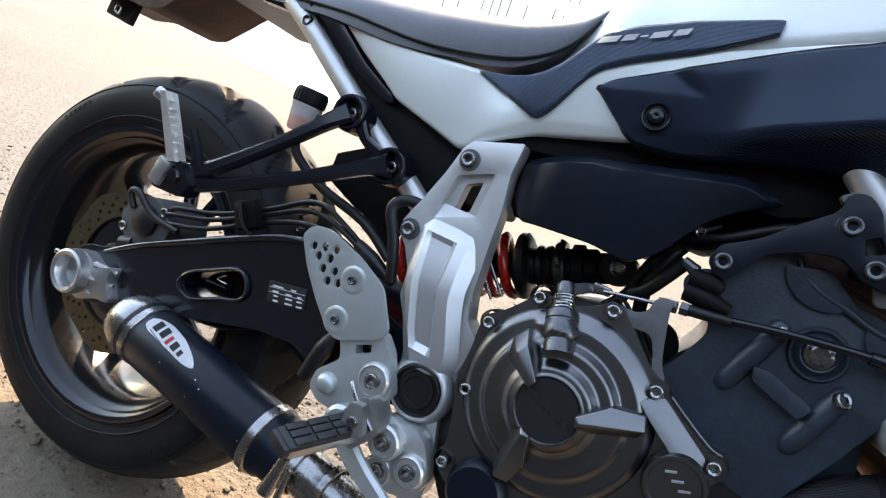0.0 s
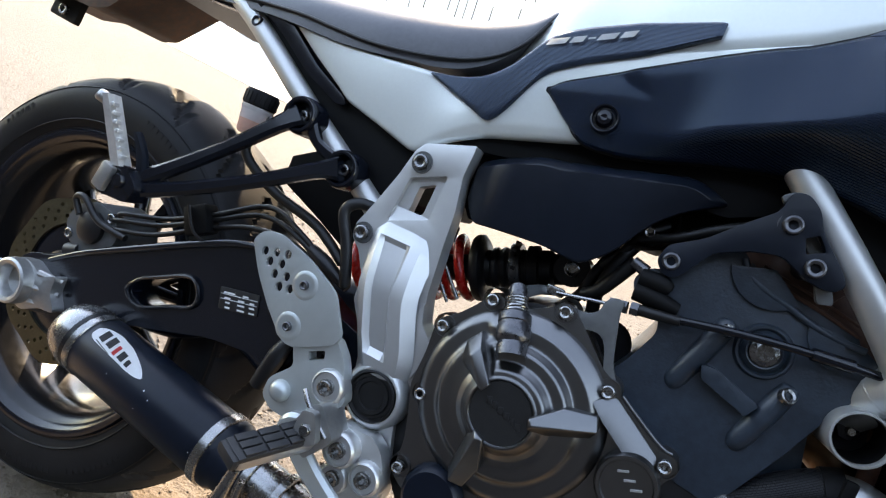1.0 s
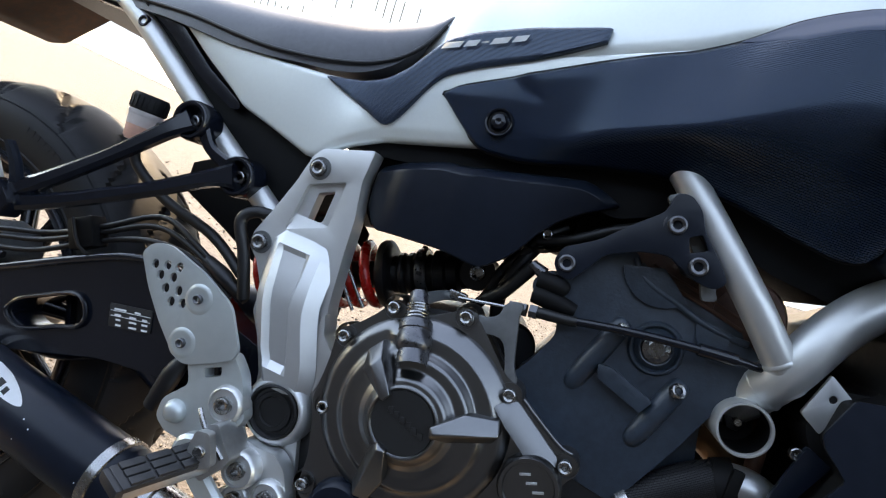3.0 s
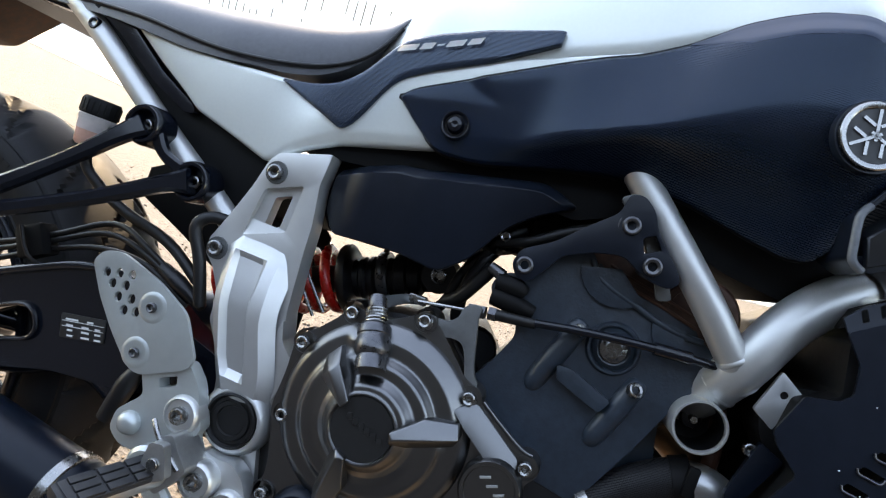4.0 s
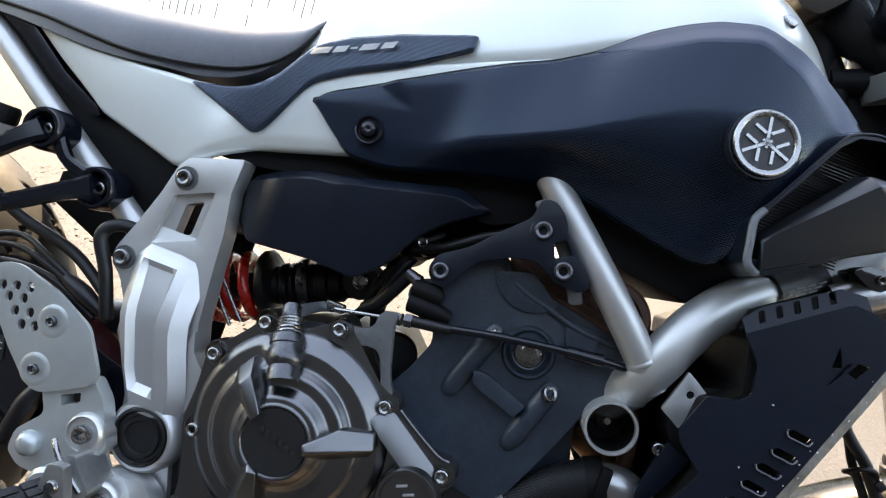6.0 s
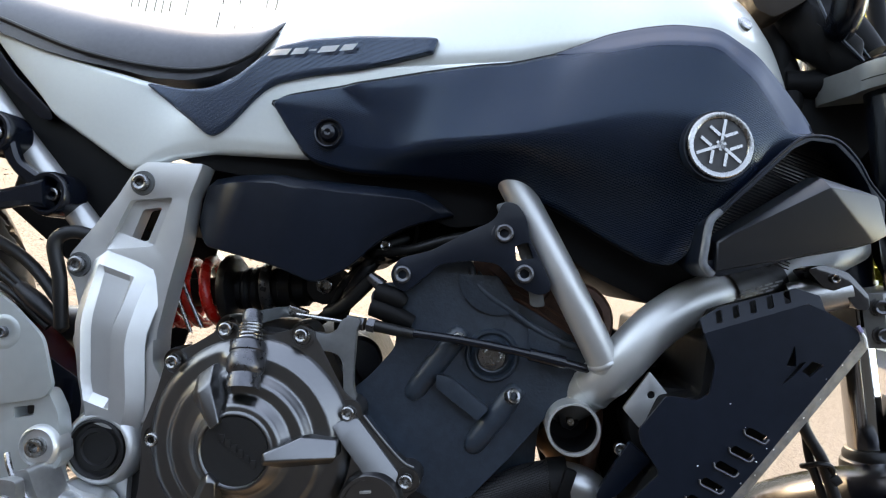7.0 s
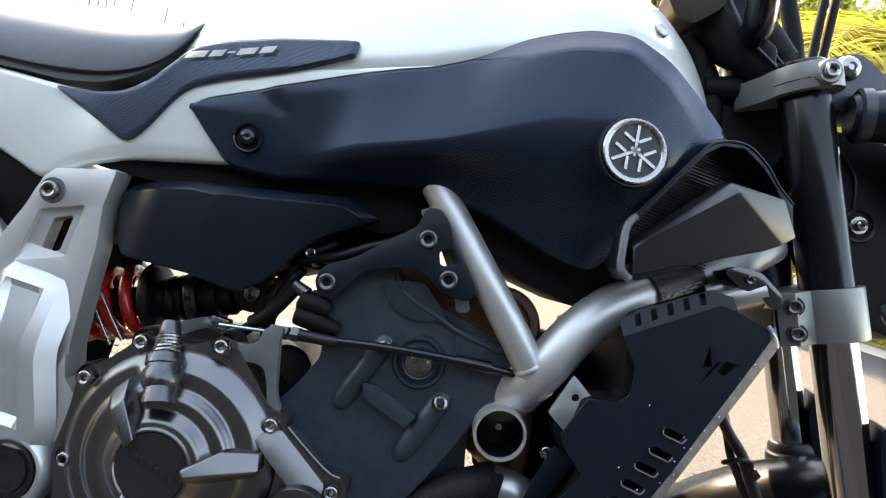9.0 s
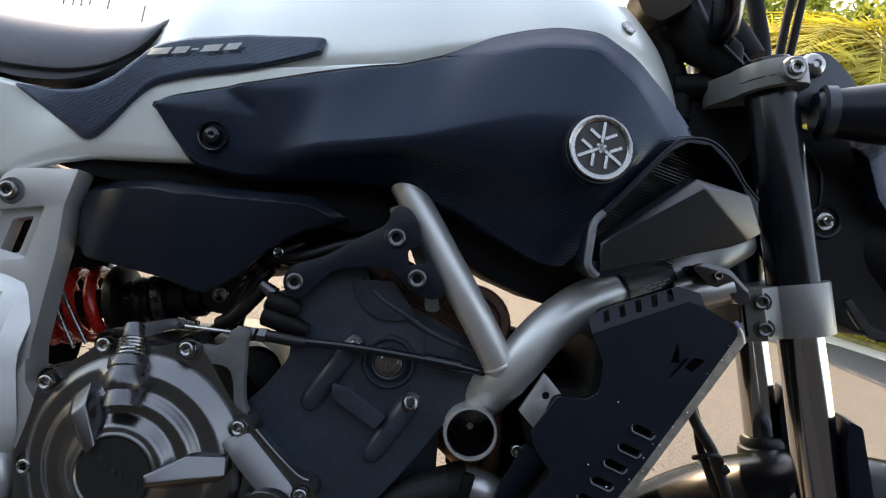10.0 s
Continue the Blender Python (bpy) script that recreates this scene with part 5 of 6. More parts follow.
def build_rearset():
    heel = [(336, 510), (342, 521), (350, 526), (366, 529), (413, 517), (452, 499), (476, 462), (474, 452), (468, 447), (428, 426), (416, 426), (406, 432), (382, 453), (356, 481)]
    spots = [(355, 505), (369, 509), (383, 512), (365, 497), (380, 500), (376, 487), (391, 490), (387, 477), (400, 480)]
    holes = [ring_points(x, z, 4.3, 12, 1.2)[::-1] for x, z in spots]
    plate = part("heel_guard", prism(rounded(heel, 8), -172, -168, 1.5, holes, 2, lambda x, z: 0.0), GREY_PAINT, bike, "light grey heel guard plate with nine drilled holes")
    for x, z in ((416, 491), (415, 444)):
        part("dimple", lathe([(5, 0.6), (8, 0.8), (11, 1.5), (13, 1.2), (16, -0.2)], (x, -172, z), seg=28), GREY_PAINT, plate)
        bolt(plate, x, -174.0, z, 5.0, DARK_STEEL)
    neck = [(424, 432), (470, 456), (487, 440), (506, 401), (500, 391), (512, 376), (486, 366), (457, 354), (428, 354), (413, 364), (414, 384), (436, 408)]
    cut = rounded([(446, 430), (464, 439), (466, 430), (450, 421)], 2)
    rs = part("rider_footrest_plate", prism(rounded(neck, 6), -168, -152, 3, [cut[::-1]], 2), GREY_PAINT, bike, "light grey cast footrest plate")
    part("dome", lathe([(0, 9), (6, 8), (10, 5), (12, 0), (12, -6)], (433, -170, 378), seg=24), GREY_PAINT, rs)
    part("spring_rod", tube([(456, -150, 452), (460, -150, 430)], 6, 12, 2), CASE_DARK, rs)
    low = [(495, 368), (511, 382), (527, 379), (543, 382), (559, 372), (571, 350), (574, 331), (562, 312), (541, 308), (520, 300), (502, 308), (500, 322), (512, 336), (503, 342)]
    lower = part("lower_plate", prism(rounded(low, 7), -160, -140, 3), SILVER, rs)
    for x, y, z, w in ((483, -172, 408, 16), (521, -174, 358, 16), (555, -166, 342, 15), (523, -162, 324, 14)):
        part("boss", lathe([(w - 1, -1), (w, 3), (w + 2, 1), (w + 3, -3), (w + 3, -16)], (x, y, z), seg=28), SILVER, rs)
        part("bolt_seat", lathe([(7, 0.3), (w - 1, 0.3)], (x, y, z), seg=28), SILVER, rs)
        bolt(rs, x, y - 5, z, 8.5, washer=11.5)
    # clevis and folding peg
    part("clevis", prism(rounded([(474, 372), (486, 394), (496, 400), (506, 388), (520, 374), (514, 362), (498, 342), (480, 352)], 4), -196, -160, 3), ALLOY, rs)
    part("clevis_ear", prism(rounded([(486, 393), (500, 396), (512, 368), (494, 357), (484, 372)], 4), -212, -202, 2), ALLOY, rs)
    part("clevis_pin", lathe([(0, 4), (5, 4), (6, 2), (6, -4)], (497, -212, 377), seg=16), STEEL, rs)
    part("torsion_spring", tube([(470, -190, 402), (486, -198, 392), (512, -196, 372)], 2.5, 8, 3), STEEL, rs)
    root, tip = Vector((494, -186, 366)), Vector((466, -272, 351))
    d = (tip - root).normalized()
    side = d.cross(Vector((0.25, 0, 1))).normalized()
    up = side.cross(d).normalized()
    if up.z < 0:
        up, side = -up, -side
    turn = Matrix((side, d, up)).transposed().to_4x4()
    mid = (root + tip) / 2
    peg = part("rider_peg", box(mid - up * 4, (27, 88, 14), turn, 5), ALLOY, rs, "cast aluminium rider footpeg")
    rub = part("peg_rubber", box(mid + up * 4 + d * 5, (28, 82, 7), turn, 3), PEG_RUBBER, peg, "worn black ribbed peg rubber")
    part("rubber_nose", box(tip + d * 1 + up * 0, (28, 9, 13), turn, 4), PEG_RUBBER, rub)
    for across in (-9, 0, 9):
        for k in range(3):
            part("rubber_rib", box(mid + up * 8 + side * across + d * (-20 + k * 24), (7.4, 21.5, 4.0), turn, 1.2), PEG_RUBBER, rub)
    part("feeler_bolt", tube([(474, -268, 340), (470, -268, 318), (466, -266, 300)], [5, 6, 8], 12, 3), STEEL, peg)
    pedal = part("brake_pedal", beam([(470, -178, 350), (500, -184, 332), (540, -190, 316), (600, -196, 296), (680, -205, 280)], [26, 24, 20, 18, 16], 12, 4), GREY_PAINT, bike, "light grey cast brake pedal arm")
    part("pedal_hub", lathe([(0, 6), (16, 6), (20, 2), (20, -12)], (470, -178, 352), seg=26), GREY_PAINT, pedal)
    part("master_cylinder", tube([(392, -148, 360), (402, -148, 400), (408, -146, 420)], [9, 11, 7], 14, 4), CASE_DARK, bike, "small dark brake master cylinder")
    part("heel_hose", tube([(440, -134, 500), (424, -138, 545), (409, -140, 575), (420, -134, 590), (446, -120, 590)], 6.5, 14, 6), SOFT_RUBBER, bike)
    part("brake_light_switch", tube([(380, -126, 520), (405, -128, 512), (440, -128, 498)], [7, 9, 5], 12, 4), CASE_DARK, bike)


def build_shock():
    a, d = Vector((438, -20, 528)), Vector((0.925, 0.02, 0.38)).normalized()
    body = part("shock_absorber", lathe([(0, 100), (24, 100), (26, 104), (26, 116), (22, 118), (22, 126), (25, 129), (25, 133), (22, 136), (25, 140), (25, 144), (22, 147), (22, 168), (27, 170), (27, 182), (22, 184), (22, 196), (18, 200), (18, 214), (0, 214)], a, d, 30), CASE_DARK, bike, "black rear shock absorber body")
    ring = part("preload_ring", lathe([(23, 150), (29, 150), (30, 152), (30, 160), (29, 162), (23, 162)], a, d, 36), DARK_STEEL, body, "notched grey preload ring")
    for k in range(8):
        q = 2 * math.pi * k / 8
        u0 = d.cross(Vector((0, 1, 0))).normalized()
        part("notch", box(a + d * 156 + (u0 * math.cos(q) + d.cross(u0) * math.sin(q)) * 30, (6, 5, 5), None, 1), CASE_DARK, ring)
    part("spring_seat", lathe([(14, 106), (38, 106), (40, 109), (40, 116), (34, 120), (14, 120)], a, d, 36), CASE_DARK, body)
    part("damper_rod", lathe([(16, 0), (16, 104)], a, d, 20), CASE_DARK, body)
    part("eye", lathe([(0, -22), (9, -22), (9, 22), (20, 22), (20, -22), (9, -22)], a + d * 222, (0, -1, 0), 26), CASE_DARK, body)
    bolt(body, *(a + d * 222 + Vector((0, -24, 0))), 9)
    u = d.cross(Vector((0, 1, 0))).normalized()
    w = d.cross(u)
    coil = [a + d * (22 * k / 16) + (u * math.cos(2 * math.pi * k / 16) + w * math.sin(2 * math.pi * k / 16)) * 35 for k in range(-32, 16 * 5 - 4)]
    part("coil_spring", tube(coil, 6.2, 12, 1, curve=False), RED, body, "glossy red coil spring")
    for k in range(2):
        part("link_rod", tube([(503 - k * 2, -75, 577 - k * 14), (524 - k * 4, -75, 554 - k * 13), (545 - k * 10, -74, 532 - k * 8)], 2.0, 10, 3), STEEL, body)


def build_engine_details(eng):
    c = (655, 472)
    flange = [(591, 552), (596, 566), (611, 564), (635, 564), (655, 576), (667, 587), (681, 579), (722, 541), (739, 538), (744, 525), (789, 501), (805, 501), (812, 488), (802, 476), (800, 440), (780, 410), (720, 372), (650, 345), (592, 345), (574, 356), (573, 392), (564, 425), (556, 445), (558, 482), (556, 518), (574, 532)]
    cover = part("engine_side_cover", prism(rounded(flange, 8), -150, -120, 7, segments=3), CLUTCH_DARK, eng, "dark bronze-grey engine side cover")
    # terraces that fall outwards between two of the claws, and one plain bowl round the rest
    steps = [(0, 34.5), (29.5, 34.5), (30.5, 36.5), (32, 36.5), (33, 35.2), (37.5, 34.6), (39.5, 33.4), (45, 26.2), (46.5, 25.4), (55.5, 24.8), (57.5, 23.6), (62.5, 16.6), (64, 15.8), (76.5, 15.2), (78.5, 14.2), (88, 7), (92.5, 3), (93, -4)]
    bowl = [(0, 34.5), (29.5, 34.5), (30.5, 36.5), (32, 36.5), (34, 34), (40, 26), (46, 21.5), (54, 19), (64, 17.6), (66.5, 16.4), (70, 12.2), (73, 11), (84, 9.6), (88, 7), (92.5, 3), (93, -4)]
    radii = sorted({r for r, _ in steps + bowl} | {r * 1.0 for r in range(2, 92, 2)})
    bm, rings, count = bmesh.new(), [], 144
    for r in radii:
        hi = float(np.interp(r, [p[0] for p in steps], [p[1] for p in steps]))
        lo = float(np.interp(r, [p[0] for p in bowl], [p[1] for p in bowl]))
        ring = []
        for k in range(count):
            q = 2 * math.pi * k / count
            deg = math.degrees(q)
            mix = max(0.0, min(1.0, (deg - 18) / 6, (128 - deg) / 6))
            mix = mix * mix * (3 - 2 * mix)
            h = lo + (hi - lo) * mix
            ring.append(bm.verts.new(((c[0] + r * math.cos(q)) * MM, (-148 - h) * MM, (c[1] + r * math.sin(q)) * MM)))
        rings.append(ring)
    for p, q in zip(rings, rings[1:]):
        for k in range(count):
            bm.faces.new((p[k - 1], p[k], q[k], q[k - 1]))
    bmesh.ops.remove_doubles(bm, verts=bm.verts[:], dist=1e-6)
    bmesh.ops.smooth_vert(bm, verts=bm.verts[:], factor=0.4, use_axis_x=False, use_axis_y=True, use_axis_z=False)
    dome = part("clutch_cover", bm, CLUTCH_DARK, cover, "stepped round clutch cover with three raised claws", sharp=60)
    part("hub_disc", lathe([(0, 35.4), (28.6, 35.4), (29.2, 34.6)], (c[0], -148, c[1]), seg=64), HUB_BLACK, dome, "matt black centre of the clutch cover")

    def claw(pts, faces, spin=0.0):
        bm = bmesh.new()
        turn = Matrix.Rotation(radians(spin), 2)
        tops, feet = {}, {}
        for k, (x, y, z) in pts.items():
            p = turn @ Vector((x - c[0], z - c[1])) + Vector(c)
            tops[k] = bm.verts.new((p.x * MM, y * MM, p.y * MM))
            feet[k] = bm.verts.new((p.x * MM, -0.150, p.y * MM))
        for f in faces:
            bm.faces.new([tops[k] for k in f])
        for e in [e for e in bm.edges if len(e.link_faces) == 1]:
            a, b = e.verts
            back = {v: k for k, v in tops.items()}
            bm.faces.new((a, b, feet[back[b]], feet[back[a]]))
        bmesh.ops.delete(bm, geom=[v for v in bm.verts if not v.link_faces], context="VERTS")
        bmesh.ops.recalc_face_normals(bm, faces=bm.faces[:])
        bmesh.ops.bevel(bm, geom=[e for e in bm.edges if len(e.link_faces) == 2 and e.calc_face_angle(0) > 0.12], offset=1.7 * MM, segments=3, profile=0.6, affect="EDGES", clamp_overlap=True)
        part("claw", bm, CLUTCH_DARK, dome, sharp=30)

    claw({"a": (599, -170, 497), "b": (597, -168, 516), "c": (607, -168, 530), "d": (615, -182, 518), "e": (637, -191, 492), "f": (632, -191, 484), "g": (609, -186, 508)}, ("bcdg", "abg", "agf", "gdef"))
    side_claw = {"a": (680, -191, 482), "b": (697, -184, 496), "c": (704, -180, 502), "d": (732, -168, 507), "e": (737, -176, 495), "f": (733, -166, 485), "g": (696, -174, 470), "h": (682, -188, 471), "r": (685, -193, 477)}
    for spin in (0, -120):
        claw(side_claw, ("abcder", "refgh", "rha"), spin)
    # worn lettering on the hub becomes plain raised bars
    for k in range(6):
        p = Vector((638 + k * 6.6, 478 - k * 2.1 + 3.2))
        part("raised_mark", prism([p, p + Vector((4.6, 1.6)), p + Vector((6.4, -4.6)), p + Vector((1.8, -6.2))], -184.3, -183.0, 0.4), HUB_BLACK, dome)
    for x, z in ((602, 559), (669, 577), (731, 528), (798, 491), (566, 515), (572, 444), (580, 367)):
        part("bolt_boss", lathe([(11, 0), (11, -3), (12.5, -5), (12.5, -26)], (x, -152, z), seg=24), CLUTCH_DARK, cover)
        bolt(cover, x, -157, z, 6.3)
    # brace that runs down to the water pump cap
    part("brace", prism(rounded([(722, 514), (728, 520), (740, 526), (790, 494), (792, 470), (772, 480), (738, 502)], 3), -164, -134, 2.5, shape=lambda x, z: 0.46 * ((x - 735) * 0.5 + (z - 500) * 0.86)), CLUTCH_DARK, cover)
    part("edge_rib", tube([(744, -150, 529), (766, -150.5, 516), (789, -150.5, 504), (800, -149, 502)], 2.0, 10, 4), CLUTCH_DARK, cover)
    cap = part("pump_cap", lathe([(0, 12), (22, 12), (23, 15), (26, 15), (28, 12), (28, -20)], (776, -152, 463), seg=40), CLUTCH_DARK, cover, "round pump cap with worn raised bars")
    for k in range(3):
        p = Vector((764 + k * 8, 472 - k * 5))
        part("raised_mark", prism([p, p + Vector((9, 4)), p + Vector((9.8, 2)), p + Vector((0.8, -2))], -165.2, -163.5, 0.3), SILVER, cap)
    low = part("oil_filter_cap", lathe([(0, 14), (26, 14), (30, 10), (32, 0), (32, -16)], (622, -150, 358), seg=40), SATIN_BLACK, cover)
    # clutch release tower, spring and lever
    a, b = Vector((640, -176, 528)), Vector((612, -142, 596))
    d = (b - a).normalized()
    tower = part("release_tower", lathe([(14, -8), (14, 2), (13, 5), (15.4, 8), (16, 10), (16, 20), (14.6, 22), (14.6, 24), (15.6, 25), (15.6, 32), (14, 34.5), (10, 36), (0, 36)], a, d, 40), DARK_STEEL, cover, "clutch release tower with a return spring")
    u = d.cross(Vector((0, 1, 0))).normalized()
    w = d.cross(u)
    coil = [a + d * (36 + 3.0 * k / 14) + (u * math.cos(2 * math.pi * k / 14) + w * math.sin(2 * math.pi * k / 14)) * 9.5 for k in range(0, 14 * 5)]
    part("return_spring", tube(coil, 1.7, 8, 1, curve=False), STEEL, tower)
    part("tower_cap", lathe([(8, 47), (9, 49), (9, 60), (8, 63), (0, 63)], a, d, 12), DARK_STEEL, tower)
    part("release_lever", beam([tuple(a + d * 60 + Vector((6, 8, 0))), (634, -116, 584), (648, -110, 588)], [12, 10, 9], 7, 2), BRACKET_GREY, tower)
    part("lever_clevis", box((646, -110, 588), (18, 12, 9), None, 2), STEEL, tower)
    part("cable_wire", tube([(650, -124, 588), (680, -134, 595), (704, -138, 600)], 1.8, 8, 4), STEEL, tower)
    # bracket and clutch cable
    arm = smooth([(659, 577), (663, 584), (672, 584), (686, 584), (695, 591), (697, 601), (704, 607), (713, 606), (713, 596), (718, 576), (725, 552), (734, 538), (740, 528), (735, 519), (726, 519), (722, 533), (716, 552), (708, 568), (697, 571), (682, 567), (670, 568), (662, 570)], True, 3)
    brk = part("cable_bracket", prism(arm, -149, -141, 2.5), CABLE_ALLOY, cover, "grey cast cable bracket")
    part("cable_nut", tube([(700, -137, 600), (716, -139, 603)], 6.5, 6, 1), DARK_STEEL, brk)
    part("lock_nut", tube([(719, -139, 604), (726, -140, 605)], 6.8, 6, 1), DARK_STEEL, brk)
    bolt(brk, 669, -152, 576, 7.5)
    bolt(brk, 731, -152, 526, 7.5)
    part("cable_sleeve", tube([(724, -140, 605), (752, -143, 609), (762, -145, 611)], [5.4, 5.0, 4.4], 14, 2), SOFT_RUBBER, brk)
    part("clutch_cable", tube([(755, -144, 610), (800, -150, 620), (850, -152, 628), (890, -150, 632), (930, -135, 636), (990, -80, 650)], 3.8, 12, 7), GLOSS_BLACK, bike, "thin black clutch cable")
    part("ferrule", tube([(862, -152, 629.5), (893, -149, 632.5)], 5.6, 12, 2), GLOSS_BLACK, bike)


def build_head():
    outline = [(747, 672), (740, 650), (719, 645), (709, 630), (720, 612), (744, 606), (748, 592), (735, 560), (722, 540), (735, 525), (798, 478), (848, 472), (880, 540), (900, 590), (925, 635), (899, 650), (857, 653), (813, 665), (799, 672), (790, 690), (770, 692)]
    blk = part("cylinder_head", prism(rounded(outline, 10), -130, 118, 7, segments=3), CAST_GREY, bike, "dark blue-grey cast cylinder head")
    cam = part("cam_chest", prism(rounded([(785, 705), (812, 706), (868, 694), (912, 668), (930, 640), (915, 622), (800, 650)], 6), -119, 110, 3), RUST_DARK, blk, "rust-brown heat-stained cam chest behind the head")
    part("joint_step", prism(rounded([(796, 684), (806, 677), (823, 672), (856, 666), (893, 657), (902, 645), (857, 648), (813, 658), (796, 668)], 3), -126, -112, 1.5), CAST_GREY, cam)
    part("recess_lip", tube([(789, -131, 684), (798, -132, 672), (813, -133, 664.5), (838, -133, 658), (857, -133, 652), (880, -132, 648), (901, -131, 648)], 3.0, 12, 5), CAST_GREY, blk)
    for rise, r in ((0, 1.8), (8, 1.4)):
        part("joint_ridge", tube([(806, -126, 677 + rise), (823, -126.5, 672 + rise), (856, -126.5, 666 + rise), (893, -126, 657 + rise)], r, 8, 5), RUST_DARK, cam)
    part("round_pad", prism(arc_band((815, 684), 0.5, 35, 196, 322, 24), -135, -122, 2.5), CAST_GREY, blk)
    part("round_pad", prism(arc_band((885, 652), 0.5, 29, 176, 276, 20), -134, -122, 2.5), CAST_GREY, blk)
    part("barrel", prism(rounded([(790, 500), (800, 470), (885, 470), (908, 515), (900, 545), (896, 566), (908, 600), (880, 600), (820, 560)], 5), -104, 100, 3), CAST_GREY, blk)
    ringp = part("core_plug", lathe([(0, 1), (12, 1), (13, 3), (14.5, 3.5), (16, 1), (18.5, -1.5), (20.5, 1.5), (22.5, 1.5), (25, -4)], (833, -133, 615), seg=48), CAST_GREY, blk)
    part("plug_bolt", lathe([(0, 6.5), (7, 6.5), (8, 5.5), (10.4, 5), (12, 4), (12, 0)], (833, -134, 615), seg=18), BOLT_GREY, blk, "bare steel plug bolt")
    for (x0, z0), (x1, z1) in (((800, 626), (776, 556)), ((864, 594), (842, 530))):
        part("bolt_column", tube([(x0, -127, z0), (x0 * 0.9 + x1 * 0.1, -129, z0 * 0.9 + z1 * 0.1), ((x0 + x1) / 2, -129, (z0 + z1) / 2), (x0 * 0.1 + x1 * 0.9, -127, z0 * 0.1 + z1 * 0.9), (x1, -124, z1)], [8, 10, 10.5, 10, 7], 20, 5), CAST_GREY, blk)
    bolt(blk, 862, -141, 589, 7, axis=(0.3, -0.8, 0.5))
    bolt(blk, 800, -140, 620, 6, axis=(0.3, -0.8, 0.5))
    part("pad_rib", prism(rounded([(792, 584), (805, 585), (846, 571), (839, 558), (796, 572)], 3), -142, -124, 5), CAST_GREY, blk)
    part("pad_rib", prism(rounded([(732, 534), (790, 500), (786, 492), (730, 524)], 3), -138, -122, 4), CAST_GREY, blk)
    for z, x1 in ((634, 742), (620, 756)):
        part("sensor_finger", tube([(716, -132, z), (735, -134, z), (x1, -132, z - 2)], [9, 9.5, 7], 14, 4), MATT_BLACK, blk)
    part("hose_union", tube([(704, -128, 645), (718, -130, 640)], [5, 6.5], 10, 2), DARK_STEEL, blk)
    part("corrugated_hose", tube([(706, -124, 644), (694, -118, 622), (684, -112, 606), (672, -104, 596)], 7, 12, 5), SOFT_RUBBER, blk)
    plate = [(726, 670), (722, 655), (730, 644), (742, 643), (750, 655), (763, 677), (788, 689), (811, 694), (829, 684), (842, 680), (854, 680), (861, 688), (853, 699), (840, 712), (830, 722), (822, 738), (810, 748), (798, 746), (796, 728), (778, 712), (752, 686)]
    hole = rounded([(820, 713), (829, 719), (838, 708), (825, 701)], 2)
    lean = lambda x, z: 26 * max(0.0, min(1.0, (822 - x) / 90))
    mt = part("engine_mount_plate", prism(rounded(plate, 6), -166, -157, 2, [hole[::-1]], 2, lean), SATIN_BLACK, bike, "flat dark engine mounting plate with three bolts")
    for x, z in ((734, 657), (808, 720), (835, 693)):
        y = -168 + lean(x, z)
        bolt(mt, x, y, z, 8, DARK_STEEL, washer=11.5)
        part("spacer", lathe([(9, 0), (9, -40)], (x, y + 11, z), seg=16), CASE_DARK, mt)
    tab = [(792, 742), (806, 752), (820, 738), (852, 690), (862, 672), (850, 668), (840, 690), (820, 716)]
    part("frame_tab", prism(rounded(tab, 4), -150, -142, 2), CABLE_ALLOY, mt)
    # hose and clamp under the open boss
    hose = part("coolant_hose", tube([(846, -122, 440), (862, -122, 468), (875, -122, 484), (889, -122, 502), (903, -122, 514), (917, -122, 523), (930, -122, 529)], 20, 24, 7), BRAID, bike, "thick black braided coolant hose")
    a, b = Vector((917, -122, 523)), Vector((932, -122, 530))
    part("hose_clamp", tube([a.lerp(b, 0.1), a.lerp(b, 1.1)], 22, 28, 2), MATT_BLACK, hose)
    part("clamp_screw", box(tuple(a.lerp(b, 0.8) + Vector((0, -21, 6))), (10, 8, 26), None, 2), MATT_BLACK, hose)
    part("coolant_pipe", tube([tuple(a.lerp(b, 0.9)), (944, -123, 531), (958, -123, 527), (974, -121, 512), (1000, -95, 450)], 18, 24, 6), ALLOY, hose)
    part("hose_band", tube([(862, -122, 468), tuple(Vector((862, -122, 468)).lerp(Vector((875, -122, 484)), 0.5))], 21.5, 28, 2), STEEL, hose)
    for k, (x, z) in enumerate(((930, 520), (925, 470))):
        part("exhaust_header", tube([(905, -60 + k * 110, 560), (960, -60 + k * 110, 520), (985, -50 + k * 90, 430), (950, -40 + k * 70, 300), (860, -30 + k * 50, 250)], 20, 20, 6), COPPER, bike, "heat-stained exhaust header pipe")
    part("cam_cover", lathe([(0, 2), (25, 2), (27, 8), (33, 8), (36, 3), (36, -40)], (893, -112, 668), seg=40), RUST_DARK, bike, "round dark cam end cover")
    part("throttle_body", lathe([(30, 40), (34, 30), (34, -50)], (690, -70, 690), (0.2, -1, 0), 26), CASE_DARK, bike)
    for k, p in enumerate(([(680, -60, 650), (672, -80, 620), (664, -70, 590), (640, -60, 560)], [(700, -90, 665), (690, -96, 640), (682, -90, 600), (690, -70, 560)], [(720, -90, 690), (700, -100, 672), (690, -96, 650), (676, -80, 630)])):
        part("loom_cable", tube(p, [6, 7, 5][k], 10, 6), SOFT_RUBBER, bike)
    part("loom_cable", tube([(700, -110, 668), (730, -120, 680), (760, -122, 700), (790, -120, 716)], 5, 10, 5), SOFT_RUBBER, bike)
    bolt(bike, 706, -118, 676, 5)
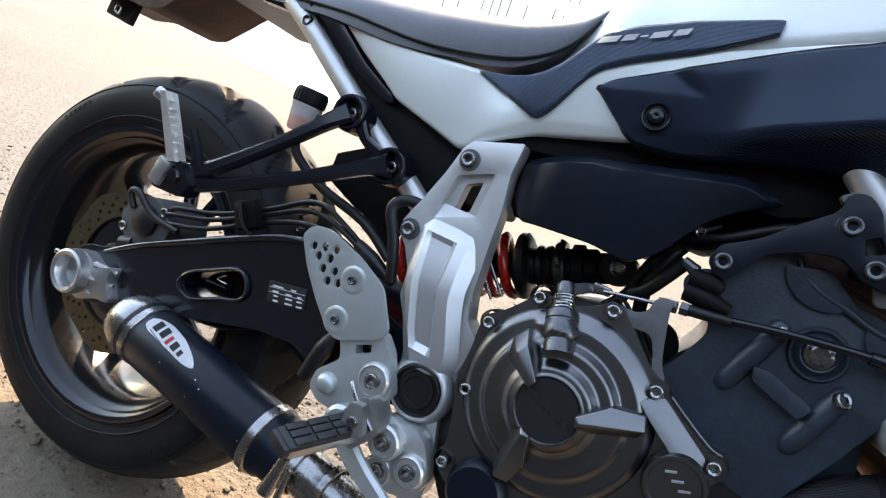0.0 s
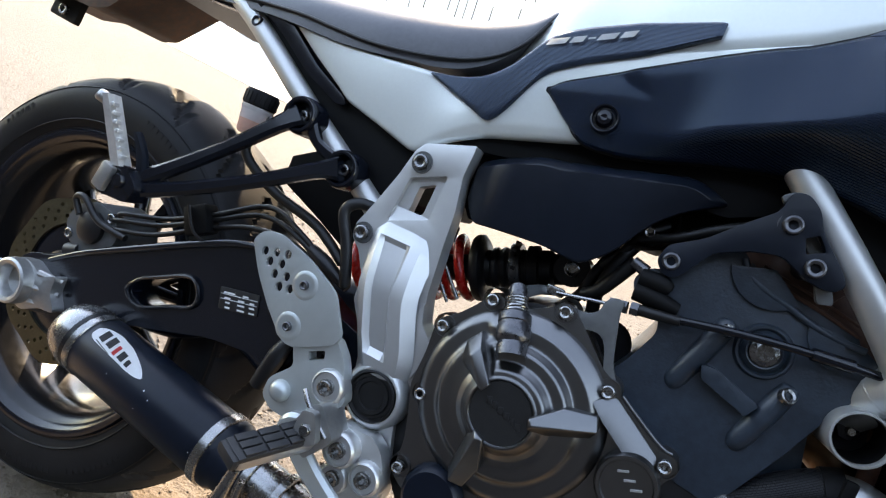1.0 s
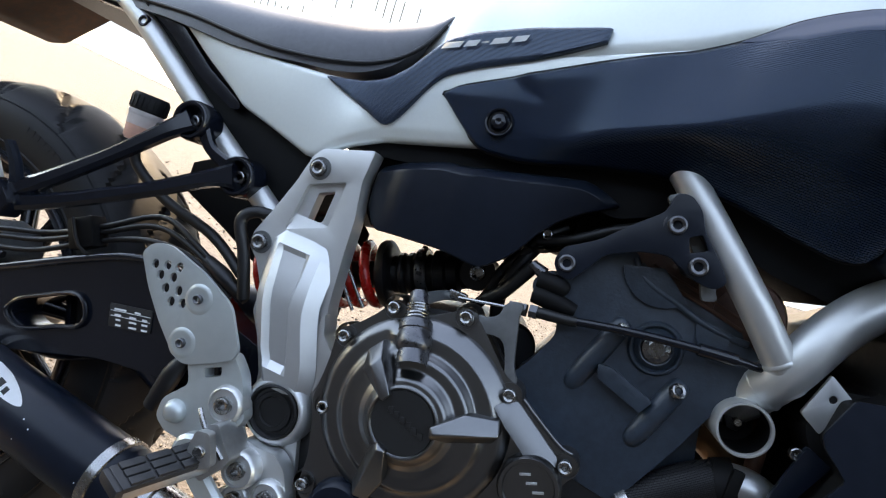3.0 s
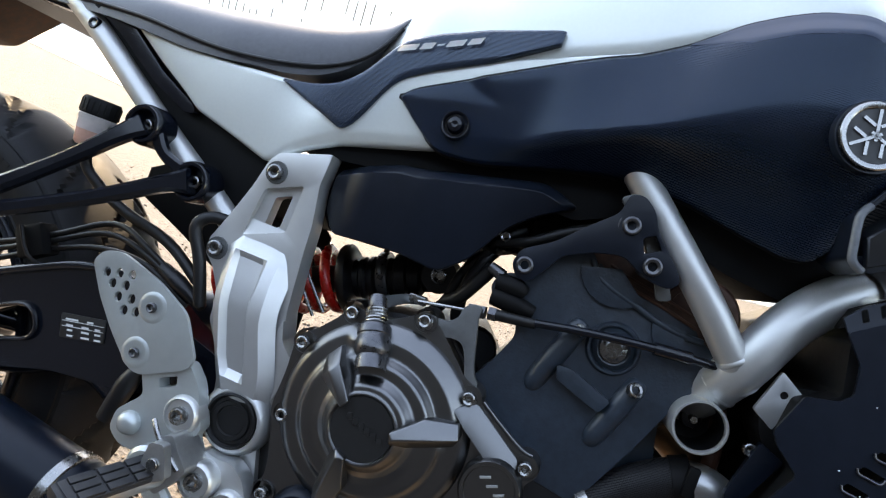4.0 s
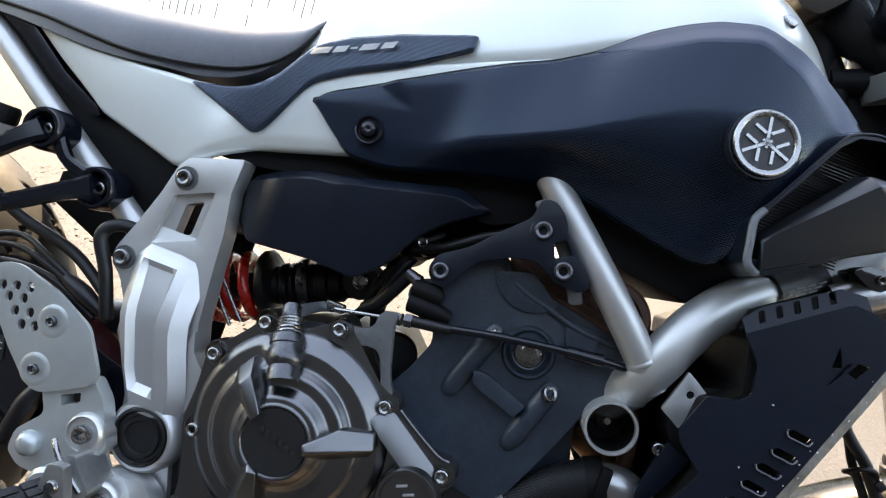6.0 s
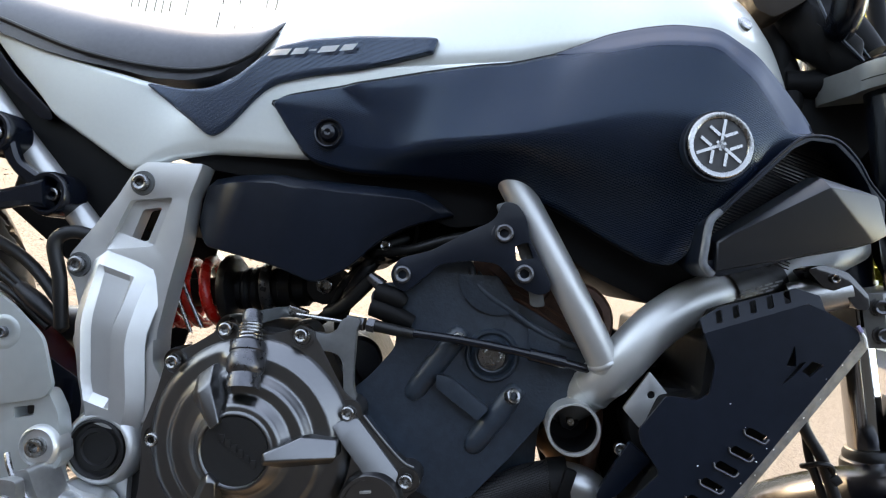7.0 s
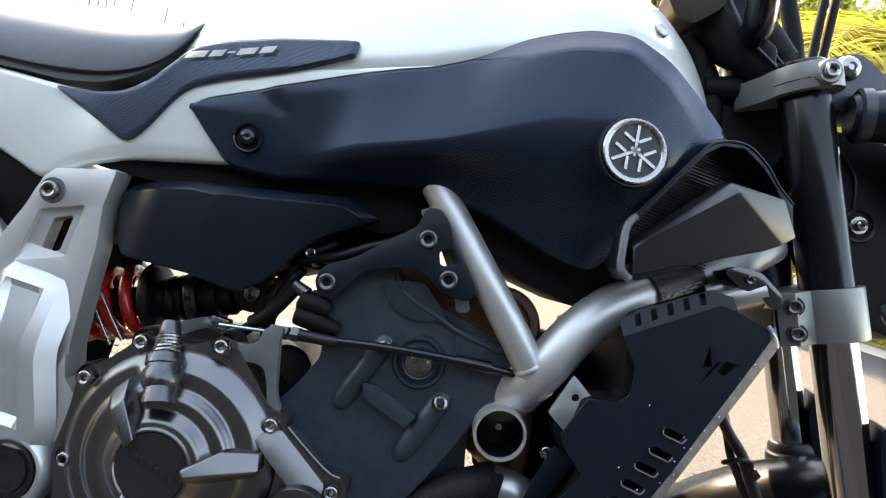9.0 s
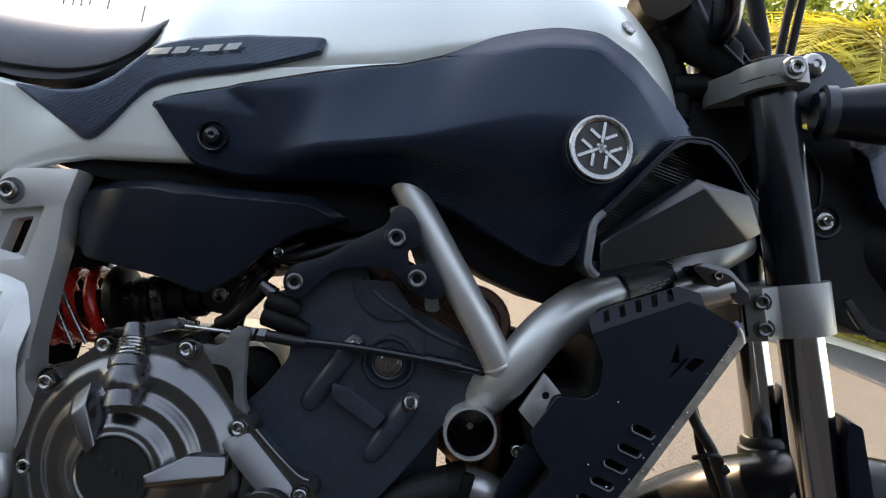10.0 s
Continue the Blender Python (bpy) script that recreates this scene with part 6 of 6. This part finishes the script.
    part("starter_motor", lathe([(0, 30), (22, 30), (26, 26), (26, -60)], (700, -60, 555), (0.5, -1, 0.1), 28), CASE_DARK, bike)


def build_radiator():
    main = [(981, 695), (1047, 743), (1061, 742), (1088, 736), (1092, 729), (1076, 682), (1050, 608), (1030, 556), (1008, 500), (950, 500), (968, 548), (984, 580), (963, 597), (958, 606), (970, 639), (993, 644), (1000, 652), (997, 675)]
    slots = [rounded([(x, z), (x + 16, z - 1.5), (x + 19, z + 3.5), (x + 3, z + 6)], 1.5) for x, z in ((1033, 632), (1027, 615), (1020, 600), (1014, 584), (1008, 568), (1002, 552))]
    logo = [[(1048, 709), (1047, 692), (1054, 694), (1052, 700)], [(1048, 677), (1056, 698), (1060, 700), (1054, 686)], [(1059, 692), (1064, 702), (1073, 702), (1066, 690)]]
    guard = part("radiator_guard", prism(rounded(main, 3), -188, -185, 0.8, [s[::-1] for s in slots] + logo, 1), SATIN_BLACK, bike, "black folded-sheet radiator side guard, scratched along one edge")
    a = Vector((981, 695))
    along = (Vector((1047, 743)) - a).normalized()
    across = Vector((-along.y, along.x))
    fold = lambda x, z: 0.4 * max(0.0, (Vector((x, z)) - a).dot(across))
    flange = [(981, 695), (1047, 743), (1061, 742), (1054, 752), (1037, 752), (988, 719), (976, 705)]
    cuts = []
    for k in range(5):
        p = a + along * (12 + k * 13.5) + across * 4.0
        cuts.append(rounded([p, p + along * 5, p + along * 8 + across * 9, p + along * 3 + across * 9], 1.2)[::-1])
    part("slotted_flange", prism(flange, -188, -185.5, 0, cuts, 1, fold), SATIN_BLACK, guard)
    part("flange_backing", prism([(985, 698), (1046, 741), (1056, 742), (1036, 748), (990, 716)], -160, -150, 0, (), 1, fold), MATT_BLACK, guard)
    b0, b1 = Vector((1092, 729)), Vector((1008, 500))
    dirn = (b1 - b0).normalized()
    out = Vector((-dirn.y, dirn.x))
    lip = lambda x, z: 0.55 * max(0.0, (Vector((x, z)) - b0).dot(out))
    part("edge_lip", prism([(1088, 736), (1092, 729), (1008, 500), (1020, 496), (1103, 727), (1092, 740)], -188, -185.5, 0, (), 1, lip), material("scuffed_black_edge", (0.09, 0.09, 0.09), 0.6, 0.1, 0.35, 180, 40, 0.4, 500, dust=0.3), guard)
    for x, z in ((1033, 632), (1027, 615), (1020, 600), (1014, 584), (1008, 568), (1002, 552)):
        part("louvre_lip", tube([(x - 1, -189, z + 3), (x + 1, -189.4, z - 0.5), (x + 8, -189.6, z - 1.4), (x + 16, -189.4, z - 2.2), (x + 19, -188.6, z + 2)], 0.9, 8, 4), DARK_STEEL, guard)
    rng = random.Random(15)
    for k in range(26):
        t = rng.random() ** 0.8
        p = Vector((1092, 729)).lerp(Vector((1008, 500)), t) + Vector((rng.uniform(-3, 7), 0))
        if k > 17:
            p += Vector((rng.uniform(-46, -4), rng.uniform(-6, 6)))
        w = rng.uniform(0.5, 1.5)
        part("scratch", prism([p, p + Vector((w, w * 0.5)), p + Vector((w * 0.8, -w * 0.7))], -188.7, -188.1, 0, (), 2, lip), WHITE_PRINT, guard)
    part("zip_tie", box((1088, -189.5, 737), (6, 2.6, 3), Matrix.Rotation(0.7, 4, "Y"), 0.8), material("violet_plastic_tie", (0.20, 0.18, 0.30), 0.4), guard)
    part("tie_strip", tube([(1089, -189.5, 736), (1094, -189, 732), (1099, -187, 725)], 0.9, 6, 3), WHITE_PRINT, guard)
    core = part("radiator", prism(rounded([(990, 690), (1050, 735), (1086, 728), (1048, 612), (1008, 504), (968, 505), (988, 580), (970, 600), (974, 634), (998, 648)], 4), -176, 172, 3), MATT_BLACK, bike, "black finned radiator core")
    part("inner_shroud", prism(rounded([(930, 670), (1000, 672), (1010, 600), (965, 505), (915, 520), (925, 600)], 6), -40, 40, 3), MATT_BLACK, core)
    part("side_tank", prism(rounded([(962, 596), (958, 606), (970, 640), (996, 646), (1010, 700), (1050, 730), (1050, 620), (990, 560)], 4), -150, -100, 2), MATT_BLACK, core)
    plate = part("guard_bracket", prism(rounded([(951, 613), (962, 650), (982, 637), (969, 602)], 2), -152, -147, 1, [ring_points(969, 632, 3.4, 12)[::-1]]), SILVER, bike, "bare metal guard bracket with a hole")
    part("lower_bracket", prism(rounded([(958, 566), (964, 590), (985, 581), (969, 545), (955, 530), (952, 540)], 3), -156, -150, 1.5), SATIN_BLACK, bike)
    part("pipe_flange", tube([(936, -104, 606), (942, -104, 588), (948, -102, 562), (952, -98, 535)], [6, 8, 8, 7], 12, 5), RUST_DARK, bike)
    bolt(bike, 960, -150, 580, 5.5)
    # filler neck and cap
    neck = part("filler_neck", tube([(1062, -120, 748), (1082, -124, 760), (1102, -126, 772)], [15, 16, 15], 20, 4), ALLOY, bike, "metal radiator filler neck")
    capo = part("radiator_cap", prism(rounded([(1060, 776), (1070, 784), (1092, 785), (1114, 772), (1118, 760), (1108, 757), (1096, 766), (1078, 766)], 4), -140, -112, 4), GLASS_DARK, neck, "dark pressed radiator cap")
    bolt(capo, 1083, -141, 776, 4)
    lab = part("frame_label", tube([(1008, -121, 735), (1030, -110, 750), (1052, -100, 762)], [20.6, 20.2, 19.6], 26, 4, cap=False), BLACK_PRINT, bike, "black label wrapped round the frame tube")
    for k in range(4):
        for r in range(3):
            p = Vector((1014 + k * 8.5 + r * 2.5, -141.5 + k * 2.6, 733 + k * 5.6 + r * 5))
            part("print_bar", box(p, (6.5, 0.6, 1.3), Matrix.Rotation(-0.62, 4, "Y"), 0), GREY_PRINT, lab)
    part("drain_hose", tube([(1090, -104, 690), (1106, -101, 668), (1116, -100, 651), (1127, -100, 639), (1143, -100, 625), (1153, -100, 611), (1168, -100, 590), (1200, -98, 545)], 5.2, 14, 6), SOFT_RUBBER, bike, "black hose hanging beside the fork")
    part("drain_hose", tube([(1100, -92, 676), (1120, -92, 655), (1129, -92, 637), (1137, -92, 621), (1147, -93, 607), (1163, -93, 585), (1196, -92, 540)], 4.0, 12, 6), SOFT_RUBBER, bike)
    part("drain_hose", tube([(1146, -96, 618), (1158, -98, 604), (1176, -98, 582), (1205, -98, 548)], 2.6, 10, 6), SOFT_RUBBER, bike)
    part("hose_tie", tube([(1131, -98, 613), (1138, -108, 621), (1148, -108, 622), (1154, -100, 614), (1148, -88, 612), (1138, -86, 612)], 2.4, 8, 4, closed=True), SOFT_RUBBER, bike)
    part("tie_tail", box((1157, -104, 612), (9, 6, 8), Matrix.Rotation(0.6, 4, "Y"), 1.5), SOFT_RUBBER, bike)


def build_scoop():
    frame_o = [(949, 775), (954, 744), (971, 738), (1073, 803), (1084, 813), (1075, 838), (1060, 846), (1045, 858), (1024, 867), (1002, 862), (990, 850), (971, 813)]
    mouth = [(953, 774), (957, 746), (1070, 804), (1078, 822), (1058, 844), (1043, 855), (1023, 864), (1004, 859.5), (992.5, 848), (974, 812)]
    turn = lambda x, z: 0.20 * max(0.0, x - 990)
    sc = part("air_scoop", prism(rounded(frame_o, 3), -206, -150, 1.5, [rounded(mouth, 2)[::-1]], 2, turn), SATIN_BLACK, bike, "black air scoop with a ribbed throat")
    part("throat", prism(rounded([(955, 772), (958, 746), (1068, 806), (1074, 826), (1048, 856), (1022, 865), (1002, 860), (990, 845), (972, 808)], 4), -186, -165, 0, (), 2, lambda x, z: 0.30 * max(0.0, x - 980)), MESH_BLACK, sc)
    for k in range(36):
        z = 764 + k * 2.6
        x0 = float(np.interp(z, [748, 773, 811, 846, 862], [960, 957, 976, 994, 1010]))
        x1 = min(1060, x0 + 74)
        part("throat_rib", tube([(x0 + 1, -187 + 0.30 * max(0.0, x0 - 980), z), ((x0 + x1) / 2, -187 + 0.30 * max(0.0, (x0 + x1) / 2 - 980), z + 1), (x1, -187 + 0.30 * max(0.0, x1 - 980), z + 2)], 0.55, 6, 2), MATT_BLACK, sc)
    part("piping", tube([(957, -206, 786), (952, -208, 776), (954, -209, 758), (957, -209, 744), (966, -208, 738)], 3.2, 10, 5), material("pale_moulding_edge", (0.10, 0.11, 0.12), 0.5, 0.0, 0.2, 200, 30), sc)
    part("piping", tube([(952, -207, 780), (970, -206, 813), (990, -206, 850), (1002, -204, 862), (1024, -199.5, 867), (1045, -195, 858), (1060, -192, 846), (1076, -188.5, 837)], 1.1, 10, 5), SATIN_BLACK, sc)
    # the fin: a folded wedge with a long lower face and a short front facet
    bm = bmesh.new()
    co = {"a": (960, -212, 762), "b": (966, -214, 741), "c": (1014, -216, 831), "d": (1060, -208, 833), "e": (1082, -196, 811), "f": (1072, -200, 801), "g": (1018, -227, 823), "h": (958, -190, 765), "i": (968, -190, 741), "j": (1016, -190, 836), "k": (1062, -180, 838), "l": (1088, -170, 812), "m": (1074, -170, 798)}
    v = {k: bm.verts.new(Vector(p) * MM) for k, p in co.items()}
    for f in ("abfg", "agc", "cgd", "gfed", "ahib", "bimf", "fmle", "elkd", "dkjc", "cjha"):
        bm.faces.new([v[k] for k in f])
    bmesh.ops.recalc_face_normals(bm, faces=bm.faces[:])
    bmesh.ops.bevel(bm, geom=[e for e in bm.edges if len(e.link_faces) == 2 and e.calc_face_angle(0) > 0.15], offset=1.6 * MM, segments=2, profile=0.6, affect="EDGES", clamp_overlap=True)
    part("scoop_fin", bm, material("dark_grey_moulded_plastic", (0.008, 0.010, 0.013), 0.36, 0.0, 0.1, 150, 10, 0.25, 900, rough_vary=0.03), sc, "dark grey moulded scoop fin", sharp=25)


def build_badges():
    c = Vector((936, -225, 828))
    face = Vector((0.10, -1, 0.06)).normalized()
    seatring = part("emblem", lathe([(0, 0), (19.6, 0), (20.2, 2.0), (21, 2.6), (23.8, 2.6), (24.6, 1.8), (24.6, -6)], c, face, 48), STEEL, bike, "round metal emblem with plain spokes on black")
    part("emblem_bed", lathe([(24.8, -1), (26.5, -1), (27, -3), (27, -8)], c, face, 48), SATIN_BLACK, seatring)
    part("emblem_field", lathe([(0, 0.8), (19.8, 0.8)], c, face, 40), BLACK_PRINT, seatring)
    u = face.cross(Vector((0, 0, 1))).normalized()
    w = u.cross(face)
    base = Matrix((( u.x, face.x, w.x, c.x * MM), (u.y, face.y, w.y, c.y * MM), (u.z, face.z, w.z, c.z * MM), (0, 0, 0, 1)))
    for k in range(3):
        a = radians(7 + 120 * k)
        for off, r0, r1 in ((0, -3, 19.4), (-5.2, -15, -5), (5.2, -15, -5), (0, -4, 4)):
            m = base @ Matrix.Rotation(a, 4, "Y") @ Matrix.Translation((off * MM, 1.3 * MM, (r0 + r1) / 2 * MM))
            bm = bmesh.new()
            bmesh.ops.create_cube(bm, size=1, matrix=Matrix.Diagonal((2.3 * MM, 1.2 * MM, abs(r1 - r0) * MM, 1)))
            part("emblem_spoke", bm, STEEL, seatring, local=m)
    # cover screw in its dished seat
    cup = part("cover_screw", lathe([(0, 3), (3, 4.5), (6.5, 3.4), (8, 0), (8.4, -2), (10.5, -2), (11.5, 1), (12.6, 1.6), (13.6, 0), (13.6, -6)], (630, -153.5, 755), seg=36), GLOSS_BLACK, bike, "black dome screw in a round recess")
    # tank-side lettering as plain slanted bars
    ux, uz = Vector((0.945, 0.328)), Vector((0.35, 0.93))
    x = 0.0
    for wide, gap, h, lift in ((19, 3.5, 7.5, 0), (13, 3, 7.5, 0), (7, 3, 2.2, 2.6), (17, 4, 7.5, 0), (13, 0, 7.5, 0)):
        p = Vector((547, 806)) + ux * x + uz * lift
        yb = float(np.interp(p.x, [540, 560, 600, 640, 697], [-141, -143.0, -147.4, -153.6, -165.5]))
        bm = bmesh.new()
        q = [p, p + ux * wide, p + ux * wide + uz * h, p + uz * h]
        ys = [yb, float(np.interp(p.x + ux.x * wide, [540, 560, 600, 640, 697], [-141, -143.0, -147.4, -153.6, -165.5]))]
        vs = [bm.verts.new((a.x * MM, ys[1 if i in (1, 2) else 0] * MM - 0.0010, a.y * MM)) for i, a in enumerate(q)]
        bm.faces.new(vs)
        bmesh.ops.solidify(bm, geom=bm.faces[:], thickness=0.0012)
        part("print_bar", bm, WHITE_PRINT, bike, "pale grey slanted print bar")
        x += wide + gap
    part("tank_front_trim", tube([(925, -30, 1019), (968, -48, 1006), (1000, -58, 985), (1020, -66, 955), (1030, -72, 920)], [8, 12, 14, 14, 12], 14, 6), MATT_BLACK, bike, "black rubber trim at the tank front")
    part("tank_roundel", lathe([(0, 0.6), (5, 0.6), (6, 0.9), (7, 0.3), (7, -4)], (940, -161, 953), (0.25, -0.8, 0.55), 28), STEEL, bike, "small round metal tank mark")


def build_cockpit(S):
    lamp = part("headlamp", lathe([(0, -10), (34, -10), (50, 10), (60, 50), (64, 90), (64, 104), (60, 108)], (1225, -6, 872), (0.94, -0.28, -0.12), 48), MATT_BLACK, bike, "black headlamp shell")
    part("lens", lathe([(0, 116), (40, 113), (60, 106)], (1225, -6, 872), (0.94, -0.28, -0.12), 40), GLASS_DARK, lamp)
    cheek = part("lamp_cheek", prism(rounded([(1120, 950), (1186, 956), (1330, 950), (1350, 820), (1290, 776), (1262, 774), (1222, 780), (1170, 830), (1130, 890)], 14), -70, -20, 8, segments=3), MATT_BLACK, bike, "dark headlamp side cowl")
    part("cheek_band", beam([(1232, -86, 800), (1262, -88, 776), (1290, -88, 782)], [10, 12, 10], 6, 2), GLASS_DARK, cheek)
    bolt(cheek, 1199, -76, 870, 5.5, washer=9)
    part("bolt_seat", lathe([(14, 1), (16.5, 2), (18, 0)], (1199, -71, 870), seg=32), SATIN_BLACK, cheek)
    part("cheek_fold", beam([(1158, -71, 936), (1182, -71, 914), (1190, -71, 880)], [3, 4, 2], 3, 1), SATIN_BLACK, cheek)
    part("cheek_shoulder", prism(rounded([(1192, 955), (1240, 970), (1300, 940), (1262, 880), (1228, 900)], 6), -100, -80, 3, shape=lambda x, z: 0.25 * max(0.0, x - 1210)), CARBON_FINE, cheek)
    stay = part("lamp_bracket", prism(rounded([(1096, 984), (1104, 999), (1123, 1012), (1137, 1015), (1160, 1003), (1186, 980), (1160, 962), (1126, 956)], 8), -106, -60, 5), CAST_GREY, bike, "grey lamp bracket with a domed bolt")
    part("dome_bolt", lathe([(0, 4), (3, 4), (4, 6), (9, 4), (12, 0), (12, -4)], (1126, -108, 998), seg=28), STEEL, stay)
    ind = part("indicator", lathe([(0, -6), (18, -6), (21, 0), (22, 10), (24, 26), (29, 60), (29, 95), (18, 112), (0, 116)], (1140, -118, 952), (0.94, -0.24, 0.22), 32), SATIN_BLACK, bike, "black front indicator pod")
    part("collar", lathe([(22, -2), (25, 0), (25, 9), (22, 10)], (1140, -118, 952), (0.94, -0.24, 0.22), 32), CAST_GREY, ind)
    # bar mount, loom and cables before the tank
    boot = tube([(985, -52, 1072), (1004, -66, 1040), (1022, -74, 1012), (1044, -78, 990), (1072, -70, 978)], [26, 27, 27, 25, 20], 22, 8)
    rng = random.Random(12)
    for v in boot.verts:
        p = v.co / MM
        v.co += Vector((1, -1, 1)) * (2.2 * math.sin(p.x * 0.16 + p.z * 0.11) + 1.4 * math.sin(p.z * 0.31 - p.y * 0.2)) * MM
    mountm = part("control_boot", boot, MATT_BLACK, bike, "creased black boot over the bar controls", sharp=60)
    part("loom_wrap", tube([(1010, -30, 1060), (1050, -52, 1040), (1085, -70, 1004)], [15, 17, 13], 16, 6), MATT_BLACK, mountm)
    part("loom_wrap", tube([(984, -58, 1006), (1004, -66, 985), (1012, -66, 950), (1010, -60, 925)], [9, 10, 10, 9], 14, 6), MATT_BLACK, mountm)
    part("seam", tube([(992, -94, 1054), (1010, -103, 1022), (1030, -106, 998), (1056, -103, 985), (1078, -92, 980)], 1.3, 8, 5), CAST_GREY, mountm)
    part("seam", tube([(1008, -84, 1062), (1030, -92, 1030), (1056, -92, 1004), (1080, -86, 990)], 1.2, 8, 5), CAST_GREY, mountm)
    part("lever_perch", prism(rounded([(946, 1018), (960, 1000), (978, 997), (1000, 1020), (1010, 1060), (960, 1060)], 6), -100, -70, 5), material("bronze_anodised_alloy", (0.020, 0.013, 0.008), 0.6, 0.0, 0.1, specular=0.2), bike, "bronze anodised control perch")
    part("steering_stop", tube([(1014, -72, 952), (1050, -74, 962)], [12, 14], 18, 2), MATT_BLACK, bike)
    part("steering_shroud", prism(rounded([(1018, 950), (1040, 972), (1088, 968), (1110, 915), (1085, 866), (1040, 868), (1022, 905)], 6), -72, 72, 5), MATT_BLACK, bike, "black shroud between tank and steering head")
    part("mirror_stem", tube([(1050, -46, 1130), (1071, -46, 1090), (1086, -47, 1058), (1099, -50, 1026), (1108, -52, 990)], 8.5, 14, 6), MATT_BLACK, bike)
    for k in (0, 1):
        part("cable", tube([(1124 + k * 13, -10, 1190), (1128 + k * 12, -12, 1110), (1132 + k * 11, -14, 1050), (1138 + k * 4, -16, 1000)], 4.6, 12, 6), MATT_BLACK, bike)
    # mudguard
    bm, rows = bmesh.new(), []
    for i in range(30):
        a = radians(62 + 118 * i / 29)
        row = []
        for k in range(13):
            s = k / 6 - 1
            r = 366 - 50 * abs(s) ** 2.4
            row.append(bm.verts.new(Vector((42 + r * math.cos(a), 74 * s, -498 + r * math.sin(a))) * MM))
        rows.append(row)
    for a, b in zip(rows, rows[1:]):
        for k in range(12):
            bm.faces.new((a[k], a[k + 1], b[k + 1], b[k]))
    bmesh.ops.solidify(bm, geom=bm.faces[:], thickness=0.004)
    guard = part("front_mudguard", bm, GLOSS_BLACK, bike, "glossy black front mudguard", local=S)
    for sgn in (-1, 1):
        part("guard_fork_mount", prism(rounded([(0, -190), (84, -186), (96, -240), (60, -330), (20, -330), (-10, -240)], 12), 84 * sgn - 6, 84 * sgn + 6, 3), SATIN_BLACK, guard)
        bolt(guard, 14, 92 * sgn, -215, 8, axis=(0, sgn, 0))
    w = part("front_wheel", lathe([(212, 56), (222, 58), (222, 54), (200, 40), (190, 0), (200, -40), (222, -54), (222, -58), (212, -56)], (42, 0, -498), (0, 1, 0), 72), GLOSS_BLACK, bike, "black front wheel under the mudguard", local=S)
    sec = smooth([(216, 52), (232, 60), (262, 60), (284, 44), (296, 22), (300, 0), (296, -22), (284, -44), (262, -60), (232, -60), (216, -52)], False, 4)
    part("tyre", lathe([(p[0], p[1]) for p in sec], (42, 0, -498), (0, 1, 0), 120), RUBBER, w)
    part("axle", lathe([(0, 120), (22, 120), (22, -120), (0, -120)], (42, 0, -498), (0, 1, 0), 24), ALLOY, w)
    for k in range(5):
        a = radians(72 * k)
        part("spoke", tube([(42 + 20 * math.cos(a), 0, -498 + 20 * math.sin(a)), (42 + 195 * math.cos(a), 0, -498 + 195 * math.sin(a))], 13, 10, 2), GLOSS_BLACK, w)


def build_tail():
    under = [(-306, 684), (-246, 694), (-150, 688), (-118, 696), (-45, 760), (60, 800), (-40, 815), (-200, 790), (-310, 740)]
    tail = part("tail_underside", prism(rounded(under, 8), -70, 70, 5), RUST, bike, "rust-brown dusty tail underside")
    tab = part("plate_tab", prism(rounded([(-284, 662), (-224, 656), (-218, 694), (-280, 690)], 4), -32, -22, 2), MATT_BLACK, tail, "dark mounting tab with a bolt")
    bolt(tab, -252, -35, 673, 9)
    for sgn in (-1, 1):
        part("tail_side", prism(rounded([(40, 752), (150, 748), (190, 742), (234, 756), (240, 790), (60, 800)], 8), 92 * sgn - 10, 92 * sgn + 10, 4), GLOSS_BLACK, bike)
    bolt(bike, 186, -116, 741, 7, GLOSS_BLACK)
    part("inner_mudguard", sheet(line([(180, 600), (250, 640), (420, 640), (470, 600)]), line([(180, 560), (260, 530), (400, 470), (470, 450)]), lambda x, v: 60.0, 180, 470, 20, 6, 3, 1), MATT_BLACK, bike)
    chain = part("chain_guard", prism(rounded([(205, 560), (230, 596), (300, 566), (310, 520), (270, 520)], 6), 84, 90, 2, [rounded([(232 + k * 16, 572 - k * 7), (240 + k * 16, 576 - k * 7), (246 + k * 16, 560 - k * 7), (238 + k * 16, 556 - k * 7)], 1)[::-1] for k in range(4)]), GREY_PAINT, bike, "pale slotted chain guard on the far side")
    part("knee_panel", prism(rounded([(508, 694), (545, 702), (546, 640), (530, 618), (512, 640)], 5), -100, -60, 3), MATT_BLACK, bike)


build_rear_wheel()
build_swingarm()
build_caliper()
build_exhaust()
STEER = build_front_end()
build_tank()
build_tank_cover()
build_seat()
build_side_cover()
build_frame()
build_bracket()
build_airbox()
engine = build_engine()
build_passenger_rest()
build_reservoir()
build_rearset()
build_shock()
build_engine_details(engine)
build_head()
build_radiator()
build_scoop()
build_badges()
build_cockpit(STEER)
build_tail()
build_gravel()
